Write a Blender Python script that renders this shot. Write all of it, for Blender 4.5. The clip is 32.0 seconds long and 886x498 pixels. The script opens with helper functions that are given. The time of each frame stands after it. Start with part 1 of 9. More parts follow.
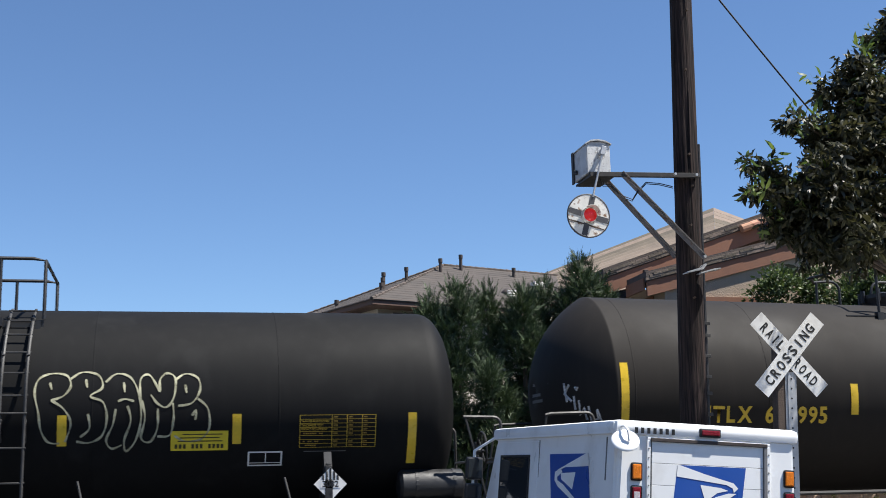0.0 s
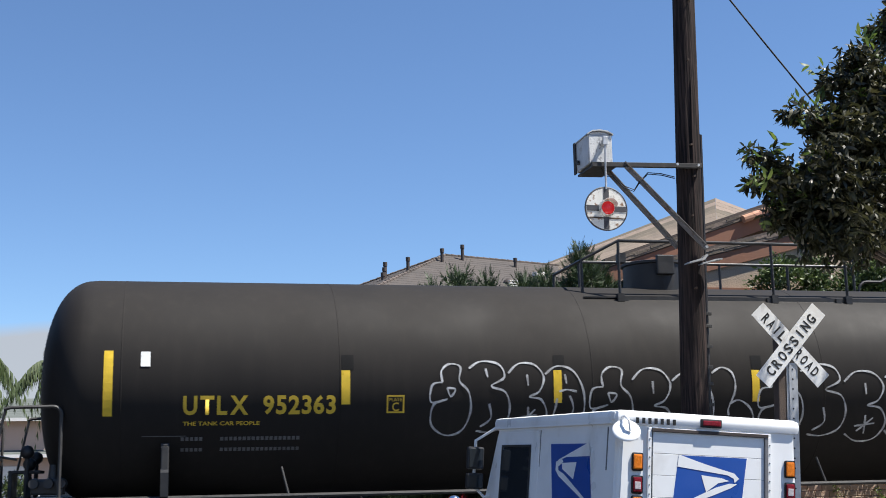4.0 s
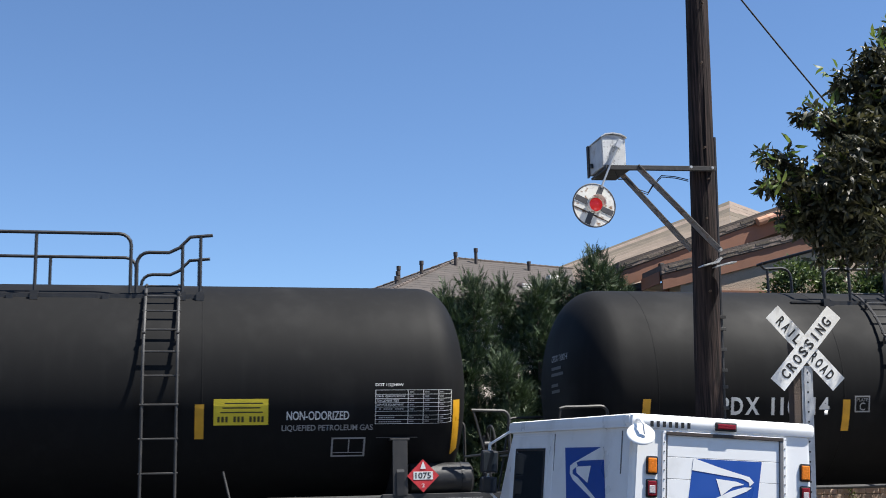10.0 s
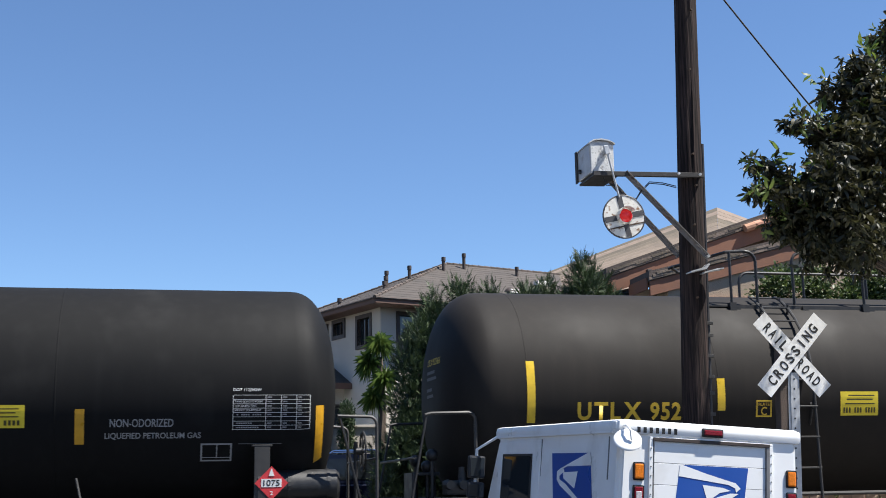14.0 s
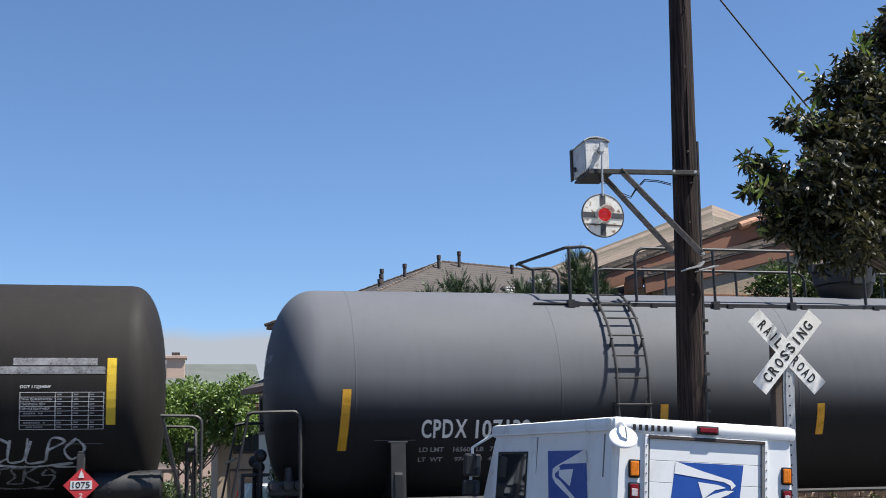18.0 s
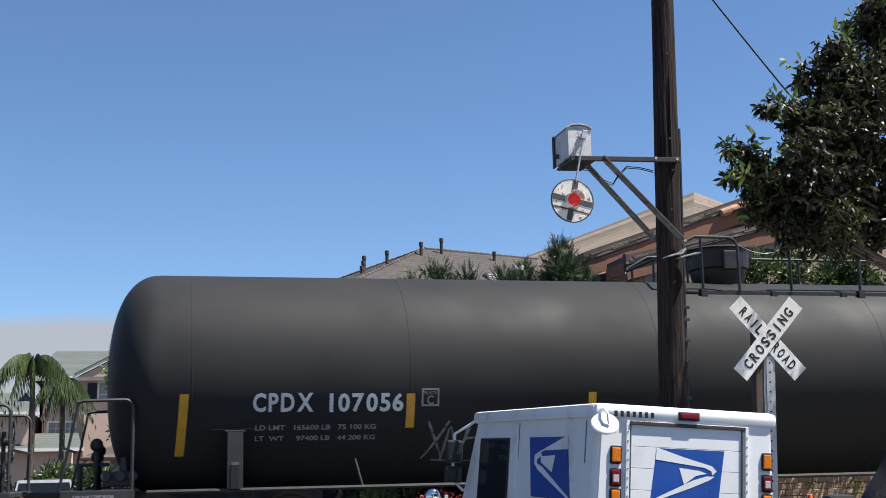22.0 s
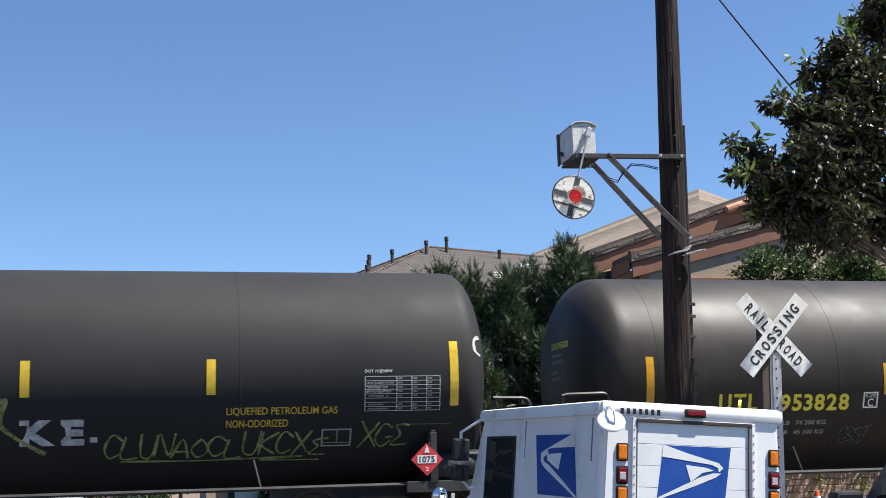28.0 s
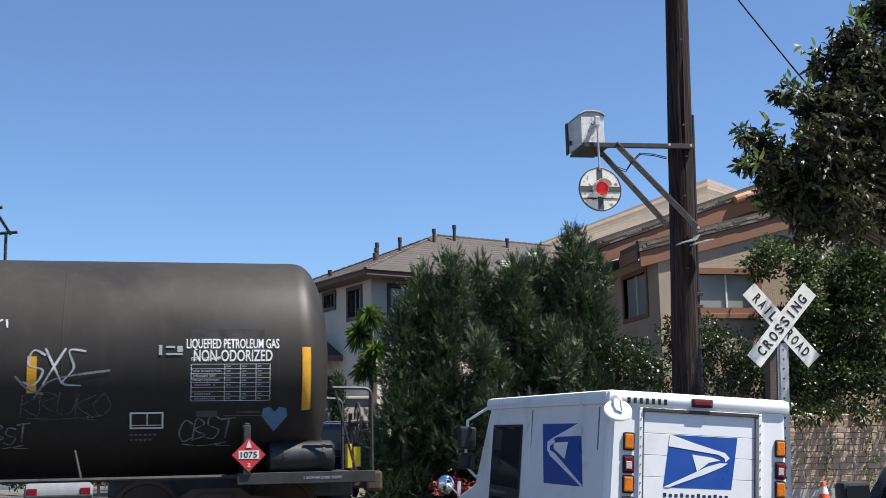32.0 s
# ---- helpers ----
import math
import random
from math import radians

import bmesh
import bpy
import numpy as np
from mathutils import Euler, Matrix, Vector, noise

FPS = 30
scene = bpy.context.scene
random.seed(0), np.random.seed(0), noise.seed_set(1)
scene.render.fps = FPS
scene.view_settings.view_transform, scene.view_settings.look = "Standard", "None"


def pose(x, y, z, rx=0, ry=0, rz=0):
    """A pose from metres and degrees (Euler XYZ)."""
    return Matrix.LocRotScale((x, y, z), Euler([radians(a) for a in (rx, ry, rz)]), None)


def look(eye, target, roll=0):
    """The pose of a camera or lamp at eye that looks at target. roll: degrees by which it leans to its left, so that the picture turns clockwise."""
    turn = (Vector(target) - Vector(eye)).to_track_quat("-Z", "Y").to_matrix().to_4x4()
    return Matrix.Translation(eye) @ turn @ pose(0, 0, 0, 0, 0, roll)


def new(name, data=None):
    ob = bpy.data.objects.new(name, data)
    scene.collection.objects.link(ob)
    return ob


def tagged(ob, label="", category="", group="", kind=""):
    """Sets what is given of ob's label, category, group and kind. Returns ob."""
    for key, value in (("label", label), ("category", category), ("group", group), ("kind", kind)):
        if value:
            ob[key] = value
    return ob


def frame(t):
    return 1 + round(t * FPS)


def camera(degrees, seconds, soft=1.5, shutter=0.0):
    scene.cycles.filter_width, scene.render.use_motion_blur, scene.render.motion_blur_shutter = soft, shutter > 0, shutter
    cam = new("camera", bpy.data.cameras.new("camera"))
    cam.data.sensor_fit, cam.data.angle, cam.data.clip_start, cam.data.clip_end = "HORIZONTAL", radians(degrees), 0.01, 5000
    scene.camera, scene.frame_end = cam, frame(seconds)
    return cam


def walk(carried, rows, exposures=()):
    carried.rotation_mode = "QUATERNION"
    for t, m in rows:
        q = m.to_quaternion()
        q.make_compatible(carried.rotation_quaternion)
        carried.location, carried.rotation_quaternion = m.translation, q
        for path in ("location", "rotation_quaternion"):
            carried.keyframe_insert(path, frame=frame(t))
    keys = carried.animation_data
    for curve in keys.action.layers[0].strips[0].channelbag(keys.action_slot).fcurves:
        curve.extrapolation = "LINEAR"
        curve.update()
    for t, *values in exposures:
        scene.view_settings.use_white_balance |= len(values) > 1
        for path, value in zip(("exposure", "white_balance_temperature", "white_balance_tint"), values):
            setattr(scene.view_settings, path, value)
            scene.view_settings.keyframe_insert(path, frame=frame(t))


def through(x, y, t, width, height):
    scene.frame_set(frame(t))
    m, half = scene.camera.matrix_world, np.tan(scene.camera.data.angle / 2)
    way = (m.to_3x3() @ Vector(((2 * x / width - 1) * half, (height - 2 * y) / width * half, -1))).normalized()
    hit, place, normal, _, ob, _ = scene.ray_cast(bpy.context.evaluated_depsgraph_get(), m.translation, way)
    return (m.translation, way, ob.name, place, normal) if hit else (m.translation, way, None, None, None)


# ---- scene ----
# World: x runs along the track (to the right), y away over the track, z up; the rail tops lie at z = 0.
TRACK_Y = 17.7          # centre line of the track
TANK_Z = 2.408          # height of the tanks' axis over the rails
TANK_R = 1.51
GROUND_Z = -0.55        # road by the camera; it climbs to the crossing
SECONDS = 32.0

# the camera is hand-held on one spot; seconds and its turn in degrees
LOOKS = (
    (0, 101.065, 1.286, -12.446), (0.5, 100.959, 1.024, -12.488), (1, 100.881, 0.933, -12.512), (1.5, 100.825, 1.222, -12.379),
    (2, 100.695, 1.070, -12.327), (2.5, 100.645, 1.287, -12.300), (3, 100.631, 1.134, -12.328), (3.5, 100.557, 1.180, -12.372),
    (5.5, 101.020, 0.787, -12.461), (6, 101.191, 0.598, -12.400), (6.5, 101.322, 0.710, -12.239), (7, 101.372, 0.757, -12.012),
    (7.5, 101.388, 1.045, -11.825), (8, 101.260, 0.837, -11.730), (8.5, 101.047, 0.873, -11.634), (9, 100.838, 0.808, -11.613),
    (9.5, 100.695, 0.965, -11.611), (10, 100.779, 1.193, -11.747), (10.5, 100.789, 1.038, -11.966), (11, 100.881, 1.146, -12.109),
    (11.5, 100.908, 1.105, -12.262), (12, 100.962, 1.434, -12.242), (12.5, 100.925, 1.385, -12.254), (13, 100.912, 1.110, -12.306),
    (13.5, 100.982, 1.063, -12.381), (14, 101.003, 1.014, -12.349), (14.5, 101.018, 0.854, -12.327), (16.5, 101.197, 0.787, -12.422),
    (17, 101.142, 0.824, -12.542), (17.5, 101.083, 0.966, -12.577), (18, 100.907, 1.177, -12.545), (18.5, 100.788, 1.321, -12.528),
    (19, 100.613, 1.191, -12.681), (19.5, 100.409, 1.269, -12.696), (20, 100.235, 1.238, -12.666), (20.5, 100.238, 1.341, -12.673),
    (21, 100.238, 1.292, -12.771), (21.5, 100.307, 1.283, -12.994), (22, 100.278, 1.311, -13.357), (22.5, 100.326, 1.202, -13.515),
    (23, 100.450, 1.357, -13.499), (23.5, 100.495, 1.441, -13.374), (24, 100.455, 1.261, -13.320), (24.5, 100.375, 1.250, -13.304),
    (25, 100.402, 1.312, -13.268), (25.5, 100.382, 1.315, -13.227), (27.5, 100.287, 1.522, -12.970), (28, 100.213, 1.628, -13.056),
    (28.5, 100.149, 1.733, -12.938), (29, 100.009, 1.785, -12.827), (29.5, 99.782, 1.786, -12.803), (30, 99.668, 1.780, -12.782),
    (30.5, 99.665, 1.790, -12.763), (31, 99.643, 1.921, -12.687), (31.5, 99.662, 1.420, -12.726), (32, 99.676, 1.228, -12.760),
)
TRAVEL = (
    (0, 0.000), (0.5, 2.643), (1, 5.313), (1.5, 8.010), (2, 10.725), (2.5, 13.436), (3, 16.143), (3.5, 18.847),
    (5.5, 29.625), (6, 32.283), (6.5, 34.942), (7, 37.622), (7.5, 40.233), (8, 42.772), (8.5, 45.419), (9, 48.070),
    (9.5, 50.723), (10, 53.378), (10.5, 56.034), (11, 58.693), (11.5, 61.353), (12, 64.017), (12.5, 66.686), (13, 69.343),
    (13.5, 72.017), (14, 74.712), (14.5, 77.407), (16.5, 88.184), (17, 90.877), (17.5, 93.570), (18, 96.263), (18.5, 98.962),
    (19, 101.673), (19.5, 104.382), (20, 107.093), (20.5, 109.821), (21, 112.565), (21.5, 115.323), (22, 118.097), (22.5, 120.890),
    (23, 123.621), (23.5, 126.267), (24, 129.001), (24.5, 131.743), (25, 134.474), (25.5, 137.195), (27.5, 147.971), (28, 150.638),
    (28.5, 153.318), (29, 156.035), (29.5, 158.739), (30, 161.428), (30.5, 164.097), (31, 166.761), (31.5, 169.445), (32, 172.143),
)
cam = camera(39.64, SECONDS, soft=0.9, shutter=0.08)
walk(cam, [(t, pose(0, 0, 1.1, rx, ry, rz)) for t, rx, ry, rz in LOOKS],
     exposures=[(t, stops + 0.75, 6350, 10) for t, stops in (
         (0, 0.24), (1, 0.22), (3, 0.3), (8, 0.33), (12, 0.39), (15, 0.36), (18, 0.28), (20, 0.22), (22, 0.21),
         (23, 0.32), (25, 0.39), (28, 0.39), (29, 0.32), (SECONDS, 0.35))])

# ---- light ----
SUN_DIR = Vector((0.44, -0.19, 0.88)).normalized()


def build_world():
    world = bpy.data.worlds.new("sky")
    scene.world = world
    world.use_nodes = True
    nt = world.node_tree
    nt.nodes.clear()
    out = nt.nodes.new("ShaderNodeOutputWorld")
    back = nt.nodes.new("ShaderNodeBackground")
    sky = nt.nodes.new("ShaderNodeTexSky")
    sky.sky_type = "NISHITA"
    sky.sun_disc = False
    sky.sun_elevation = math.asin(SUN_DIR.z)
    sky.sun_rotation = math.atan2(SUN_DIR.x, SUN_DIR.y)
    sky.altitude = 900
    sky.air_density = 1.0
    sky.dust_density = 0.0
    sky.ozone_density = 7.0
    back.inputs["Strength"].default_value = 0.073
    # a low bank of summer cloud all round the horizon
    coord = nt.nodes.new("ShaderNodeTexCoord")
    sep = nt.nodes.new("ShaderNodeSeparateXYZ")
    noise_a = nt.nodes.new("ShaderNodeTexNoise")
    noise_a.inputs["Scale"].default_value = 5.0
    noise_a.inputs["Detail"].default_value = 7.0
    nt.links.new(coord.outputs["Generated"], sep.inputs[0])
    nt.links.new(coord.outputs["Generated"], noise_a.inputs["Vector"])
    shift = nt.nodes.new("ShaderNodeMath")
    shift.operation = "MULTIPLY_ADD"
    shift.inputs[1].default_value = -0.03
    nt.links.new(noise_a.outputs["Fac"], shift.inputs[0])
    nt.links.new(sep.outputs["Z"], shift.inputs[2])
    ramp = nt.nodes.new("ShaderNodeMapRange")
    ramp.inputs["From Min"].default_value = 0.111
    ramp.inputs["From Max"].default_value = 0.1
    nt.links.new(shift.outputs[0], ramp.inputs["Value"])
    cloud = nt.nodes.new("ShaderNodeMix")
    cloud.data_type = "RGBA"
    fac = nt.nodes.new("ShaderNodeMath")
    fac.operation = "MULTIPLY"
    fac.inputs[1].default_value = 0.92
    nt.links.new(ramp.outputs[0], fac.inputs[0])
    nt.links.new(fac.outputs[0], cloud.inputs["Factor"])
    nt.links.new(sky.outputs[0], cloud.inputs[6])
    cloud.inputs[7].default_value = (3.45, 3.6, 3.85, 1)
    nt.links.new(cloud.outputs[2], back.inputs["Color"])
    nt.links.new(back.outputs[0], out.inputs["Surface"])
    sun = new("sun", bpy.data.lights.new("sun", "SUN"))
    sun.data.energy = 5.0
    sun.data.angle = radians(0.53)
    sun.data.color = (1.0, 0.95, 0.87)
    sun.matrix_world = look(SUN_DIR * 60 + Vector((0, 15, 0)), (0, 15, 0))


build_world()


# ---- materials ----
def mat(name, color, rough=0.6, metal=0.0, vary=0.25, scale=6.0, fine=60.0, bump=0.15, streak=None, island=0.0, spec=0.5, dirt=None):
    """A surface with variation at two scales; streak: colour of stains that run down; island: random tone for each loose piece; dirt: (colour, amount)."""
    m = bpy.data.materials.new(name)
    m.use_nodes = True
    nt = m.node_tree
    bsdf = nt.nodes["Principled BSDF"]
    coord = nt.nodes.new("ShaderNodeTexCoord")
    big = nt.nodes.new("ShaderNodeTexNoise")
    big.inputs["Scale"].default_value = scale
    big.inputs["Detail"].default_value = 5
    small = nt.nodes.new("ShaderNodeTexNoise")
    small.inputs["Scale"].default_value = fine
    small.inputs["Detail"].default_value = 3
    for n in (big, small):
        nt.links.new(coord.outputs["Object"], n.inputs["Vector"])

    def mix(fac, a, b, kind="MIX"):
        n = nt.nodes.new("ShaderNodeMix")
        n.data_type = "RGBA"
        n.blend_type = kind
        for sock, val in ((n.inputs["Factor"], fac), (n.inputs[6], a), (n.inputs[7], b)):
            if isinstance(val, (int, float)):
                sock.default_value = val
            elif isinstance(val, tuple):
                sock.default_value = (*val[:3], 1)
            else:
                nt.links.new(val, sock)
        return n.outputs[2]

    def spread(sock, lo, hi, low=0.3, high=0.7):
        n = nt.nodes.new("ShaderNodeMapRange")
        n.inputs["From Min"].default_value, n.inputs["From Max"].default_value = low, high
        n.inputs["To Min"].default_value, n.inputs["To Max"].default_value = lo, hi
        nt.links.new(sock, n.inputs["Value"])
        return n.outputs[0]

    dark = tuple(c * (1 - vary) for c in color)
    light = tuple(min(1, c * (1 + vary)) for c in color)
    col = mix(spread(big.outputs["Fac"], 0, 1), dark, light)
    col = mix(spread(small.outputs["Fac"], 0, 0.5), col, tuple(c * (1 - 0.6 * vary) for c in color))
    if streak:
        stretch = nt.nodes.new("ShaderNodeMapping")
        stretch.inputs["Scale"].default_value = (5.0, 5.0, 0.35)
        nt.links.new(coord.outputs["Object"], stretch.inputs["Vector"])
        run = nt.nodes.new("ShaderNodeTexNoise")
        run.inputs["Scale"].default_value = 1.6
        run.inputs["Detail"].default_value = 6
        nt.links.new(stretch.outputs[0], run.inputs["Vector"])
        col = mix(spread(run.outputs["Fac"], 0, streak[3] if len(streak) > 3 else 0.5, 0.5, 0.78), col, streak)
    if dirt:
        spots = nt.nodes.new("ShaderNodeTexNoise")
        spots.inputs["Scale"].default_value = dirt[2]
        spots.inputs["Detail"].default_value = 8
        nt.links.new(coord.outputs["Object"], spots.inputs["Vector"])
        col = mix(spread(spots.outputs["Fac"], 0, dirt[1], 0.56, 0.68), col, dirt[0])
    if island:
        geo = nt.nodes.new("ShaderNodeNewGeometry")
        info = nt.nodes.new("ShaderNodeObjectInfo")
        add = nt.nodes.new("ShaderNodeMath")
        add.operation = "ADD"
        nt.links.new(geo.outputs["Random Per Island"], add.inputs[0])
        nt.links.new(info.outputs["Random"], add.inputs[1])
        wrap = nt.nodes.new("ShaderNodeMath")
        wrap.operation = "FRACT"
        nt.links.new(add.outputs[0], wrap.inputs[0])
        hsv = nt.nodes.new("ShaderNodeHueSaturation")
        nt.links.new(spread(wrap.outputs[0], 1 - island, 1 + island, 0, 1), hsv.inputs["Value"])
        nt.links.new(spread(wrap.outputs[0], 0.5 + 0.04 * island, 0.5 - 0.04 * island, 0, 1), hsv.inputs["Hue"])
        nt.links.new(col, hsv.inputs["Color"])
        col = hsv.outputs[0]
    nt.links.new(col, bsdf.inputs["Base Color"])
    nt.links.new(spread(big.outputs["Fac"], max(0.03, rough - 0.1), min(1, rough + 0.1)), bsdf.inputs["Roughness"])
    bsdf.inputs["Metallic"].default_value = metal
    bsdf.inputs["Specular IOR Level"].default_value = spec
    if bump:
        b = nt.nodes.new("ShaderNodeBump")
        b.inputs["Strength"].default_value = bump
        b.inputs["Distance"].default_value = 0.01
        nt.links.new(small.outputs["Fac"], b.inputs["Height"])
        nt.links.new(b.outputs[0], bsdf.inputs["Normal"])
    return m


def glass(name, tint=(0.02, 0.025, 0.03), rough=0.04):
    m = bpy.data.materials.new(name)
    m.use_nodes = True
    b = m.node_tree.nodes["Principled BSDF"]
    b.inputs["Base Color"].default_value = (*tint, 1)
    b.inputs["Roughness"].default_value = rough
    b.inputs["Specular IOR Level"].default_value = 0.7
    return m


def leaf_mat(name, color, island=0.45, rough=0.4, through=0.25):
    m = mat(name, color, rough, vary=0.3, scale=1.2, fine=9, bump=0, island=island)
    b = m.node_tree.nodes["Principled BSDF"]
    tr = m.node_tree.nodes.new("ShaderNodeBsdfTranslucent")
    ms = m.node_tree.nodes.new("ShaderNodeMixShader")
    out = m.node_tree.nodes["Material Output"]
    link = b.inputs["Base Color"].links[0].from_socket
    m.node_tree.links.new(link, tr.inputs["Color"])
    ms.inputs[0].default_value = through
    m.node_tree.links.new(b.outputs[0], ms.inputs[1])
    m.node_tree.links.new(tr.outputs[0], ms.inputs[2])
    m.node_tree.links.new(ms.outputs[0], out.inputs["Surface"])
    return m


def sprayed(m):
    """Thin spray paint: speckled, letting the surface under it show through."""
    nt = m.node_tree
    b = nt.nodes["Principled BSDF"]
    coord = nt.nodes.new("ShaderNodeTexCoord")
    total = None
    for scale, share in ((9.0, 0.55), (55.0, 0.45)):
        n = nt.nodes.new("ShaderNodeTexNoise")
        n.inputs["Scale"].default_value = scale
        n.inputs["Detail"].default_value = 4
        nt.links.new(coord.outputs["Object"], n.inputs["Vector"])
        k = nt.nodes.new("ShaderNodeMath")
        k.operation = "MULTIPLY"
        k.inputs[1].default_value = share
        nt.links.new(n.outputs["Fac"], k.inputs[0])
        if total:
            add = nt.nodes.new("ShaderNodeMath")
            add.operation = "ADD"
            nt.links.new(total, add.inputs[0])
            nt.links.new(k.outputs[0], add.inputs[1])
            total = add.outputs[0]
        else:
            total = k.outputs[0]
    ramp = nt.nodes.new("ShaderNodeMapRange")
    ramp.inputs["From Min"].default_value, ramp.inputs["From Max"].default_value = 0.36, 0.6
    ramp.inputs["To Min"].default_value, ramp.inputs["To Max"].default_value = 0.42, 1.0
    nt.links.new(total, ramp.inputs["Value"])
    nt.links.new(ramp.outputs[0], b.inputs["Alpha"])
    return m


def grained(name, dark, light):
    """Old tarred wood with long upright cracks."""
    m = mat(name, light, 0.85, vary=0.3, scale=3, fine=60, bump=0, spec=0.2)
    nt = m.node_tree
    b = nt.nodes["Principled BSDF"]
    src = b.inputs["Base Color"].links[0].from_socket
    coord = nt.nodes.new("ShaderNodeTexCoord")
    stretch = nt.nodes.new("ShaderNodeMapping")
    stretch.inputs["Scale"].default_value = (1.0, 1.0, 0.035)
    nt.links.new(coord.outputs["Object"], stretch.inputs["Vector"])
    grain = nt.nodes.new("ShaderNodeTexNoise")
    grain.inputs["Scale"].default_value = 42.0
    grain.inputs["Detail"].default_value = 6
    nt.links.new(stretch.outputs[0], grain.inputs["Vector"])
    ramp = nt.nodes.new("ShaderNodeMapRange")
    ramp.inputs["From Min"].default_value, ramp.inputs["From Max"].default_value = 0.4, 0.68
    nt.links.new(grain.outputs["Fac"], ramp.inputs["Value"])
    mx = nt.nodes.new("ShaderNodeMix")
    mx.data_type = "RGBA"
    nt.links.new(ramp.outputs[0], mx.inputs["Factor"])
    mx.inputs[6].default_value = (*dark, 1)
    nt.links.new(src, mx.inputs[7])
    nt.links.new(mx.outputs[2], b.inputs["Base Color"])
    bump = nt.nodes.new("ShaderNodeBump")
    bump.inputs["Strength"].default_value = 0.9
    bump.inputs["Distance"].default_value = 0.02
    nt.links.new(grain.outputs["Fac"], bump.inputs["Height"])
    nt.links.new(bump.outputs[0], b.inputs["Normal"])
    return m


M = {}
M["tank_black"] = mat("tank_black", (0.0098, 0.0099, 0.0102), 0.66, vary=0.14, scale=0.9, fine=40, bump=0.03, streak=(0.018, 0.018, 0.018, 0.3), spec=0.1, dirt=((0.04, 0.04, 0.039), 0.16, 1.3))
M["tank_brown"] = mat("tank_brown", (0.021, 0.019, 0.0175), 0.66, vary=0.15, scale=0.8, fine=40, bump=0.03, streak=(0.034, 0.03, 0.026, 0.3), spec=0.12)
M["tank_glossy"] = mat("tank_glossy", (0.026, 0.0225, 0.0195), 0.54, vary=0.2, scale=0.8, fine=30, bump=0.03, streak=(0.05, 0.043, 0.037, 0.3), spec=0.27, dirt=((0.06, 0.052, 0.045), 0.22, 1.3))
M["tank_charcoal"] = mat("tank_charcoal", (0.027, 0.0272, 0.0275), 0.62, vary=0.12, scale=0.8, fine=40, bump=0.03, spec=0.14)
M["tank_grey"] = mat("tank_grey", (0.15, 0.155, 0.17), 0.55, vary=0.12, scale=0.8, fine=40, bump=0.03, streak=(0.1, 0.1, 0.11, 0.3))
M["steel_black"] = mat("steel_black", (0.018, 0.018, 0.019), 0.5, vary=0.3, scale=9, fine=80)
M["steel_worn"] = mat("steel_worn", (0.032, 0.031, 0.03), 0.55, vary=0.3, scale=7, fine=70, streak=(0.07, 0.062, 0.055, 0.35))
M["dull_yellow"] = mat("dull_yellow", (0.32, 0.21, 0.03), 0.7, vary=0.2, scale=3, fine=50)
M["steel_dusty"] = mat("steel_dusty", (0.075, 0.07, 0.065), 0.75, vary=0.35, scale=5, fine=60, streak=(0.16, 0.14, 0.12, 0.5))
M["steel_grey"] = mat("steel_grey", (0.16, 0.16, 0.165), 0.6, vary=0.3, scale=5, fine=60)
M["steel_rust"] = mat("steel_rust", (0.07, 0.045, 0.03), 0.85, vary=0.4, scale=5, fine=60, bump=0.4)
M["rail_steel"] = mat("rail_steel", (0.35, 0.33, 0.31), 0.3, metal=0.9, vary=0.2)
M["white_mark"] = mat("white_mark", (0.72, 0.72, 0.7), 0.6, vary=0.12, scale=3, fine=50)
M["grey_mark"] = mat("grey_mark", (0.3, 0.3, 0.3), 0.6, vary=0.2, scale=3, fine=50)
M["dull_mark"] = mat("dull_mark", (0.12, 0.12, 0.12), 0.7, vary=0.3, scale=3, fine=50)
M["yellow_mark"] = mat("yellow_mark", (0.62, 0.42, 0.03), 0.6, vary=0.15, scale=3, fine=50)
M["bright_yellow"] = mat("bright_yellow", (0.72, 0.62, 0.05), 0.6, vary=0.1, scale=3, fine=50)
M["stripe_yellow"] = mat("stripe_yellow", (0.68, 0.46, 0.03), 0.35, vary=0.15, scale=8, fine=80)
M["stripe_amber"] = mat("stripe_amber", (0.62, 0.32, 0.02), 0.35, vary=0.15, scale=8, fine=80)
M["label_yellow"] = mat("label_yellow", (0.72, 0.56, 0.03), 0.5, vary=0.1, scale=4, fine=50)
M["label_dark"] = mat("label_dark", (0.06, 0.05, 0.01), 0.6, vary=0.2)
M["placard_red"] = mat("placard_red", (0.55, 0.035, 0.04), 0.5, vary=0.15)
M["spray_white"] = sprayed(mat("spray_white", (0.55, 0.56, 0.57), 0.6, vary=0.3, scale=5, fine=30))
M["spray_cream"] = sprayed(mat("spray_cream", (0.52, 0.5, 0.33), 0.6, vary=0.3, scale=5, fine=30))
M["spray_grey"] = sprayed(mat("spray_grey", (0.24, 0.24, 0.25), 0.65, vary=0.3, scale=5, fine=30))
M["spray_dim"] = sprayed(mat("spray_dim", (0.085, 0.085, 0.085), 0.7, vary=0.3, scale=5, fine=30))
M["spray_green"] = sprayed(mat("spray_green", (0.3, 0.33, 0.12), 0.6, vary=0.35, scale=4, fine=30))
M["spray_blue"] = sprayed(mat("spray_blue", (0.35, 0.55, 0.75), 0.6, vary=0.2, scale=4, fine=30))
M["spray_heart"] = mat("spray_heart", (0.1, 0.2, 0.34), 0.6, vary=0.2, scale=4, fine=30)
M["spray_pink"] = sprayed(mat("spray_pink", (0.62, 0.22, 0.22), 0.6, vary=0.3, scale=4, fine=30))
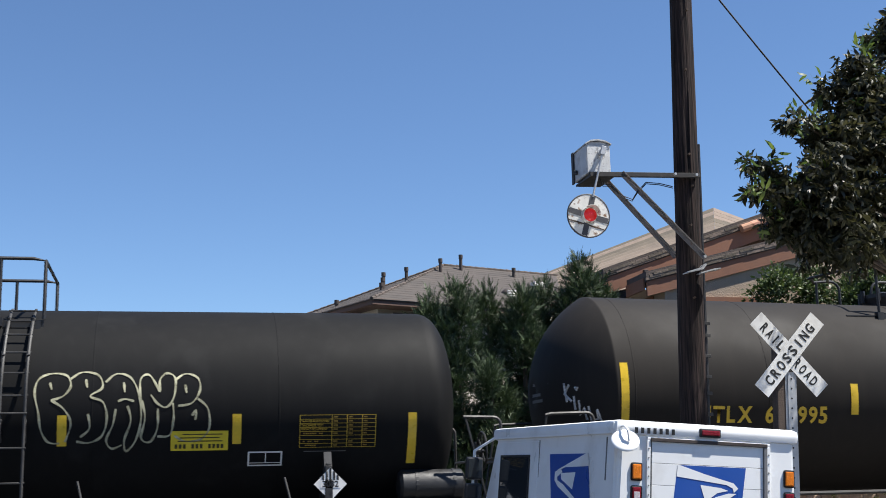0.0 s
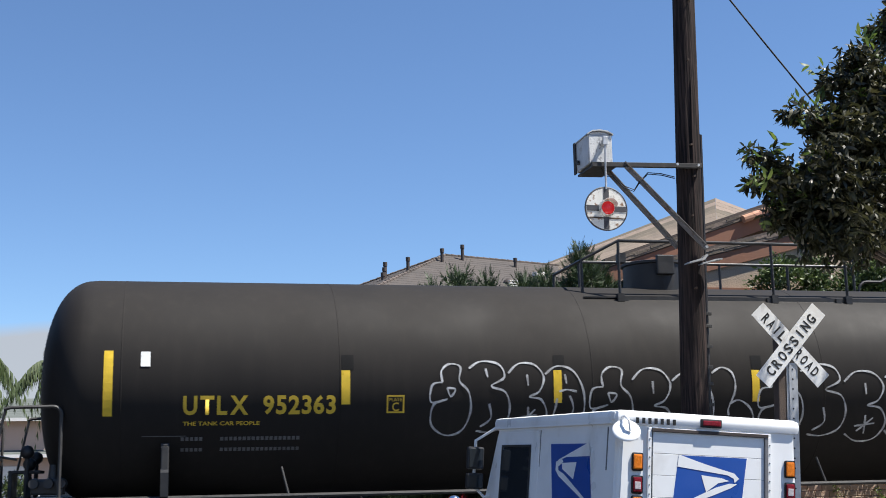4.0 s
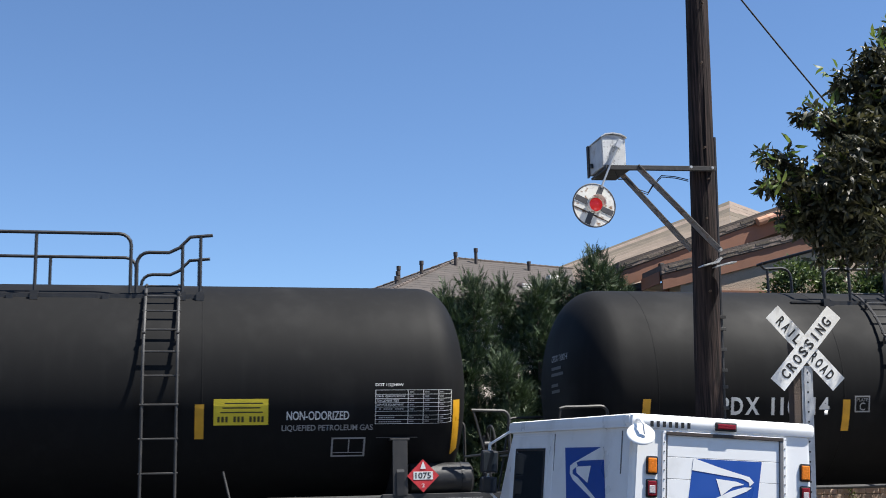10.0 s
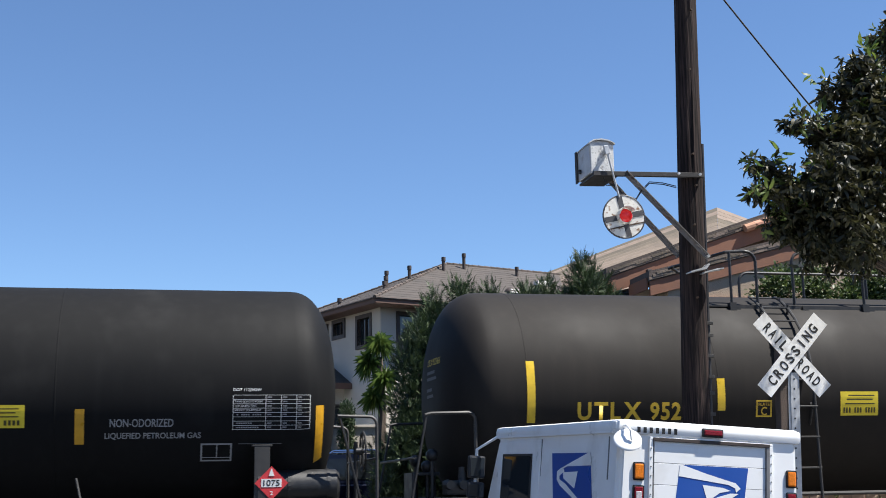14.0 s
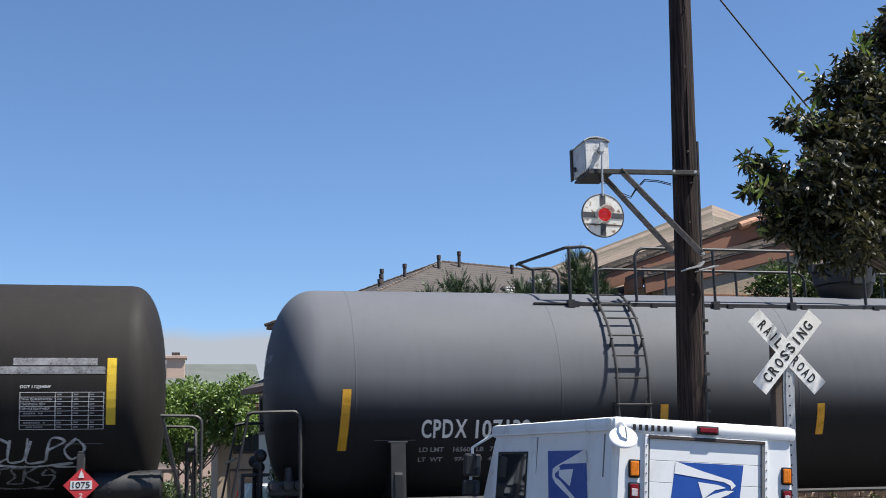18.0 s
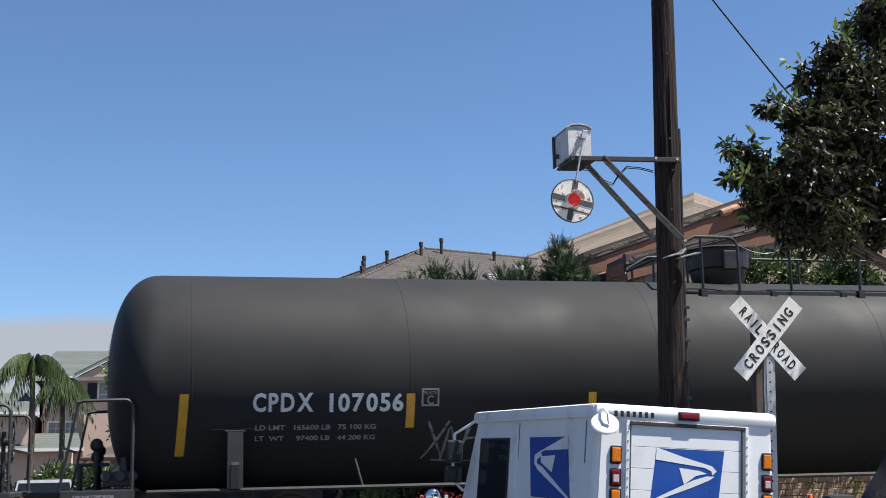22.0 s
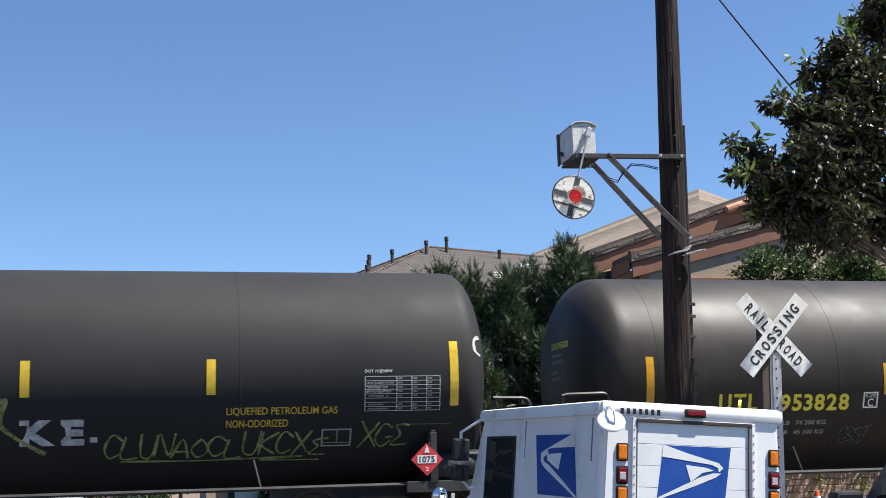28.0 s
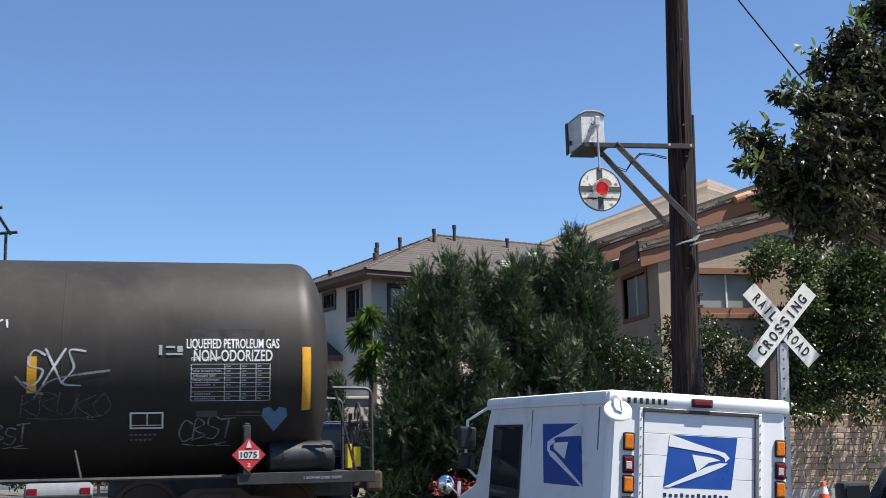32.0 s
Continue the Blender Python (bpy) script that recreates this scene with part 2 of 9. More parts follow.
M["spray_red"] = sprayed(mat("spray_red", (0.26, 0.07, 0.05), 0.6, vary=0.3, scale=4, fine=30))
M["truck_white"] = mat("truck_white", (0.84, 0.845, 0.835), 0.35, vary=0.04, scale=3, fine=90, bump=0.02, dirt=((0.5, 0.47, 0.42), 0.25, 2.5))
M["truck_blue"] = mat("truck_blue", (0.022, 0.085, 0.36), 0.35, vary=0.06, scale=3, bump=0)
M["truck_ink"] = mat("truck_ink", (0.02, 0.03, 0.08), 0.5, vary=0.1, bump=0)
M["truck_red"] = mat("truck_red", (0.45, 0.03, 0.04), 0.4, vary=0.1, bump=0)
M["rubber"] = mat("rubber", (0.012, 0.012, 0.013), 0.6, vary=0.2)
M["lens_amber"] = mat("lens_amber", (0.75, 0.2, 0.01), 0.2, vary=0.2, scale=60, bump=0.4, fine=140)
M["lens_red"] = mat("lens_red", (0.2, 0.006, 0.012), 0.18, vary=0.25, scale=60, bump=0.4, fine=140)
M["lens_clear"] = mat("lens_clear", (0.55, 0.5, 0.5), 0.15, vary=0.3, scale=60, bump=0.4, fine=140)
M["chrome"] = mat("chrome", (0.75, 0.76, 0.78), 0.07, metal=1.0, vary=0.05, bump=0)
M["mirror"] = mat("mirror", (0.8, 0.82, 0.85), 0.03, metal=1.0, vary=0.02, bump=0)
M["window"] = glass("window")
M["window_pale"] = glass("window_pale", (0.26, 0.28, 0.26), 0.25)
M["plastic_dark"] = mat("plastic_dark", (0.02, 0.02, 0.022), 0.5, vary=0.2)
M["pole_wood"] = grained("pole_wood", (0.008, 0.006, 0.006), (0.046, 0.031, 0.027))
M["post_wood"] = mat("post_wood", (0.09, 0.065, 0.05), 0.85, vary=0.3, scale=5, fine=60, bump=0.6, streak=(0.08, 0.055, 0.04, 0.6))
M["galvanised"] = mat("galvanised", (0.46, 0.47, 0.48), 0.5, metal=0.5, vary=0.25, scale=8, fine=70)
M["signal_paint"] = mat("signal_paint", (0.62, 0.62, 0.6), 0.55, vary=0.15, scale=7, fine=60, bump=0.5, dirt=((0.28, 0.27, 0.26), 0.9, 26.0))
M["signal_side"] = mat("signal_side", (0.5, 0.51, 0.52), 0.55, vary=0.15, scale=7, fine=60, dirt=((0.3, 0.26, 0.22), 0.6, 9.0))
M["disc_white"] = mat("disc_white", (0.68, 0.66, 0.6), 0.55, vary=0.12, scale=9, fine=60, dirt=((0.2, 0.1, 0.04), 0.95, 17.0))
M["disc_dark"] = mat("disc_dark", (0.05, 0.05, 0.055), 0.6, vary=0.3, scale=9)
M["arm_steel"] = mat("arm_steel", (0.03, 0.028, 0.027), 0.7, vary=0.4, scale=10, fine=60, streak=(0.1, 0.095, 0.09, 0.4))
M["brace_steel"] = mat("brace_steel", (0.16, 0.15, 0.145), 0.65, vary=0.35, scale=8, fine=60, dirt=((0.12, 0.06, 0.03), 0.7, 12.0))
M["sign_white"] = mat("sign_white", (0.76, 0.76, 0.74), 0.5, vary=0.08, scale=5, fine=70, dirt=((0.4, 0.38, 0.36), 0.4, 8.0))
M["black_paint"] = mat("black_paint", (0.012, 0.012, 0.012), 0.5, vary=0.2)
M["stucco_tan"] = mat("stucco_tan", (0.40, 0.31, 0.225), 0.95, vary=0.12, scale=1.5, fine=30, bump=1.0, streak=(0.26, 0.2, 0.15, 0.3))
M["stucco_white"] = mat("stucco_white", (0.52, 0.475, 0.41), 0.95, vary=0.07, scale=1.5, fine=30, bump=0.6, streak=(0.45, 0.42, 0.38, 0.3))
M["stucco_pink"] = mat("stucco_pink", (0.52, 0.38, 0.3), 0.95, vary=0.06, scale=0.7, fine=20, bump=0.4)
M["fascia_orange"] = mat("fascia_orange", (0.23, 0.105, 0.06), 0.75, vary=0.15, scale=3, fine=40, streak=(0.2, 0.08, 0.045, 0.4))
M["fascia_brown"] = mat("fascia_brown", (0.13, 0.075, 0.055), 0.75, vary=0.2, scale=3, fine=40)
M["trim_white"] = mat("trim_white", (0.75, 0.73, 0.69), 0.7, vary=0.06)
M["trim_dark"] = mat("trim_dark", (0.05, 0.038, 0.032), 0.6, vary=0.2)
M["shingle_brown"] = mat("shingle_brown", (0.066, 0.056, 0.05), 0.95, vary=0.3, scale=2, fine=22, bump=1.0, island=0.05)
M["shingle_dark"] = mat("shingle_dark", (0.085, 0.068, 0.058), 0.95, vary=0.3, scale=2, fine=22, bump=1.0, island=0.25)
M["shingle_grey"] = mat("shingle_grey", (0.1, 0.112, 0.102), 0.95, vary=0.15, scale=0.8, fine=14, bump=0.8, island=0.05)
M["roof_tan"] = mat("roof_tan", (0.155, 0.123, 0.095), 0.95, vary=0.25, scale=3, fine=22, bump=1.0, island=0.35)
M["tile_clay"] = mat("tile_clay", (0.45, 0.24, 0.15), 0.85, vary=0.25, scale=6, island=0.2)
M["block"] = mat("block", (0.41, 0.31, 0.225), 0.95, vary=0.14, scale=4, fine=40, bump=0.9, island=0.16)
M["mortar"] = mat("mortar", (0.2, 0.16, 0.13), 0.95, vary=0.15, scale=5, fine=60, bump=0.6)
M["asphalt"] = mat("asphalt", (0.05, 0.05, 0.051), 0.95, vary=0.25, scale=0.6, fine=90, bump=0.7)
M["ground"] = mat("ground", (0.11, 0.095, 0.075), 0.98, vary=0.3, scale=0.4, fine=25, bump=0.9)
M["ballast"] = mat("ballast", (0.09, 0.083, 0.077), 0.95, vary=0.4, scale=9, fine=30, bump=1.0, island=0.35)
M["concrete"] = mat("concrete", (0.36, 0.345, 0.32), 0.9, vary=0.15, scale=1, fine=40, bump=0.4)
M["grass"] = leaf_mat("grass", (0.07, 0.12, 0.03), 0.4)
M["leaf_glossy"] = leaf_mat("leaf_glossy", (0.046, 0.046, 0.018), 0.6, 0.45, 0.32)
M["leaf_juniper"] = leaf_mat("leaf_juniper", (0.04, 0.066, 0.025), 0.45, 0.6, 0.14)
M["leaf_hedge"] = leaf_mat("leaf_hedge", (0.034, 0.053, 0.015), 0.5, 0.35, 0.28)
M["leaf_bright"] = leaf_mat("leaf_bright", (0.1, 0.15, 0.03), 0.4, 0.45, 0.38)
M["leaf_sunny"] = leaf_mat("leaf_sunny", (0.13, 0.2, 0.045), 0.4, 0.42, 0.32)
M["leaf_laurel"] = leaf_mat("leaf_laurel", (0.052, 0.082, 0.021), 0.55, 0.5, 0.28)
M["leaf_palm"] = leaf_mat("leaf_palm", (0.06, 0.088, 0.027), 0.4, 0.45, 0.25)
M["bark"] = mat("bark", (0.11, 0.085, 0.065), 0.95, vary=0.3, scale=6, fine=40, bump=0.9)
M["car_silver"] = mat("car_silver", (0.3, 0.31, 0.32), 0.25, vary=0.05, bump=0, spec=0.5)
M["car_navy"] = mat("car_navy", (0.005, 0.007, 0.018), 0.16, vary=0.05, bump=0, spec=0.22)
M["car_black"] = mat("car_black", (0.012, 0.014, 0.018), 0.2, vary=0.05, bump=0, spec=0.6)
M["car_white"] = mat("car_white", (0.72, 0.73, 0.74), 0.2, vary=0.03, bump=0, spec=0.6)
M["cone_orange"] = mat("cone_orange", (0.7, 0.1, 0.03), 0.5, vary=0.15)
M["flower_red"] = leaf_mat("flower_red", (0.35, 0.03, 0.03), 0.4, 0.5, 0.2)


def lamp_mat():
    m = mat("signal_lens", (0.4, 0.012, 0.015), 0.2, vary=0.15, scale=30, fine=90, bump=0.1)
    b = m.node_tree.nodes["Principled BSDF"]
    b.inputs["Emission Color"].default_value = (1.0, 0.03, 0.03, 1)
    b.inputs["Emission Strength"].default_value = 0.12
    return m


M["signal_lens"] = lamp_mat()


# ---- builders ----
def thing(name, label, category, at=(0, 0, 0), group="", kind="", turn=0.0):
    ob = new(name)
    ob.empty_display_size = 0.2
    ob.matrix_basis = pose(*at, 0, 0, turn)
    return tagged(ob, label, category, group, kind)


def part(name, bm, material, parent=None, label="", smooth=False):
    me = bpy.data.meshes.new(name)
    bm.to_mesh(me)
    bm.free()
    return part_mesh(name, me, material, parent, label, smooth)


def split_parts(name, bm, material, parent=None, label="", smooth=False):
    """Each loose piece of the bmesh as a part of its own."""
    left = set(bm.verts)
    while left:
        heap, found = [left.pop()], []
        while heap:
            v = heap.pop()
            found.append(v)
            for e in v.link_edges:
                o = e.other_vert(v)
                if o in left:
                    left.discard(o)
                    heap.append(o)
        index = {v: i for i, v in enumerate(found)}
        faces = {f for v in found for f in v.link_faces}
        me = bpy.data.meshes.new(name)
        me.from_pydata([v.co[:] for v in found], [], [[index[v] for v in f.verts] for f in sorted(faces, key=lambda f: min(index[v] for v in f.verts))])
        part_mesh(name, me, material, parent, label, smooth)
    bm.free()


def part_mesh(name, me, material, parent=None, label="", smooth=False):
    me.materials.clear()
    me.materials.append(M[material] if isinstance(material, str) else material)
    if smooth:
        me.polygons.foreach_set("use_smooth", [True] * len(me.polygons))
        me.set_sharp_from_angle(angle=radians(38))
    ob = new(name, me)
    if parent is not None:
        ob.parent = parent
    if label:
        ob["label"] = label
    return ob


def box(bm, x0, x1, y0, y1, z0, z1, bevel=0.0, m=None):
    r = bmesh.ops.create_cube(bm, size=1.0)
    vs = r["verts"]
    for v in vs:
        v.co = Vector((x0 + (v.co.x + 0.5) * (x1 - x0), y0 + (v.co.y + 0.5) * (y1 - y0), z0 + (v.co.z + 0.5) * (z1 - z0)))
    if bevel:
        es = {e for v in vs for e in v.link_edges}
        out = bmesh.ops.bevel(bm, geom=list(es), offset=bevel, segments=2, affect="EDGES", profile=0.6)
        vs = list({v for f in out["faces"] for v in f.verts} | {v for v in vs if v.is_valid})
    if m is not None:
        bmesh.ops.transform(bm, matrix=m, verts=vs)
    return vs


def boxes(*specs, bevel=0.0, m=None):
    bm = bmesh.new()
    for s in specs:
        box(bm, *s, bevel=bevel, m=m)
    return bm


def rod(bm, a, b, r, seg=8, r2=None):
    """A round bar from a to b."""
    a, b = Vector(a), Vector(b)
    d = b - a
    q = d.to_track_quat("Z", "Y").to_matrix().to_4x4()
    out = bmesh.ops.create_cone(bm, cap_ends=True, segments=seg, radius1=r, radius2=r if r2 is None else r2, depth=d.length, matrix=Matrix.Translation((a + b) / 2) @ q)
    return out["verts"]


def pipe(bm, pts, r, seg=8, closed=False):
    """A bent round bar along points, with mitred joints."""
    pts = [Vector(p) for p in pts]
    rings = []
    n = len(pts)
    up = Vector((0, 0, 1))
    prev = None
    for i, p in enumerate(pts):
        a = pts[i - 1] if i or closed else p
        b = pts[(i + 1) % n] if i < n - 1 or closed else p
        d = (b - a).normalized()
        u = prev if prev is not None else (up if abs(d.z) < 0.9 else Vector((1, 0, 0)))
        s = d.cross(u)
        if s.length < 1e-4:
            s = d.cross(Vector((0.3, 1, 0.2)))
        s.normalize()
        u = s.cross(d).normalized()
        prev = u
        rings.append([bm.verts.new(p + r * (math.cos(k * math.tau / seg) * s + math.sin(k * math.tau / seg) * u)) for k in range(seg)])
    for i in range(n if closed else n - 1):
        A, B = rings[i], rings[(i + 1) % n]
        for k in range(seg):
            bm.faces.new((A[k], A[(k + 1) % seg], B[(k + 1) % seg], B[k]))
    if not closed:
        bm.faces.new(rings[0][::-1])
        bm.faces.new(rings[-1])


def arc(c, a, b, a0, a1, n=6):
    """Points on an arc round c in the plane of the vectors a and b."""
    c, a, b = Vector(c), Vector(a), Vector(b)
    return [c + a * math.cos(radians(a0 + (a1 - a0) * i / n)) + b * math.sin(radians(a0 + (a1 - a0) * i / n)) for i in range(n + 1)]


def revolve(bm, profile, seg=48, axis="X", caps=True):
    """Turns (along, radius) pairs round an axis."""
    rings = []
    for s, r in profile:
        ring = []
        for k in range(seg):
            a = k * math.tau / seg
            c, d = r * math.cos(a), r * math.sin(a)
            ring.append(bm.verts.new({"X": (s, c, d), "Y": (c, s, d), "Z": (c, d, s)}[axis]))
        rings.append(ring)
    for A, B in zip(rings, rings[1:]):
        for k in range(seg):
            bm.faces.new((A[k], A[(k + 1) % seg], B[(k + 1) % seg], B[k]))
    if caps:
        bm.faces.new(rings[0][::-1])
        bm.faces.new(rings[-1])
    bmesh.ops.recalc_face_normals(bm, faces=bm.faces)
    return [v for r in rings for v in r]


def prism(bm, outline, h0, h1, plane="XZ"):
    """Extrudes a closed outline of (a, b) pairs between h0 and h1 along the third axis."""
    put = {"XZ": lambda a, b, h: (a, h, b), "YZ": lambda a, b, h: (h, a, b), "XY": lambda a, b, h: (a, b, h)}[plane]
    A = [bm.verts.new(put(a, b, h0)) for a, b in outline]
    B = [bm.verts.new(put(a, b, h1)) for a, b in outline]
    n = len(A)
    for i in range(n):
        bm.faces.new((A[i], A[(i + 1) % n], B[(i + 1) % n], B[i]))
    bm.faces.new(A[::-1])
    bm.faces.new(B)
    bmesh.ops.recalc_face_normals(bm, faces=bm.faces)


LETTERS = {}


def text_mesh(words, bold=0.0, stretch=1.0):
    """Flat letters, one unit high, from x = 0; returns the mesh and its width."""
    if (words, bold) in LETTERS:
        me, wide = LETTERS[(words, bold)]
        return me.copy(), wide
    cu = bpy.data.curves.new("letters", "FONT")
    cu.body, cu.size, cu.offset, cu.resolution_u = words, 1.0, bold, 3
    ob = bpy.data.objects.new("letters", cu)
    scene.collection.objects.link(ob)
    me = bpy.data.meshes.new_from_object(ob.evaluated_get(bpy.context.evaluated_depsgraph_get()))
    bpy.data.objects.remove(ob)
    bpy.data.curves.remove(cu)
    co = np.empty(len(me.vertices) * 3)
    me.vertices.foreach_get("co", co)
    co = co.reshape(-1, 3)
    lo, hi = co.min(0), co.max(0)
    co[:, :2] = (co[:, :2] - lo[:2]) / (hi[1] - lo[1])
    me.vertices.foreach_set("co", co.ravel())
    wide = float((hi[0] - lo[0]) / (hi[1] - lo[1]))
    LETTERS[(words, bold)] = (me.copy(), wide)
    return me, wide


def foliage(name, clumps, leaf, material, parent=None, seed=1, droop=0.0, wide=0.42, shell=0.55, label="", rosette=1):
    """A crown of many small folded leaves round the clumps (centre, radii, how many)."""
    rng = np.random.default_rng(seed)
    P, S = [], []
    for c, r, n in clumps:
        d = rng.normal(size=(n, 3))
        d /= np.linalg.norm(d, axis=1)[:, None]
        k = shell + (1 - shell) * rng.random(n)
        k *= 0.82 + 0.3 * rng.random(n)
        P.append(np.array(c) + d * k[:, None] * np.array(r))
        S.append(d)
    P, S = np.concatenate(P), np.concatenate(S)
    if rosette > 1:
        # several leaves spring from each twig tip
        P, S = np.repeat(P, rosette, axis=0), np.repeat(S, rosette, axis=0)
        S = S * 0.45 + rng.normal(size=S.shape) * 0.5
        P = P + rng.normal(size=P.shape) * leaf * 0.12
    n = len(P)
    way = S * 0.7 + rng.normal(size=(n, 3)) * 0.6
    way[:, 2] -= droop
    way /= np.linalg.norm(way, axis=1)[:, None]
    side = np.cross(way, rng.normal(size=(n, 3)))
    side /= np.linalg.norm(side, axis=1)[:, None]
    up = np.cross(side, way)
    L = leaf * (0.65 + 0.7 * rng.random(n))[:, None]
    # oval blade, folded along its midrib
    rows = [P]
    for along, share, fold in ((0.3, 0.9, 0.05), (0.68, 0.8, 0.06)):
        for sg in (1, -1):
            rows.append(P + way * L * along + side * L * wide * 0.5 * share * sg + up * L * fold)
    rows.append(P + way * L - up * L * 0.12)
    V = np.stack(rows, axis=1).reshape(-1, 3)
    me = bpy.data.meshes.new(name)
    me.vertices.add(6 * n)
    me.vertices.foreach_set("co", V.ravel())
    base = np.arange(n)[:, None] * 6
    tris = np.concatenate([base + [0, 2, 1], base + [1, 2, 4], base + [1, 4, 3], base + [3, 4, 5]], axis=1).reshape(-1)
    me.loops.add(len(tris))
    me.loops.foreach_set("vertex_index", tris.astype(np.int32))
    me.polygons.add(4 * n)
    me.polygons.foreach_set("loop_start", np.arange(0, 12 * n, 3, dtype=np.int32))
    me.update(calc_edges=True)
    return part_mesh(name, me, material, parent, label)


def sprays(name, clumps, size, material, parent=None, seed=1, pairs=6):
    """A crown of feathery upswept branchlets, each with rows of short needles."""
    rng = np.random.default_rng(seed)
    P, D = [], []
    for c, r, n in clumps:
        d = rng.normal(size=(n, 3))
        d /= np.linalg.norm(d, axis=1)[:, None]
        k = 0.35 + 0.7 * rng.random(n)
        P.append(np.array(c) + d * k[:, None] * np.array(r))
        D.append(d)
    P, D = np.concatenate(P), np.concatenate(D)
    n = len(P)
    way = D * 0.8 + rng.normal(size=(n, 3)) * 0.35
    way[:, 2] += 0.75
    way /= np.linalg.norm(way, axis=1)[:, None]
    side = np.cross(way, rng.normal(size=(n, 3)))
    side /= np.linalg.norm(side, axis=1)[:, None]
    L = size * (0.6 + 0.8 * rng.random(n))[:, None]
    tris = []
    for k in range(pairs):
        s = (k + 0.5) / pairs
        for sg in (1, -1):
            a = P + way * L * (s - 0.07)
            b = P + way * L * (s + 0.09)
            tip = P + way * L * (s + 0.28) + side * sg * L * 0.3 * (1.05 - s) + rng.normal(size=(n, 3)) * size * 0.05
            tris.append(np.stack([a, b, tip], axis=1))
    V = np.concatenate(tris).reshape(-1, 3)
    m = len(V) // 3
    me = bpy.data.meshes.new(name)
    me.vertices.add(3 * m)
    me.vertices.foreach_set("co", V.ravel())
    me.loops.add(3 * m)
    me.loops.foreach_set("vertex_index", np.arange(3 * m, dtype=np.int32))
    me.polygons.add(m)
    me.polygons.foreach_set("loop_start", np.arange(0, 3 * m, 3, dtype=np.int32))
    me.update(calc_edges=True)
    return part_mesh(name, me, material, parent)


def limb(bm, pts, r0, r1, seg=8):
    """A tapered limb along points."""
    pts = [Vector(p) for p in pts]
    rings = []
    for i, p in enumerate(pts):
        d = (pts[min(i + 1, len(pts) - 1)] - pts[max(i - 1, 0)]).normalized()
        s = d.cross(Vector((0.2, 1, 0.1))).normalized()
        u = s.cross(d)
        r = r0 + (r1 - r0) * i / (len(pts) - 1)
        rings.append([bm.verts.new(p + r * (math.cos(k * math.tau / seg) * s + math.sin(k * math.tau / seg) * u)) for k in range(seg)])
    for A, B in zip(rings, rings[1:]):
        for k in range(seg):
            bm.faces.new((A[k], A[(k + 1) % seg], B[(k + 1) % seg], B[k]))
    bm.faces.new(rings[0][::-1])
    bm.faces.new(rings[-1])


MOVING = []


# ---- ground, road and track ----
def ground_height(x, y):
    """The road climbs to the crossing; past it the ground lies a little higher."""
    if y < 9:
        return GROUND_Z
    if y < 15.6:
        return GROUND_Z + (y - 9) / 6.6 * (-0.06 - GROUND_Z)
    if y < 20:
        return -0.06
    if y < 23:
        return -0.06 + (y - 20) / 3 * 0.36
    if y < 31:
        return 0.3
    if y < 36:
        return 0.3 - (y - 31) / 5 * 0.5
    return -0.2


def sheet(name, xs, ys, lift, material, label, category, kind="structure"):
    bm = bmesh.new()
    rows = [[bm.verts.new((x, y, ground_height(x, y) + lift)) for x in xs] for y in ys]
    for a, b in zip(rows, rows[1:]):
        for i in range(len(xs) - 1):
            bm.faces.new((a[i], a[i + 1], b[i + 1], b[i]))
    return tagged(part(name, bm, material), label, category, kind=kind)


YS = [-1500, -300, -60, -20, 0, 9, 12, 15.6, 16.4, 19, 20, 21.5, 23, 31, 36, 60, 120, 400, 2000]
sheet("ground", [-2000, -400, -60, -20, -9, -4, 8, 14, 20, 60, 400, 2000], YS, 0.0, "ground", "dry earth and gravel ground to the horizon", "ground")
sheet("road", [-6.5, 8.0], [-60, -20, 0, 9, 12, 15.6, 20, 23, 31, 36, 60, 78], 0.02, "asphalt", "grey asphalt street that crosses the track", "road")
sheet("pavement", [8.1, 10.0], [-60, -20, 0, 9, 12, 15.0], 0.14, "concrete", "pale concrete pavement beside the street", "pavement")
sheet("lawn", [-0.5, 3.2], [24, 27, 30], 0.05, "grass", "strip of green lawn beside the street", "lawn", "structure")


def build_track():
    tr = thing("track", "single railway track with steel rails on ballast", "railway track", (0, TRACK_Y, 0), kind="structure")
    for y in (-0.7525, 0.7525):
        bm = bmesh.new()
        prism(bm, [(y - 0.07, -0.17), (y + 0.07, -0.17), (y + 0.07, -0.155), (y + 0.012, -0.14), (y + 0.012, -0.04), (y + 0.036, -0.03), (y + 0.036, -0.003), (y + 0.03, 0), (y - 0.03, 0), (y - 0.036, -0.003), (y - 0.036, -0.03), (y - 0.012, -0.04), (y - 0.012, -0.14), (y - 0.07, -0.155)], -260, 260, "YZ")
        part("rail", bm, "rail_steel", tr)
    bm = boxes((-0.11, 0.11, -1.3, 1.3, -0.36, -0.17), bevel=0.01)
    me = bpy.data.meshes.new("sleeper")
    bm.to_mesh(me)
    bm.free()
    for i in range(90):
        x = -24 + i * 0.56
        if -6.7 < x < 8.2:
            continue
        s = part_mesh("sleeper", me, "post_wood", tr)
        s.location = (x, 0, 0)
    bm = bmesh.new()
    for x0, x1 in ((-260, -6.7), (8.2, 260)):
        prism(bm, [(-2.4, -0.6), (-1.6, -0.2), (1.6, -0.2), (2.4, -0.6)], x0, x1, "YZ")
    part("ballast", bm, "ballast", tr)
    bm = boxes((-6.6, 8.1, -1.5, -0.83, -0.3, -0.01), (-6.6, 8.1, -0.66, 0.66, -0.3, -0.01), (-6.6, 8.1, 0.83, 1.5, -0.3, -0.01), bevel=0.01)
    part("crossing_panel", bm, "asphalt", tr)


build_track()

# ---- the signal pole and the swinging signal ----
POLE_Y = 13.887


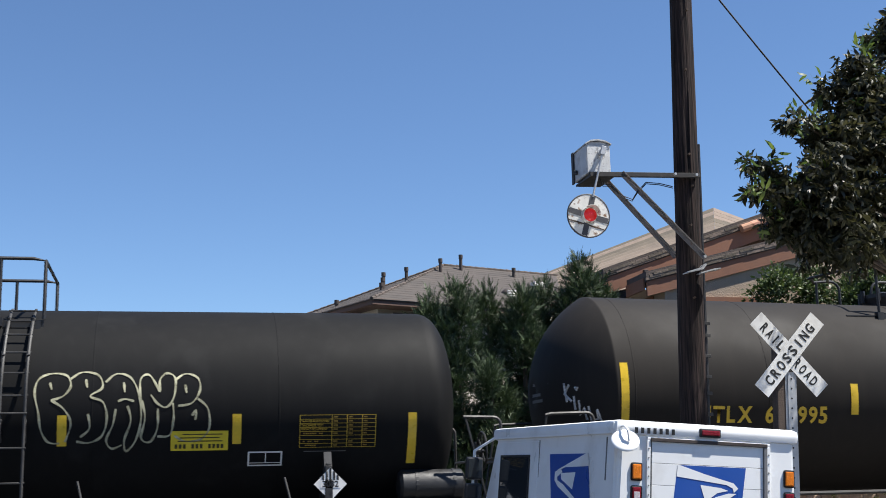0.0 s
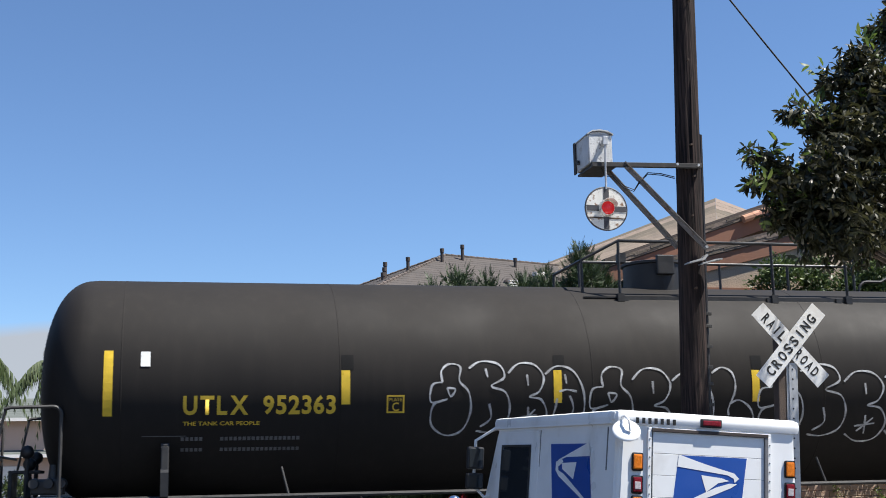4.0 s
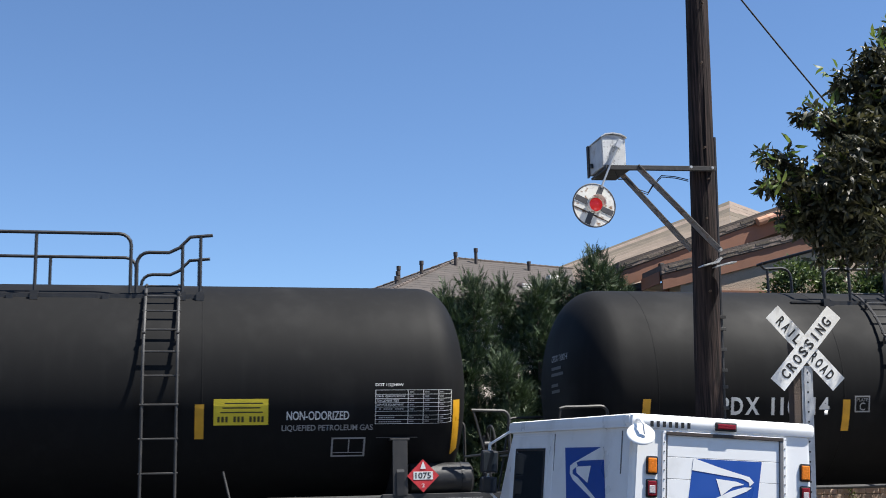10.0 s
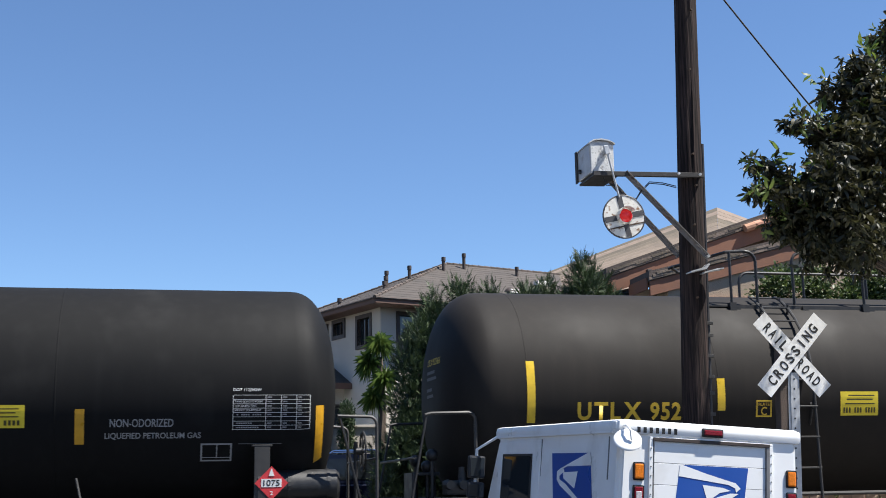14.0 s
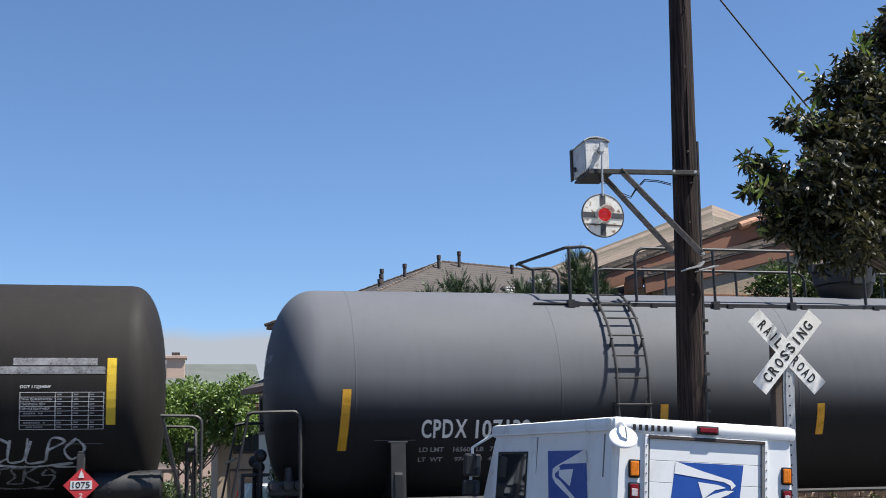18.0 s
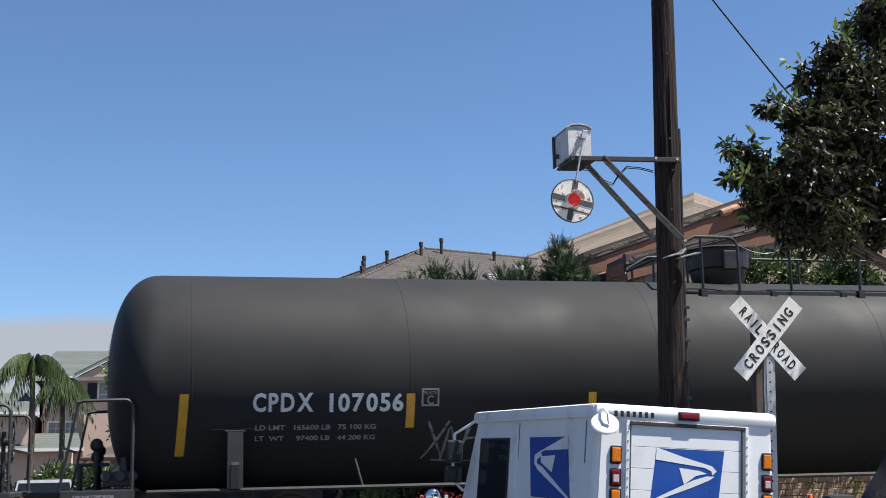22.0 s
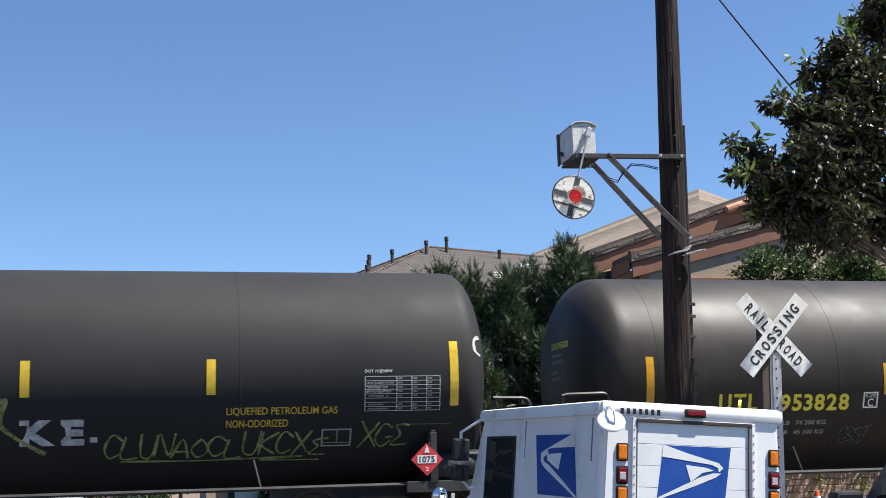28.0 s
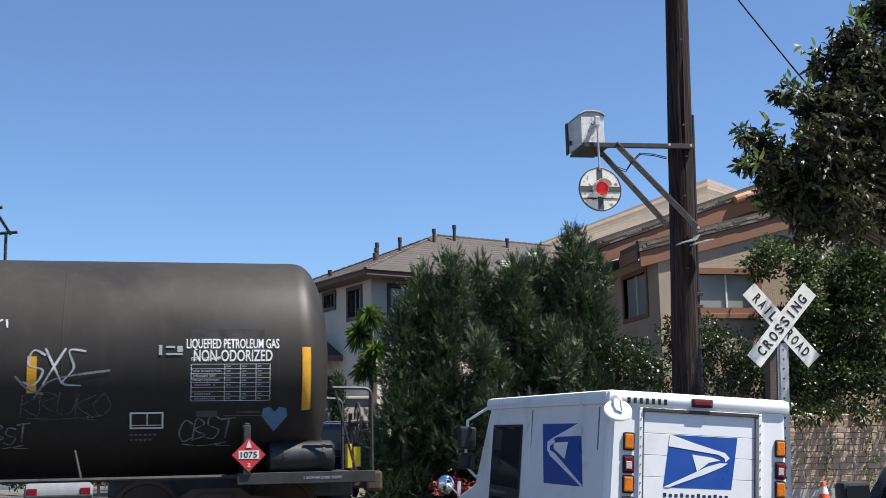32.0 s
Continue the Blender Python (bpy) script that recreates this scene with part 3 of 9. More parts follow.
def build_pole():
    z0 = ground_height(0, POLE_Y)
    th = thing("utility_pole", "dark weathered wooden utility pole beside the track", "utility pole", (6.11, POLE_Y, z0))
    bm = bmesh.new()
    rng = random.Random(4)
    rings = []
    seg, n = 28, 40
    top = 8.9
    lean = 0.0315
    for i in range(n + 1):
        z = top * i / n
        r = 0.178 - 0.0052 * z
        ring = []
        for k in range(seg):
            a = k * math.tau / seg
            w = 0.006 * noise.noise((math.cos(a) * 6, math.sin(a) * 6, z * 0.5)) + 0.004 * math.sin(a * 9 + z * 0.3)
            if noise.noise((math.cos(a) * 9, math.sin(a) * 9 + 5, z * 0.14)) > 0.3:
                w -= 0.01
            ring.append(bm.verts.new((lean * z + (r + w) * math.cos(a), (r + w) * math.sin(a), z)))
        rings.append(ring)
    for A, B in zip(rings, rings[1:]):
        for k in range(seg):
            bm.faces.new((A[k], A[(k + 1) % seg], B[(k + 1) % seg], B[k]))
    bm.faces.new(rings[-1])
    part("pole_shaft", bm, "pole_wood", th, smooth=True)
    # conduit with its clips on the right flank
    bm = bmesh.new()
    zc = 5.28 - z0
    pipe(bm, [(0.165 + lean * 0.1 - 0.0, -0.02, 0.05), (0.165 + lean * 2.5, -0.03, 2.5), (0.15 + lean * zc, -0.03, zc)], 0.032, 8)
    part("conduit", bm, "plastic_dark", th, "dark conduit pipe")
    for z in (1.95, 2.1, 2.35, 2.55, 2.8, 3.05, 3.2):
        bm = boxes((0.12 + lean * z, 0.215 + lean * z, -0.08, -0.055, z - 0.02, z + 0.02), bevel=0.004)
        part("conduit_clip", bm, "steel_worn", th)
    bm = bmesh.new()
    for z in (3.5, 4.4, 4.9, 5.3, 6.4, 7.2):
        x = lean * z + rng.uniform(-0.05, 0.08)
        rod(bm, (x, -0.15, z), (x, -0.19, z), 0.014, 8)
    split_parts("bolt", bm, "steel_rust", th)
    # cross-arm out of sight above carries the service wire
    part("cross_arm", boxes((-0.7 + lean * 8.5, 0.7 + lean * 8.5, -0.24, -0.15, 8.45, 8.56), bevel=0.01), "pole_wood", th)
    return th


build_pole()


def build_wire():
    th = thing("service_wire", "thin black overhead service wire", "wire", (6.36, POLE_Y - 0.15, 7.85))
    a, b = Vector((6.34, POLE_Y - 0.15, 7.78)), Vector((9.25, POLE_Y, 4.4))
    pts = []
    for i in range(13):
        s = i / 12
        p = a.lerp(b, s)
        p.z -= 0.05 * math.sin(math.pi * s)
        pts.append(p - Vector((6.36, POLE_Y - 0.15, 7.85)))
    bm = bmesh.new()
    pipe(bm, pts, 0.011, 6)
    part("cable", bm, "rubber", th)


build_wire()


def build_signal():
    """Old swinging crossing signal: motor box on a bracket arm, banner disc with a red lamp."""
    px, py, pz = 5.095, POLE_Y - 0.24, 5.09
    th = thing("crossing_signal", "old swinging railway crossing signal bracketed to the wooden pole", "crossing signal", (6.0, POLE_Y, 4.83))
    o = Vector((6.0, POLE_Y, 4.83))

    def L(p):
        return Vector(p) - o

    x0, x1, z0, z1, yf, yb = 4.915, 5.225, 4.83, 5.215, POLE_Y - 0.13, POLE_Y + 0.36
    bm = bmesh.new()
    outl = [(x0, z0), (x1, z0), (x1, z1 - 0.015), (x0 + 0.24, z1 + 0.018), (x0 + 0.15, z1 + 0.026), (x0 + 0.06, z1 + 0.018), (x0, z1 - 0.015)]
    prism(bm, [(a - o.x, b - o.z) for a, b in outl], yf - o.y, yb - o.y)
    bmesh.ops.bevel(bm, geom=bm.edges[:], offset=0.008, segments=2, affect="EDGES")
    body = part("motor_box", bm, "signal_side", th, "grey-white painted steel motor box")
    bm = boxes((x0 + 0.008 - o.x, x1 - 0.008 - o.x, yf - 0.014 - o.y, yf - 0.002 - o.y, z0 + 0.01 - o.z, z1 - 0.03 - o.z), bevel=0.005)
    front = part("front_cover", bm, "signal_paint", body, "blistered peeling white cover")
    bm = bmesh.new()
    outl = [(x0 - 0.012, z1 - 0.02), (x0 + 0.055, z1 + 0.02), (x0 + 0.15, z1 + 0.032), (x0 + 0.245, z1 + 0.02), (x1 + 0.012, z1 - 0.02), (x1 + 0.012, z1 - 0.006), (x0 + 0.245, z1 + 0.034), (x0 + 0.15, z1 + 0.046), (x0 + 0.055, z1 + 0.034), (x0 - 0.012, z1 - 0.006)]
    prism(bm, [(a - o.x, b - o.z) for a, b in outl], yf - 0.03 - o.y, yb + 0.01 - o.y)
    part("lid", bm, "signal_side", body)
    bm = boxes((x0 - 0.02 - o.x, x0 - 0.004 - o.x, yb - 0.05 - o.y, yb + 0.02 - o.y, z0 - 0.02 - o.z, z1 - o.z))
    part("door_edge", bm, "arm_steel", body)
    bm = bmesh.new()
    rod(bm, L((x0 - 0.03, yb - 0.14, z0 + 0.1)), L((x0 - 0.005, yb - 0.14, z0 + 0.1)), 0.03, 10)
    rod(bm, L((x0 - 0.03, yb - 0.14, z0 + 0.1)), L((x0 - 0.03, yb - 0.22, z0 + 0.06)), 0.01, 6)
    part("latch", bm, "arm_steel", body)
    # shaft hub
    bm = bmesh.new()
    for k, r in enumerate((0.042, 0.026, 0.036, 0.024)):
        rod(bm, L((px, yf - 0.01 - 0.028 * k, pz)), L((px, yf - 0.01 - 0.028 * (k + 1), pz)), r, 16)
    part("hub", bm, "galvanised", body)
    # bracket arm and braces
    ya = POLE_Y - 0.16
    bm = boxes((4.93 - o.x, 6.36 - o.x, ya - 0.05 - o.y, ya - o.y, 4.80 - o.z, 4.857 - o.z), (5.235 - o.x, 6.36 - o.x, ya - o.y, ya + 0.06 - o.y, 4.845 - o.z, 4.857 - o.z), (4.93 - o.x, 5.25 - o.x, ya - o.y, POLE_Y + 0.34 - o.y, 4.80 - o.z, 4.826 - o.z), bevel=0.004, m=pose(0, 0, 0, 0, -1.2, 0))
    part("bracket_arm", bm, "arm_steel", th, "dark steel bracket arm")
    bm = bmesh.new()
    for (ax, az), (bx, bz), yy in (((5.33, 4.83), (6.36, 3.79), ya - 0.03), ((5.235, 4.80), (6.1, 3.86), ya + 0.26)):
        d = Vector((bx - ax, 0, bz - az)).normalized()
        nrm = Vector((-d.z, 0, d.x)) * 0.028
        for w0, w1, t0, t1 in ((-1, 1, 0, 0.008), (0.75, 1, 0, 0.05)):
            vs = []
            for e in (Vector((ax, yy, az)), Vector((bx, yy, bz))):
                for w in (w0, w1):
                    for t in (t0, t1):
                        vs.append(bm.verts.new(e + nrm * w + Vector((0, -t, 0)) - o))
            a0, a1, a2, a3, b0, b1, b2, b3 = vs
            for f in ((a0, a1, a3, a2), (b0, b2, b3, b1), (a0, b0, b1, a1), (a2, a3, b3, b2), (a0, a2, b2, b0), (a1, b1, b3, a3)):
                bm.faces.new(f)
    bmesh.ops.recalc_face_normals(bm, faces=bm.faces)
    part("brace", bm, "brace_steel", th, "rusty angle-iron braces")
    bm = bmesh.new()
    for x in (6.02, 6.3):
        rod(bm, L((x, ya - 0.06, 4.835)), L((x, ya - 0.085, 4.835)), 0.018, 8)
    rod(bm, L((6.34, ya - 0.05, 3.81)), L((6.34, ya - 0.09, 3.81)), 0.02, 8)
    split_parts("bolt", bm, "galvanised", th)
    # bent foot plates below
    bm = bmesh.new()
    prism(bm, [(6.1 - o.x, 3.62 - o.z), (6.28 - o.x, 3.672 - o.z), (6.34 - o.x, 3.72 - o.z), (6.345 - o.x, 3.70 - o.z), (6.3 - o.x, 3.65 - o.z), (6.1 - o.x, 3.605 - o.z)], ya - 0.1 - o.y, ya + 0.12 - o.y)
    prism(bm, [(6.24 - o.x, 3.6 - o.z), (6.42 - o.x, 3.65 - o.z), (6.5 - o.x, 3.66 - o.z), (6.5 - o.x, 3.645 - o.z), (6.42 - o.x, 3.632 - o.z), (6.24 - o.x, 3.585 - o.z)], ya - 0.16 - o.y, ya - 0.02 - o.y)
    part("foot_plate", bm, "galvanised", th, "bent galvanised strap ends")
    bm = bmesh.new()
    for dz, dy in ((0, 0), (-0.018, 0.015)):
        pts = [(5.08, ya + 0.05, 4.79), (5.12, ya + 0.05, 4.70 + dz), (5.2, ya, 4.69 + dz), (5.33, ya - 0.06 + dy, 4.54 + dz), (5.45, ya - 0.06 + dy, 4.5 + dz), (5.52, ya - 0.04, 4.6 + dz), (5.66, ya, 4.735 + dz), (5.85, ya + 0.03, 4.735 + dz), (6.02, ya + 0.03, 4.70 + dz)]
        pipe(bm, [L(p) for p in pts], 0.006, 5)
    part("signal_wire", bm, "rubber", th, "loose black wires")
    # the swinging banner
    bm = bmesh.new()
    rod(bm, (0, 0, 0.0), (0, 0, -0.6), 0.0125, 10)
    box(bm, -0.03, 0.03, -0.018, 0.018, -0.05, 0.06, bevel=0.006)
    sw = part("swing_rod", bm, "galvanised", th, "painted steel swing rod")
    sw.location = L((px, py, pz))
    dz, R = -0.84, 0.262
    bm = bmesh.new()
    bmesh.ops.create_cone(bm, cap_ends=True, segments=40, radius1=R, radius2=R, depth=0.014, matrix=Matrix.Translation((0, 0.01, dz)) @ pose(0, 0, 0, 90, 0, 0))
    part("disc", bm, "disc_white", sw, "white disc with peeling paint and rust")
    bm = bmesh.new()
    pipe(bm, [tuple(p) for p in arc((0, 0.01, dz), (R, 0, 0), (0, 0, R), 0, 351, 39)], 0.011, 6, closed=True)
    part("rim", bm, "disc_dark", sw)
    bm = bmesh.new()
    w = 0.034
    for a, b in ((0.085, 0.25),):
        box(bm, -w, w, -0.002, 0.002, dz + a, dz + b)
        box(bm, -w, w, -0.002, 0.002, dz - b, dz - a)
        box(bm, a, b, -0.002, 0.002, dz - w, dz + w)
        box(bm, -b, -a, -0.002, 0.002, dz - w, dz + w)
    part("dark_cross", bm, "disc_dark", sw, "faded dark cross")
    bm = bmesh.new()
    rod(bm, (0.0, 0.0, dz), (0.0, -0.05, dz), 0.1, 24, 0.088)
    part("lamp_housing", bm, "disc_white", sw)
    bm = bmesh.new()
    bmesh.ops.create_uvsphere(bm, u_segments=24, v_segments=12, radius=0.082, matrix=Matrix.Translation((0.005, -0.045, dz)) @ Matrix.Diagonal((1, 0.55, 1, 1)))
    part("lamp_lens", bm, "signal_lens", sw, "glowing red lens", smooth=True)
    bm = bmesh.new()
    for i in range(7):
        a0 = radians(15 + i * 25)
        a1 = radians(15 + (i + 1) * 25)
        if i < 6:
            bm.faces.new([bm.verts.new((0.105 * math.cos(a), y, dz + 0.105 * math.sin(a))) for a, y in ((a0, -0.02), (a1, -0.02), (a1, -0.15), (a0, -0.15))])
    bmesh.ops.remove_doubles(bm, verts=bm.verts, dist=1e-4)
    bmesh.ops.solidify(bm, geom=bm.faces[:], thickness=0.003)
    part("lamp_hood", bm, "disc_white", sw)
    bm = bmesh.new()
    for s in (-1, 1):
        prism(bm, [(s * 0.25, dz - 0.112), (s * 0.12, dz - 0.105), (0, dz - 0.108), (0, dz - 0.122), (s * 0.12, dz - 0.125), (s * 0.25, dz - 0.118)], -0.001, 0.003)
    part("rust_line", bm, "steel_rust", sw, "line of rust across the disc")
    return sw


SWING = build_signal()


def build_crossbuck():
    z0 = ground_height(0, POLE_Y)
    th = thing("crossing_sign", "white crossbuck railroad crossing sign on a wooden post", "road sign", (7.46, POLE_Y, z0))
    cz = 2.64 - z0
    def leaning(bm):
        for v in bm.verts:
            v.co.x -= 0.05 * (cz - v.co.z)
        return bm

    part("post", leaning(boxes((-0.135, 0.015, 0.02, 0.16, 0, cz + 0.16), bevel=0.012)), "post_wood", th, "weathered square wooden post")
    bm = bmesh.new()
    prism(bm, [(-0.03, 0.012), (0.0, 0.012), (0.0, 0.0), (0.09, 0.0), (0.09, 0.012), (0.12, 0.012), (0.12, 0.016), (0.085, 0.016), (0.085, 0.004), (0.005, 0.004), (0.005, 0.016), (-0.03, 0.016)], 0.0, cz - 0.22, "XY")
    ch = part("steel_channel", leaning(bm), "galvanised", th, "perforated galvanised steel channel")
    bm = bmesh.new()
    for i in range(16):
        z = cz - 0.3 - i * 0.12
        if z > 0.1:
            rod(bm, (0.045, -0.003, z), (0.045, 0.003, z), 0.012, 8)
    split_parts("hole", leaning(bm), "black_paint", ch)
    for ang, y, words, spans in ((47.5, -0.03, "CROSSING", ((-0.5, 0.5),)), (-47.5, -0.012, "RAILROAD", ((-0.5, -0.1), (0.1, 0.5)))):
        m = Matrix.Translation((0.02, y, cz)) @ pose(0, 0, 0, 0, -ang, 0)
        bm = boxes((-0.61, 0.61, 0, 0.004, -0.114, 0.114), m=m)
        bl = part("blade", bm, "sign_white", th, "white blade with black capitals")
        pieces = [words] if len(spans) == 1 else ["RAIL", "ROAD"]
        for wd, (a, b) in zip(pieces, spans):
            n = len(wd)
            for i, chn in enumerate(wd):
                me, w = text_mesh(chn, 0.03)
                cell = (b - a) / n
                width = cell * (0.72 if chn != "I" else 0.2)
                x0 = a + cell * (i + 0.5) - width / 2
                for v in me.vertices:
                    v.co = m @ Vector((x0 + v.co.x * width / w, -0.003, -0.066 + v.co.y * 0.132))
                part_mesh("letter", me, "black_paint", bl)
        bm = bmesh.new()
        for a in (-0.08, 0.08):
            rod(bm, m @ Vector((a * 0.3, -0.008, a * 0.4)), m @ Vector((a * 0.3, 0.02, a * 0.4)), 0.014, 8)
        split_parts("bolt", bm, "galvanised", bl)


build_crossbuck()


# ---- the mail truck ----
def build_mail_truck():
    th = thing("mail_truck", "boxy white mail delivery truck with blue emblem panels", "delivery truck")
    th.matrix_basis = pose(4.62, 10.434, -0.53, 1.5, 3.5, 5.2)
    # cargo body: side walls lean in slightly
    bm = bmesh.new()
    r = 0.09
    prism(bm, [(-0.93, 0.32), (0.93, 0.32), (0.93, 1.1), (0.895, 2.03), (-0.895, 2.03), (-0.93, 1.1)], 0.0, 3.1)
    bmesh.ops.bevel(bm, geom=[e for e in bm.edges if abs(e.verts[0].co.y - e.verts[1].co.y) < 1e-4 and abs(e.verts[0].co.x - e.verts[1].co.x) < 0.06], offset=0.05, segments=3, affect="EDGES")
    body = part("body", bm, "truck_white", th, smooth=True)
    # roof cap with an overhanging rounded edge
    bm = bmesh.new()
    box(bm, -0.925, 0.925, -0.03, 3.16, 2.015, 2.15, bevel=0.055)
    part("roof", bm, "truck_white", th, "white moulded roof cap", smooth=True)
    bm = boxes((-0.93, -0.915, 0.1, 3.1, 2.03, 2.045), (0.915, 0.93, 0.1, 3.1, 2.03, 2.045))
    split_parts("gutter", bm, "truck_white", th)
    # cab front, hood
    bm = bmesh.new()
    prism(bm, [(3.05, 0.32), (3.05, 2.03), (3.2, 2.03), (3.62, 1.22), (4.2, 1.05), (4.36, 0.85), (4.38, 0.42), (4.2, 0.3)], -0.86, 0.86, "YZ")
    bmesh.ops.bevel(bm, geom=[e for e in bm.edges if abs(abs(e.verts[0].co.x) - 0.86) < 1e-4 and abs(e.verts[0].co.x - e.verts[1].co.x) < 1e-4], offset=0.05, segments=3, affect="EDGES")
    part("hood", bm, "truck_white", th, smooth=True)
    bm = bmesh.new()
    bm.faces.new([bm.verts.new(p) for p in ((-0.76, 3.235, 1.965), (0.76, 3.235, 1.965), (0.76, 3.605, 1.262), (-0.76, 3.605, 1.262))])
    bmesh.ops.solidify(bm, geom=bm.faces[:], thickness=0.01)
    part("windscreen", bm, "window", th)
    # side door with its window, on each side
    for s in (-1, 1):
        def side(y0, y1, z0, z1, d0, d1, bevel=0.0, s=s):
            def xw(z):
                return 0.93 - 0.035 * max(0.0, (z - 1.1) / 0.93)
            bm = bmesh.new()
            vs = box(bm, d0, d1, y0, y1, z0, z1, bevel=bevel)
            for v in bm.verts:
                v.co.x = s * (xw(v.co.z) + v.co.x)
            if s < 0:
                bmesh.ops.reverse_faces(bm, faces=bm.faces)
            return bm
        d = part("side_door", side(1.83, 3.0, 0.42, 1.99, 0.0, 0.012, 0.004), "truck_white", th)
        part("door_window", side(2.05, 2.86, 1.07, 1.83, 0.011, 0.016, 0.002), "window", d)
        fr = bmesh.new()
        for y0, y1, z0, z1 in ((2.025, 2.885, 1.83, 1.855), (2.025, 2.885, 1.045, 1.07), (2.025, 2.05, 1.045, 1.855), (2.86, 2.885, 1.045, 1.855)):
            b2 = side(y0, y1, z0, z1, 0.011, 0.02, 0.003)
            me = bpy.data.meshes.new("t")
            b2.to_mesh(me)
            b2.free()
            fr.from_mesh(me)
            bpy.data.meshes.remove(me)
        part("window_seal", fr, "plastic_dark", d)
        part("panel_joint", side(1.795, 1.808, 0.42, 2.0, 0.0, 0.006), "steel_grey", th)
        part("panel_joint", side(0.2, 0.215, 1.62, 2.0, 0.0, 0.006), "steel_grey", th)
        part("red_band", side(0.05, 3.1, 1.0, 1.045, 0.0, 0.006), "truck_red", th, "thin red and blue side band")
        part("blue_band", side(0.05, 3.1, 0.955, 0.995, 0.0, 0.006), "truck_blue", th)
        part("door_rail", side(0.1, 1.75, 1.1, 1.13, 0.0, 0.02, 0.004), "truck_white", th)
        # emblem: blue slanted field with plain pale wedges
        em = bmesh.new()
        y_l, y_r, zb, zt = (1.52, 0.6, 1.285, 1.858)
        if s > 0:
            y_l, y_r = 0.6, 1.52
        def P(u, v, lift):
            z = zb + (zt - zb) * v
            y = y_l + (y_r - y_l) * u - (0.12 * (1 - v) if s < 0 else -0.12 * (1 - v))
            return Vector((s * (0.93 - 0.035 * (z - 1.1) / 0.93 + lift), y, z))
        em.faces.new([em.verts.new(P(u, v, 0.003)) for u, v in ((0, 0), (1, 0), (1, 1), (0, 1))])
        e = part("emblem", em, "truck_blue", th, "blue slanted emblem panel with pale wedges")
        em = bmesh.new()
        for poly in (((0.22, 0.74), (1.0, 1.02), (1.03, 0.8), (0.42, 0.78), (0.16, 0.7)), ((0.14, 0.7), (0.3, 0.76), (0.34, 0.7), (0.2, 0.62), (0.2, 0.56), (0.34, 0.5), (1.0, 0.02), (0.98, -0.01), (0.2, 0.46), (0.12, 0.56)), ((0.3, 0.68), (0.68, 0.7), (0.58, 0.42), (0.3, 0.58))):
            em.faces.new([em.verts.new(P(u, v, 0.006)) for u, v in poly])
        bmesh.ops.triangulate(em, faces=em.faces[:])
        part("emblem_wedge", em, "truck_white", e)
    # rear: roller door in a recess, frame posts with rivets
    part("rear_frame", boxes((-0.62, -0.585, -0.022, 0.0, 0.45, 1.985), (0.585, 0.62, -0.022, 0.0, 0.45, 1.985), (-0.62, 0.62, -0.022, 0.0, 1.985, 2.01), bevel=0.004), "truck_white", th)
    bm = boxes((-0.584, 0.584, -0.004, 0.001, 0.45, 1.985))
    part("door_backing", bm, "steel_grey", th)
    for i in range(8):
        z = 1.975 - i * 0.19
        b2 = boxes((-0.565, 0.55, -0.012, -0.0045, z - 0.1865, z), bevel=0.002)
        part("door_slat", b2, "truck_white", th)
    part("door_top_track", boxes((-0.585, 0.585, -0.034, -0.02, 1.976, 2.006), bevel=0.003), "trim_dark", th)
    part("door_side_track", boxes((0.552, 0.586, -0.03, -0.006, 0.45, 1.985), bevel=0.003), "steel_grey", th)
    for s in (-1, 1):
        bm = bmesh.new()
        for i in range(18):
            rod(bm, (s * 0.603, -0.026, 0.55 + i * 0.08), (s * 0.603, -0.018, 0.55 + i * 0.08), 0.007, 6)
        split_parts("rivet", bm, "steel_grey", th)
        for z, m_ in ((1.705, "lens_amber"), (1.507, "lens_clear"), (1.334, "lens_amber"), (1.15, "lens_red")):
            x = s * (0.765 if s < 0 else 0.79) + (0.05 if s < 0 else 0.03)
            b = part("tail_lamp", boxes((x - 0.053, x + 0.053, -0.02, 0.0, z - 0.079, z + 0.079), bevel=0.018), "rubber", th, "lamp in a black rubber bezel")
            part("lens", boxes((x - 0.042, x + 0.042, -0.028, -0.012, z - 0.066, z + 0.066), bevel=0.012), "lens_red" if m_ == "lens_clear" else m_, b)
            if m_ == "lens_clear":
                part("reverse_lens", boxes((x - 0.028, x + 0.028, -0.031, -0.02, z - 0.04, z + 0.026), bevel=0.004), "lens_clear", b)
    b = part("stop_lamp", boxes((-0.11, 0.1, -0.05, -0.02, 2.035, 2.112), bevel=0.012), "rubber", th, "high red stop lamp in a black bezel")
    part("lens", boxes((-0.095, 0.085, -0.058, -0.04, 2.05, 2.098), bevel=0.01), "lens_red", b)
    # plain bars for the fleet number and the web line
    bm = bmesh.new()
    for i in range(7):
        x = -0.745 + i * 0.06
        box(bm, x, x + 0.03, -0.0325, -0.0305, 2.04, 2.09)
    split_parts("number_bar", bm, "black_paint", th)
    # the rear emblem
    def Q(u, v, y):
        return Vector((-0.373 + 0.685 * u + 0.06 * v, y, 1.32 + 0.462 * v))
    em = bmesh.new()
    em.faces.new([em.verts.new(Q(u, v, -0.0135)) for u, v in ((0, 0), (1, 0), (1, 1), (0, 1))])
    e = part("emblem", em, "truck_blue", th, "blue slanted emblem panel with pale wedges")
    em = bmesh.new()
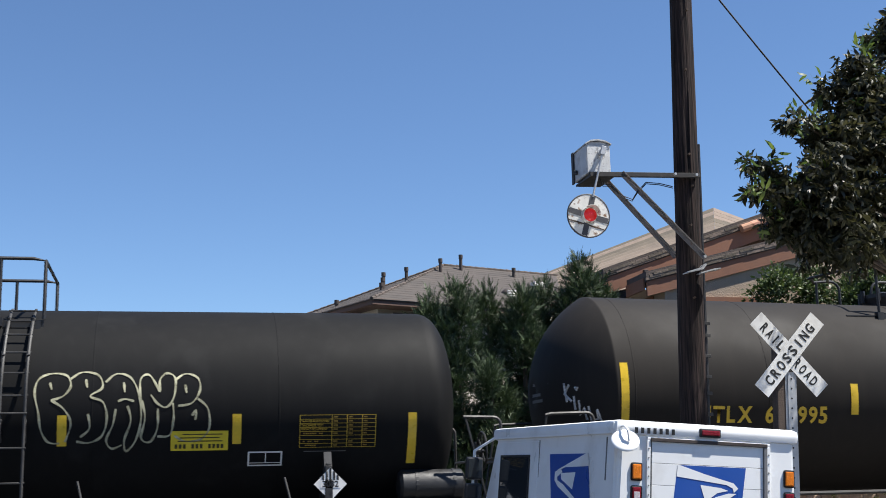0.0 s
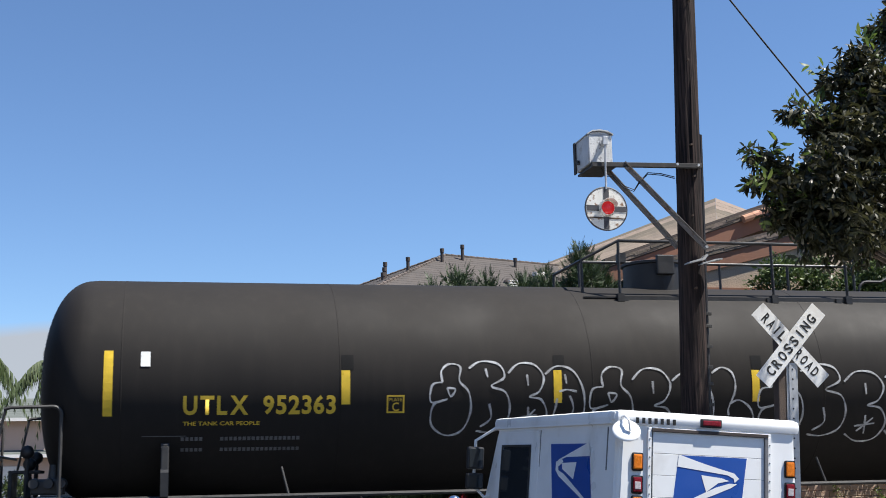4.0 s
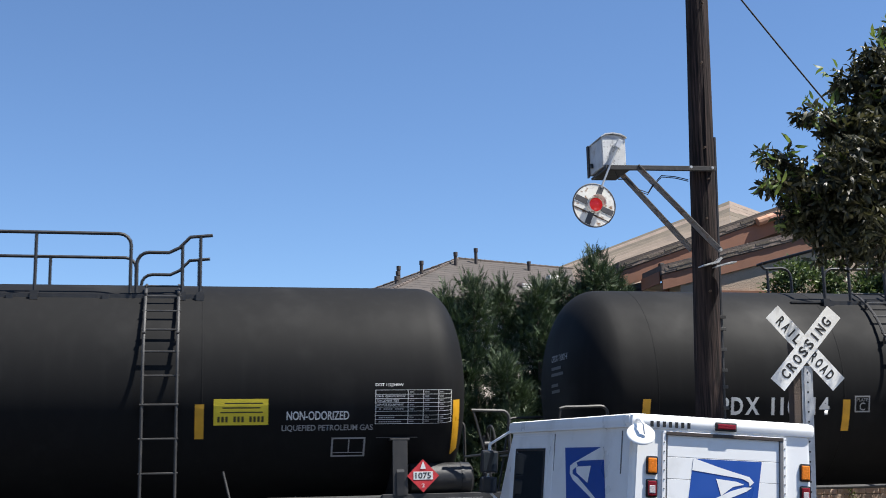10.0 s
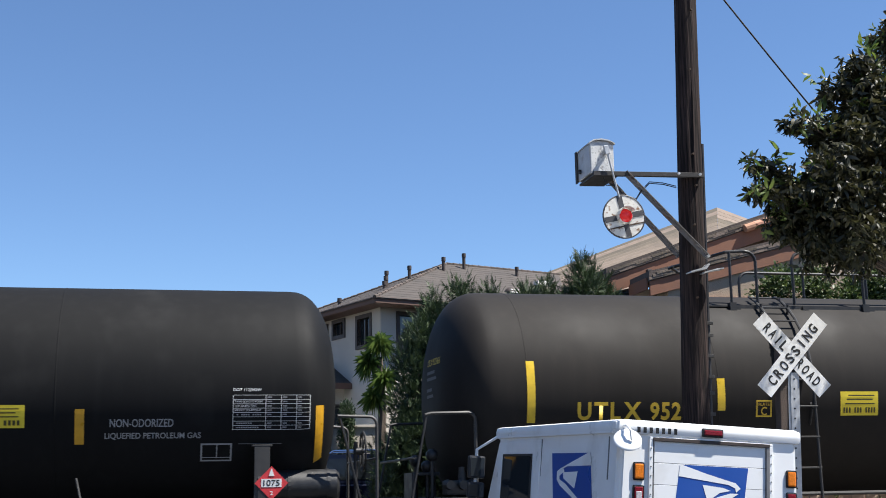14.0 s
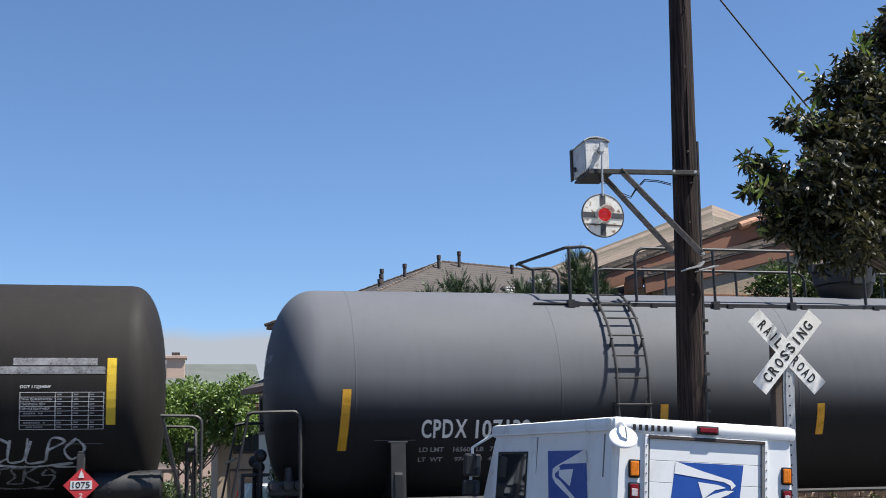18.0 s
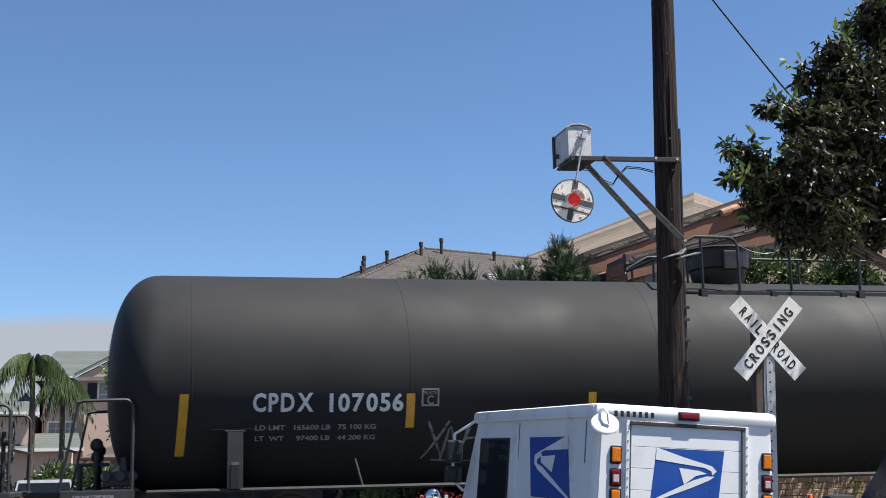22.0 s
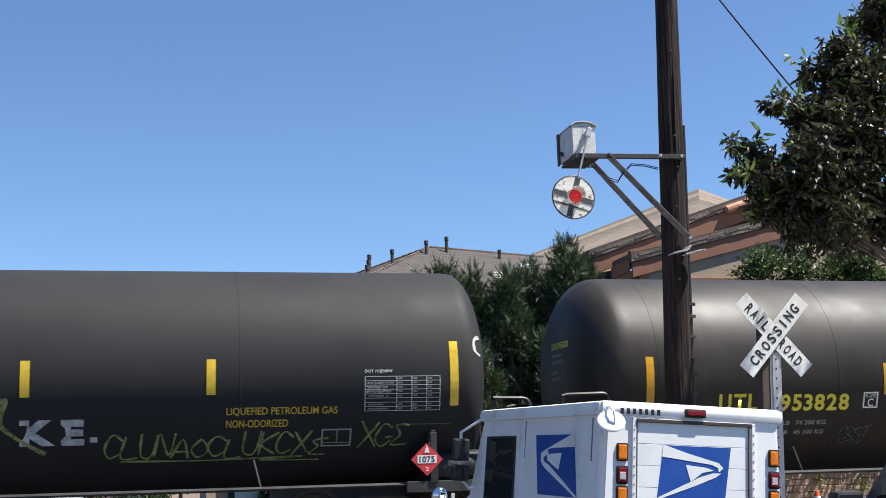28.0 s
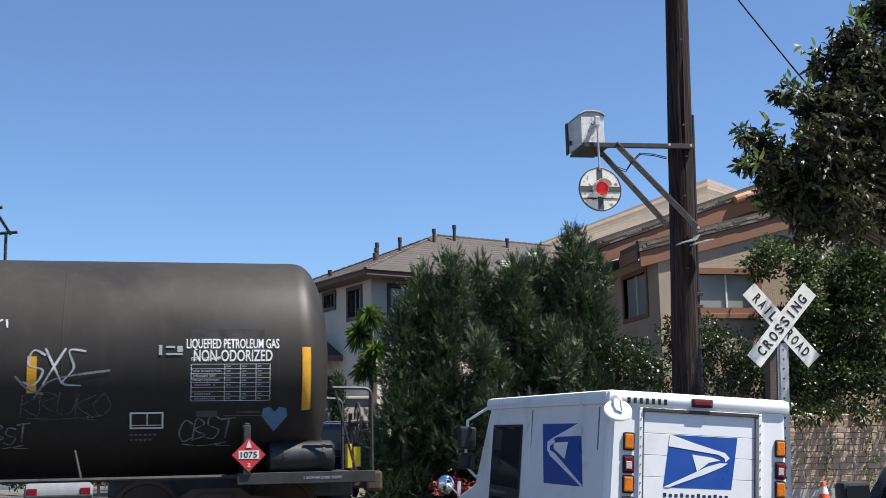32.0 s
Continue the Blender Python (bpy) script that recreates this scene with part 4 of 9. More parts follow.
    for poly in (((0.0, 1.01), (0.4, 0.85), (0.66, 0.76), (0.84, 0.7), (0.92, 0.6), (0.86, 0.52), (0.84, 0.6), (0.74, 0.66), (0.5, 0.7), (0.0, 0.78)),
                 ((0.0, 0.0), (0.08, 0.0), (0.56, 0.26), (0.82, 0.42), (0.9, 0.5), (0.78, 0.5), (0.6, 0.42)),
                 ((0.36, 0.64), (0.66, 0.6), (0.78, 0.55), (0.62, 0.5), (0.46, 0.32))):
        em.faces.new([em.verts.new(Q(u, v, -0.016)) for u, v in poly])
    bmesh.ops.triangulate(em, faces=em.faces[:])
    part("emblem_wedge", em, "truck_white", e)
    bm = bmesh.new()
    for i in range(12):
        x = -0.37 + i * 0.056
        box(bm, x, x + 0.03, -0.0145, -0.0125, 1.238, 1.264 if i % 3 else 1.272)
    split_parts("web_bar", bm, "truck_ink", th)
    part("bumper", boxes((-0.9, 0.9, -0.14, 0.0, 0.42, 0.6), bevel=0.03), "plastic_dark", th)
    # convex mirror by the rear corner and the tall mirrors at the front
    mm = Matrix.Translation((-0.87, -0.1, 1.965)) @ pose(0, 0, 0, 50, 0, -20) @ Matrix.Diagonal((1, 1, 0.22, 1))
    bm = bmesh.new()
    bmesh.ops.create_uvsphere(bm, u_segments=24, v_segments=12, radius=0.125, matrix=mm)
    cm = part("corner_mirror", bm, "truck_white", th, "round convex corner mirror on a bracket", smooth=True)
    bm = bmesh.new()
    pipe(bm, [(-0.86, 0.06, 2.1), (-0.88, -0.1, 2.09), (-0.87, -0.15, 2.05), (-0.86, -0.16, 1.96)], 0.012, 6)
    box(bm, -0.93, -0.84, 0.02, 0.1, 2.06, 2.13, bevel=0.01)
    part("mirror_bracket", bm, "truck_white", cm)
    for s in (-1, 1):
        bm = bmesh.new()
        x = s * 1.08
        pipe(bm, [(s * 0.9, 3.12, 2.05), (x, 3.3, 1.9), (x, 3.33, 1.4), (s * 0.95, 3.33, 1.28), (s * 0.88, 3.35, 1.3)], 0.017, 6)
        fm = part("mirror_arm", bm, "truck_white", th, smooth=True)
        bm = boxes((x - 0.1, x + 0.1, 3.26, 3.34, 1.58, 1.83), bevel=0.03)
        part("mirror_head", bm, "plastic_dark", fm)
        bm = boxes((x - 0.1, x + 0.1, 3.26, 3.34, 1.36, 1.54), bevel=0.03)
        part("mirror_head", bm, "plastic_dark", fm)
        bm = boxes((x - 0.08, x + 0.08, 3.252, 3.262, 1.6, 1.81), (x - 0.08, x + 0.08, 3.252, 3.262, 1.38, 1.52), bevel=0.004)
        part("mirror_glass", bm, "window", fm)
    bm = bmesh.new()
    bmesh.ops.create_uvsphere(bm, u_segments=24, v_segments=12, radius=0.105, matrix=Matrix.Translation((-0.93, 4.45, 1.16)) @ Matrix.Diagonal((1, 0.6, 1, 1)))
    hm = part("hood_mirror", bm, "mirror", th, "round hood mirror", smooth=True)
    bm = bmesh.new()
    rod(bm, (-0.93, 4.42, 1.16), (-0.75, 4.1, 0.95), 0.012, 6)
    box(bm, -0.82, -0.79, 4.3, 4.34, 1.02, 1.2)
    part("mirror_stalk", bm, "truck_white", hm)
    for x in (-0.78, 0.78):
        for y in (0.95, 3.5):
            bm = bmesh.new()
            revolve(bm, [(-0.1, 0.19), (-0.1, 0.29), (-0.07, 0.335), (0.07, 0.335), (0.1, 0.29), (0.1, 0.19)], 28, "X")
            bmesh.ops.translate(bm, verts=bm.verts, vec=(x, y, 0.335))
            t = part("tyre", bm, "rubber", th, smooth=True)
            bm = bmesh.new()
            revolve(bm, [(-0.08, 0.05), (-0.06, 0.19), (0.06, 0.19), (0.08, 0.05)], 20, "X")
            bmesh.ops.translate(bm, verts=bm.verts, vec=(x, y, 0.335))
            part("rim", bm, "steel_grey", t)


build_mail_truck()


# ---- houses over the track ----
def wall_mesh(length, z0, z1, openings, thick=0.2):
    """A wall along x from 0, thick towards +y, with real openings (u0, u1, v0, v1)."""
    bm = bmesh.new()
    cuts = sorted({0.0, length, *[o[0] for o in openings], *[o[1] for o in openings]})
    for a, b in zip(cuts, cuts[1:]):
        mid = (a + b) / 2
        lo = z0
        for u0, u1, v0, v1 in sorted((o for o in openings if o[0] < mid < o[1]), key=lambda o: o[2]):
            if v0 > lo:
                box(bm, a, b, 0, thick, lo, v0)
            lo = v1
        if lo < z1:
            box(bm, a, b, 0, thick, lo, z1)
    bmesh.ops.remove_doubles(bm, verts=bm.verts, dist=1e-5)
    return bm


def window_unit(parent, m, u0, u1, v0, v1, frame="trim_dark", pane="window", bars_x=(0.5,), bars_z=(), fw=0.06, proud=0.03, name="window_frame"):
    bm = boxes((u0 - fw, u1 + fw, -proud, 0.1, v0 - fw, v0), (u0 - fw, u1 + fw, -proud, 0.1, v1, v1 + fw), (u0 - fw, u0, -proud, 0.1, v0, v1), (u1, u1 + fw, -proud, 0.1, v0, v1), m=m)
    f = part(name, bm, frame, parent)
    bm = boxes((u0 + 0.004, u1 - 0.004, 0.07, 0.085, v0 + 0.004, v1 - 0.004), m=m)
    p = part("pane", bm, pane, f)
    specs = [(u0 + (u1 - u0) * k - 0.018, u0 + (u1 - u0) * k + 0.018, 0.03, 0.066, v0, v1) for k in bars_x]
    specs += [(u0, u1, 0.035, 0.064, v0 + (v1 - v0) * k - 0.014, v0 + (v1 - v0) * k + 0.014) for k in bars_z]
    for s in specs:
        part("glazing_bar", boxes(s, m=m), "trim_white" if frame != "trim_dark" else "trim_dark", f)


def vent_pipe(parent, x, y, z, h, r=0.045):
    bm = bmesh.new()
    rod(bm, (x, y, z - 0.25), (x, y, z + h), r, 10)
    rod(bm, (x, y, z + h - 0.08), (x, y, z + h + 0.02), r * 1.25, 10)
    part("vent_pipe", bm, "trim_dark", parent, "dark roof vent pipe", smooth=True)


def slope_part(name, bm, material, th, label=""):
    return tagged(part(name, bm, material, th, label), kind="stuff")


def shingle_slope(a, b, c, d, rows, thick=0.008):
    """Courses of overlapping shingles between the eave a-b and the ridge d-c."""
    bm = bmesh.new()
    a, b, c, d = (Vector(p) for p in (a, b, c, d))
    nrm = (b - a).cross(d - a).normalized()
    if nrm.z < 0:
        nrm = -nrm
    for i in range(rows):
        s0, s1 = i / rows, min(1.0, (i + 1.25) / rows)
        p = [a.lerp(d, s0), b.lerp(c, s0), b.lerp(c, s1), a.lerp(d, s1)]
        lo = [p[0] + nrm * thick, p[1] + nrm * thick, p[2] + nrm * 0.004, p[3] + nrm * 0.004]
        base = [p[0] - nrm * 0.02, p[1] - nrm * 0.02]
        v = [bm.verts.new(q) for q in lo]
        w = [bm.verts.new(q) for q in base]
        bm.faces.new(v)
        bm.faces.new((w[0], w[1], v[1], v[0]))
    return bm


def build_white_house():
    th = thing("stucco_house", "two-storey white stucco house with a dark shingle hip roof", "house", (4.62, 27.45, 0.3), turn=19.76)
    ze = 4.88
    dep, wid = 5.0, 11.0
    left = pose(0, dep, 0, 0, 0, -90)        # along the street side, from the back corner
    # street side
    ops = [(dep - 1.08, dep - 0.5, 4.1, 4.72), (dep - 2.3, dep - 1.8, 4.46, 4.76), (dep - 3.42, dep - 2.7, 3.95, 4.72)]
    bm = wall_mesh(dep, -0.3, ze, ops)
    bmesh.ops.transform(bm, matrix=left, verts=bm.verts)
    part("street_wall", bm, "stucco_white", th)
    for o in ops:
        window_unit(th, left, *o, fw=0.09)
    # front
    ops = [(0.3, 1.7, 3.95, 4.72), (4.0, 5.6, 3.9, 4.75), (1.2, 2.4, 0.9, 2.3)]
    bm = wall_mesh(wid, -0.3, ze, ops)
    bmesh.ops.translate(bm, verts=bm.verts, vec=(0.2, 0, 0))
    part("front_wall", bm, "stucco_white", th)
    for o in ops:
        window_unit(th, pose(0.2, 0, 0), *o, fw=0.09)
    bm = wall_mesh(wid, -0.3, ze, [])
    bmesh.ops.translate(bm, verts=bm.verts, vec=(0.2, dep - 0.2, 0))
    part("back_wall", bm, "stucco_white", th)
    bm = wall_mesh(dep, -0.3, ze, [])
    bmesh.ops.transform(bm, matrix=pose(wid + 0.2, 0, 0, 0, 0, 90), verts=bm.verts)
    part("side_wall", bm, "stucco_white", th)
    # eaves and hip roof
    o = 0.5
    x0, x1, y0, y1 = -0.4, wid + 0.2 + o, -o, dep + 0.05
    part("soffit", boxes((x0, x1, y0, y1, ze, ze + 0.06)), "fascia_brown", th)
    fas = bmesh.new()
    for s in ((x0 - 0.02, x1 + 0.02, y0 - 0.03, y0, ze + 0.01, ze + 0.15), (x0 - 0.02, x1 + 0.02, y1, y1 + 0.03, ze + 0.01, ze + 0.15), (x0 - 0.03, x0, y0, y1, ze + 0.01, ze + 0.15), (x1, x1 + 0.03, y0, y1, ze + 0.01, ze + 0.15)):
        box(fas, *s)
    part("fascia", fas, "fascia_brown", th, "dark brown eave board")
    r0, r1 = (3.4, dep / 2, ze + 1.68), (wid - 2.4, dep / 2, ze + 1.68)
    z = ze + 0.12
    A, B, C, D_ = (x0 - 0.06, y0 - 0.06, z), (x1 + 0.06, y0 - 0.06, z), (x1 + 0.06, y1 + 0.06, z), (x0 - 0.06, y1 + 0.06, z)
    for a, b, c, d in ((A, B, r1, r0), (C, D_, r0, r1), (D_, A, r0, r0), (B, C, r1, r1)):
        slope_part("roof_slope", shingle_slope(a, b, c, d, 18), "shingle_brown", th, "weathered brown shingle slope")
    bm = bmesh.new()
    for a, b in ((A, r0), (D_, r0), (B, r1), (C, r1), (r0, r1)):
        va, vb = Vector(a), Vector(b)
        n = 26
        for i in range(n):
            p, q = va.lerp(vb, i / n), va.lerp(vb, (i + 1.2) / n)
            rod(bm, p + Vector((0, 0, 0.012)), q + Vector((0, 0, 0.004)), 0.045, 6, 0.038)
    part("ridge_cap", bm, "shingle_dark", th)
    for x, y, h in ((3.75, 2.2, 0.36), (2.93, 1.9, 0.3), (1.97, 2.0, 0.28), (1.42, 2.2, 0.36), (1.34, 2.1, 0.24), (1.24, 2.0, 0.13), (0.3, 2.6, 0.1), (-0.3, 4.4, 0.1), (5.3, 2.0, 0.2), (8.7, 2.3, 0.34)):
        zz = ze + 0.14 + 1.58 * min(max(0.0, (x + 0.5) / 3.9), max(0.0, (y + 0.5) / 3.0), 1.0)
        vent_pipe(th, x, y, zz, h)
    bm = bmesh.new()
    bmesh.ops.create_uvsphere(bm, u_segments=16, v_segments=8, radius=0.24, matrix=Matrix.Translation((4.1, 0.55, ze + 0.66)) @ Matrix.Diagonal((1, 0.7, 0.75, 1)))
    dv = part("dormer_vent", bm, "trim_dark", th, "round-topped louvred roof vent", smooth=True)
    for k in range(3):
        part("louvre", boxes((3.92, 4.28, 0.34, 0.4, ze + 0.6 + 0.06 * k, ze + 0.63 + 0.06 * k)), "trim_white", dv)
    part("roof_box", boxes((5.4, 5.75, 1.2, 1.4, ze + 1.1, ze + 1.2)), "trim_white", th)
    # the ground-floor wing on the street side, with its own hip roof
    u, v0, v1, zw = -1.0, 1.79, 4.2, 3.15
    ops = [(v1 - 2.88, v1 - 2.0, 2.05, 3.02), (0.14, 0.42, 2.2, 3.0)]
    m = pose(u, v1, 0, 0, 0, -90)
    bm = wall_mesh(v1 - v0, -0.3, zw, [o for o in ops])
    bmesh.ops.transform(bm, matrix=m, verts=bm.verts)
    part("wing_wall", bm, "stucco_white", th)
    for o in ops:
        window_unit(th, m, *o, fw=0.07, pane="window")
    door = (0.58, 0.96, 0.6, 2.75)
    bm = wall_mesh(1.0, -0.3, zw, [door])
    bmesh.ops.translate(bm, verts=bm.verts, vec=(u, v0, 0))
    part("wing_front", bm, "stucco_white", th)
    window_unit(th, pose(u, v0, 0), *door, fw=0.03, bars_x=())
    o2 = 0.38
    a, b, c = (u - o2, v1 + 0.2, zw + 0.1), (u - o2, v0 - o2, zw + 0.1), (0.0, v0 - o2, zw + 0.1)
    top0, top1 = (-0.02, v1 + 0.2, 3.92), (-0.02, v0 + 0.95, 3.92)
    slope_part("wing_slope", shingle_slope(a, b, top1, top0, 9), "shingle_brown", th, "weathered brown shingle slope")
    slope_part("wing_slope", shingle_slope(b, c, top1, top1, 9), "shingle_brown", th, "weathered brown shingle slope")
    part("wing_soffit", boxes((u - o2, -0.002, v0 - o2, v1 + 0.2, zw, zw + 0.05)), "fascia_brown", th)
    part("wing_fascia", boxes((u - o2 - 0.03, u - o2, v0 - o2 - 0.03, v1 + 0.2, zw - 0.03, zw + 0.1), (u - o2, 0.0, v0 - o2 - 0.03, v0 - o2, zw - 0.03, zw + 0.1)), "fascia_brown", th)
    vent_pipe(th, -0.6, 3.9, 3.6, 0.22)
    bal = part("balcony_rail", boxes((-0.26, -0.2, 4.75, 5.35, 4.08, 4.12), (-0.26, -0.2, 4.75, 5.35, 3.55, 3.6)), "trim_dark", th)
    for i in range(6):
        part("baluster", boxes((-0.25, -0.21, 4.77 + i * 0.11, 4.8 + i * 0.11, 3.55, 4.09)), "trim_dark", bal)


def build_garden_wall():
    th = thing("garden_wall", "low white stucco garden wall before the house", "wall", (3.15, 26.75, 0.3))
    part("wall_body", boxes((0, 1.45, 0, 0.18, -0.3, 2.12), bevel=0.01), "stucco_white", th)
    part("coping", boxes((-0.04, 1.49, -0.04, 0.22, 2.12, 2.18), bevel=0.01), "stucco_white", th)


def build_tan_house():
    th = thing("tan_house", "tan stucco house with stepped orange-edged gables", "house", (10.18, 24.0, 0.3))
    ox, oy, oz = 10.18, 24.0, 0.3
    win = (0.88, 2.2, 3.83, 4.55)
    bm = wall_mesh(8.0, -0.3, 5.0, [win])
    part("gable_wall", bm, "stucco_tan", th, "rough tan stucco wall")
    window_unit(th, pose(0, 0, 0), *win, frame="fascia_orange", pane="window_pale", bars_x=(0.5,), fw=0.13, proud=0.05)
    part("window_sill", boxes((win[0] - 0.2, win[1] + 0.2, -0.09, -0.001, win[2] - 0.24, win[2] - 0.13), bevel=0.01), "fascia_orange", th)
    bm = bmesh.new()
    prism(bm, [(0, 5.0), (8.0, 5.0), (8.0, 5.05), (4.3, 5.85), (0, 4.78 + 0.23)], 0.0, 0.2)
    part("gable_top", bm, "stucco_tan", th)
    w2 = (4.2, 5.5, 3.8, 4.7)
    side = pose(0, 6.2, 0, 0, 0, -90)
    bm = wall_mesh(5.998, -0.3, 5.0, [w2])
    bmesh.ops.transform(bm, matrix=side, verts=bm.verts)
    part("return_wall", bm, "stucco_tan", th, "rough tan stucco wall")
    window_unit(th, side, *w2, frame="fascia_orange", pane="window_pale", bars_x=(0.5,), fw=0.1)

    def gable(name, xl, zl, slope, apex, xr, y0, y1, slab, board, roofmat):
        """A gable roof: slab with a thick shingle edge, and a painted board under its front edge."""
        ax, az = apex - ox, zl - oz + slope * (apex - xl)
        l, z = xl - ox, zl - oz
        r, zr = xr - ox, az - slope * (xr - apex)
        bm = bmesh.new()
        prism(bm, [(l, z), (ax, az), (r, zr), (r, zr + slab), (ax, az + slab), (l, z + slab)], y0 - oy, y1 - oy)
        rf = part(name, bm, roofmat, th, "dark shingle roof")
        bm = bmesh.new()
        prism(bm, [(l + 0.02, z - board), (ax, az - board), (r - 0.02, zr - board), (r - 0.02, zr - 0.003), (ax, az - 0.003), (l + 0.02, z - 0.003)], y0 - oy + 0.02, y0 - oy + 0.09)
        part("barge_board", bm, "fascia_orange", rf, "orange-brown painted barge board")
        bm = bmesh.new()
        prism(bm, [(l + 0.05, z - 0.05), (ax, az - 0.05), (r - 0.05, zr - 0.05), (r - 0.05, zr - 0.004), (ax, az - 0.004), (l + 0.05, z - 0.004)], y0 - oy + 0.091, y1 - oy)
        part("soffit", bm, "fascia_brown", rf)
        part("eave_board", boxes((l - 0.03, l, y0 - oy + 0.1, y1 - oy, z - board * 0.55, z + slab * 0.4)), "fascia_orange", rf)
        # rough rake tiles along the front edge
        n = 16
        a = math.atan(slope)
        wide = (ax - l) / n / math.cos(a) / 2
        for i in range(n):
            s = (i + 0.5) / n
            x, zz = l + (ax - l) * s, z + (az - z) * s
            for k in range(3):
                bm = boxes((-wide + 0.004, wide - 0.003, -0.012 - 0.005 * k, 0.03, (0.08 + 0.31 * k) * slab, (0.34 + 0.31 * k) * slab), m=Matrix.Translation((x + 0.1 * k, y0 - oy - 0.003 * ((i * 5 + k) % 3), zz)) @ pose(0, 0, 0, 0, -math.degrees(a), 0))
                part("shingle", bm, "roof_tan", rf)
        return rf

    gable("lower_roof", 9.75, 5.292, 0.254, 15.08, 19.2, 23.92, 25.05, 0.207, 0.31, "shingle_dark")
    gable("upper_roof", 9.24, 5.55, 0.346, 14.2, 19.0, 25.1, 29.4, 0.22, 0.36, "shingle_dark")
    # the far stucco gable
    top = [(8.25 - ox, 33.0 - oy, 6.25 - oz), (15.7 - ox, 33.0 - oy, 9.13 - oz), (20.0 - ox, 33.0 - oy, 7.7 - oz)]
    low = [(7.6 - ox, 29.5 - oy, 5.2 - oz), (14.0 - ox, 29.5 - oy, 6.6 - oz), (18.6 - ox, 29.5 - oy, 6.2 - oz)]
    for a, b, c, d in ((low[0], low[1], top[1], top[0]), (low[1], low[2], top[2], top[1])):
        slope_part("rear_roof", shingle_slope(a, b, c, d, 16), "roof_tan", th, "sunlit tan roof slope")
    part("rear_wall", boxes((-2.4, 8.3, 5.7, 5.9, -0.3, 4.9)), "stucco_tan", th)
    for i in range(7):
        bm = bmesh.new()
        x = 12.55 - ox + i * 0.24
        rod(bm, (x, 1.02, 6.72 - oz + 0.346 * i * 0.24), (x + 0.26, 1.02, 6.72 - oz + 0.346 * (i + 1) * 0.24), 0.09, 10)
        part("ridge_tile", bm, "tile_clay", th, "clay ridge tile")
    bm = boxes((10.15 - ox, 10.25 - ox, 0.98, 1.1, 5.62 - oz, 5.74 - oz), bevel=0.01)
    part("eave_lamp", bm, "trim_dark", th)


def build_pink_house():
    th = thing("pink_house", "large pink stucco house with a grey shingle roof", "house", (-6.8, 84.0, 0.3))
    W, ze = 12.5, 7.4
    ops = [(3.7, 5.65, 5.95, 7.05), (6.4, 6.7, 6.1, 6.9), (0.6, 2.2, 3.4, 4.5), (3.4, 5.2, 3.3, 4.6), (8.6, 10.2, 5.95, 7.05)]
    bm = wall_mesh(W, -0.85, ze, ops)
    part("front_wall", bm, "stucco_pink", th)
    for k, o in enumerate(ops):
        window_unit(th, pose(0, 0, 0), *o, frame="trim_white", pane="window_pale", bars_x=(0.28, 0.46, 0.64, 0.82), bars_z=(0.33, 0.66), fw=0.12)
        if k in (0,):
            for u in (o[0] - 0.75, o[1] + 0.15):
                part("shutter", boxes((u, u + 0.6, -0.06, -0.002, o[2], o[3])), "car_navy", th, "dark blue shutter")
    bm = wall_mesh(12, -0.85, ze, [])
    bmesh.ops.transform(bm, matrix=pose(0, 12, 0, 0, 0, -90), verts=bm.verts)
    part("side_wall", bm, "stucco_pink", th)
    part("end_wall", boxes((W - 0.2, W, 0.2, 12, -0.85, ze)), "stucco_pink", th)
    slope_part("roof_slope", shingle_slope((-0.6, -0.6, ze), (W + 0.6, -0.6, ze), (W + 0.6, 6, 9.75), (0.5, 6, 9.75), 22, 0.012), "shingle_grey", th, "grey shingle slope")
    slope_part("roof_slope", shingle_slope((W + 0.6, 12.6, ze), (-0.6, 12.6, ze), (0.5, 6, 9.75), (W + 0.6, 6, 9.75), 10, 0.012), "shingle_grey", th)
    slope_part("roof_slope", shingle_slope((-0.6, 12.6, ze), (-0.6, -0.6, ze), (0.5, 6, 9.75), (0.5, 6, 9.75), 10, 0.012), "shingle_grey", th)
    part("eave_board", boxes((-0.7, W + 0.7, -0.72, -0.6, ze - 0.22, ze + 0.06)), "trim_white", th, "white eave board")
    gx0, gx1, gz = 2.45, 6.75, 8.55
    mid = (gx0 + gx1) / 2
    bm = bmesh.new()
    prism(bm, [(gx0, ze), (gx1, ze), (mid, gz)], -0.9, -0.7)
    part("gable", bm, "stucco_pink", th)
    for s in (-1, 1):
        e = gx0 - 0.3 if s < 0 else gx1 + 0.3
        zt = ze - 0.1
        bm = bmesh.new()
        prism(bm, [(e, zt), (mid, gz + 0.05), (mid, gz + 0.28), (e, zt + 0.22)], -1.05, -0.92)
        part("gable_board", bm, "trim_white", th, "white gable board")
        bm = bmesh.new()
        prism(bm, [(e, zt + 0.225), (mid, gz + 0.285), (mid, gz + 0.36), (e, zt + 0.3)], -1.1, 5.0)
        part("gable_roof", bm, "shingle_grey", th)
    bm = bmesh.new()
    rod(bm, (mid, -0.98, 7.95), (mid, -0.91, 7.95), 0.22, 12)
    part("gable_vent", bm, "trim_white", th)
    part("band", boxes((2.6, 6.9, -0.12, -0.002, 5.05, 5.2)), "trim_white", th)
    part("oriel", boxes((2.8, 6.0, -0.7, -0.004, 2.3, 5.05)), "stucco_pink", th)
    part("chimney", boxes((6.75, 8.0, 2.2, 3.2, 7.6, 9.9), (6.6, 8.15, 2.05, 3.35, 9.75, 9.95), bevel=0.03), "stucco_pink", th, "pink stucco chimney with a moulded cap")
    part("chimney_pot", boxes((7.1, 7.65, 2.4, 3.0, 9.95, 10.2)), "trim_dark", th)
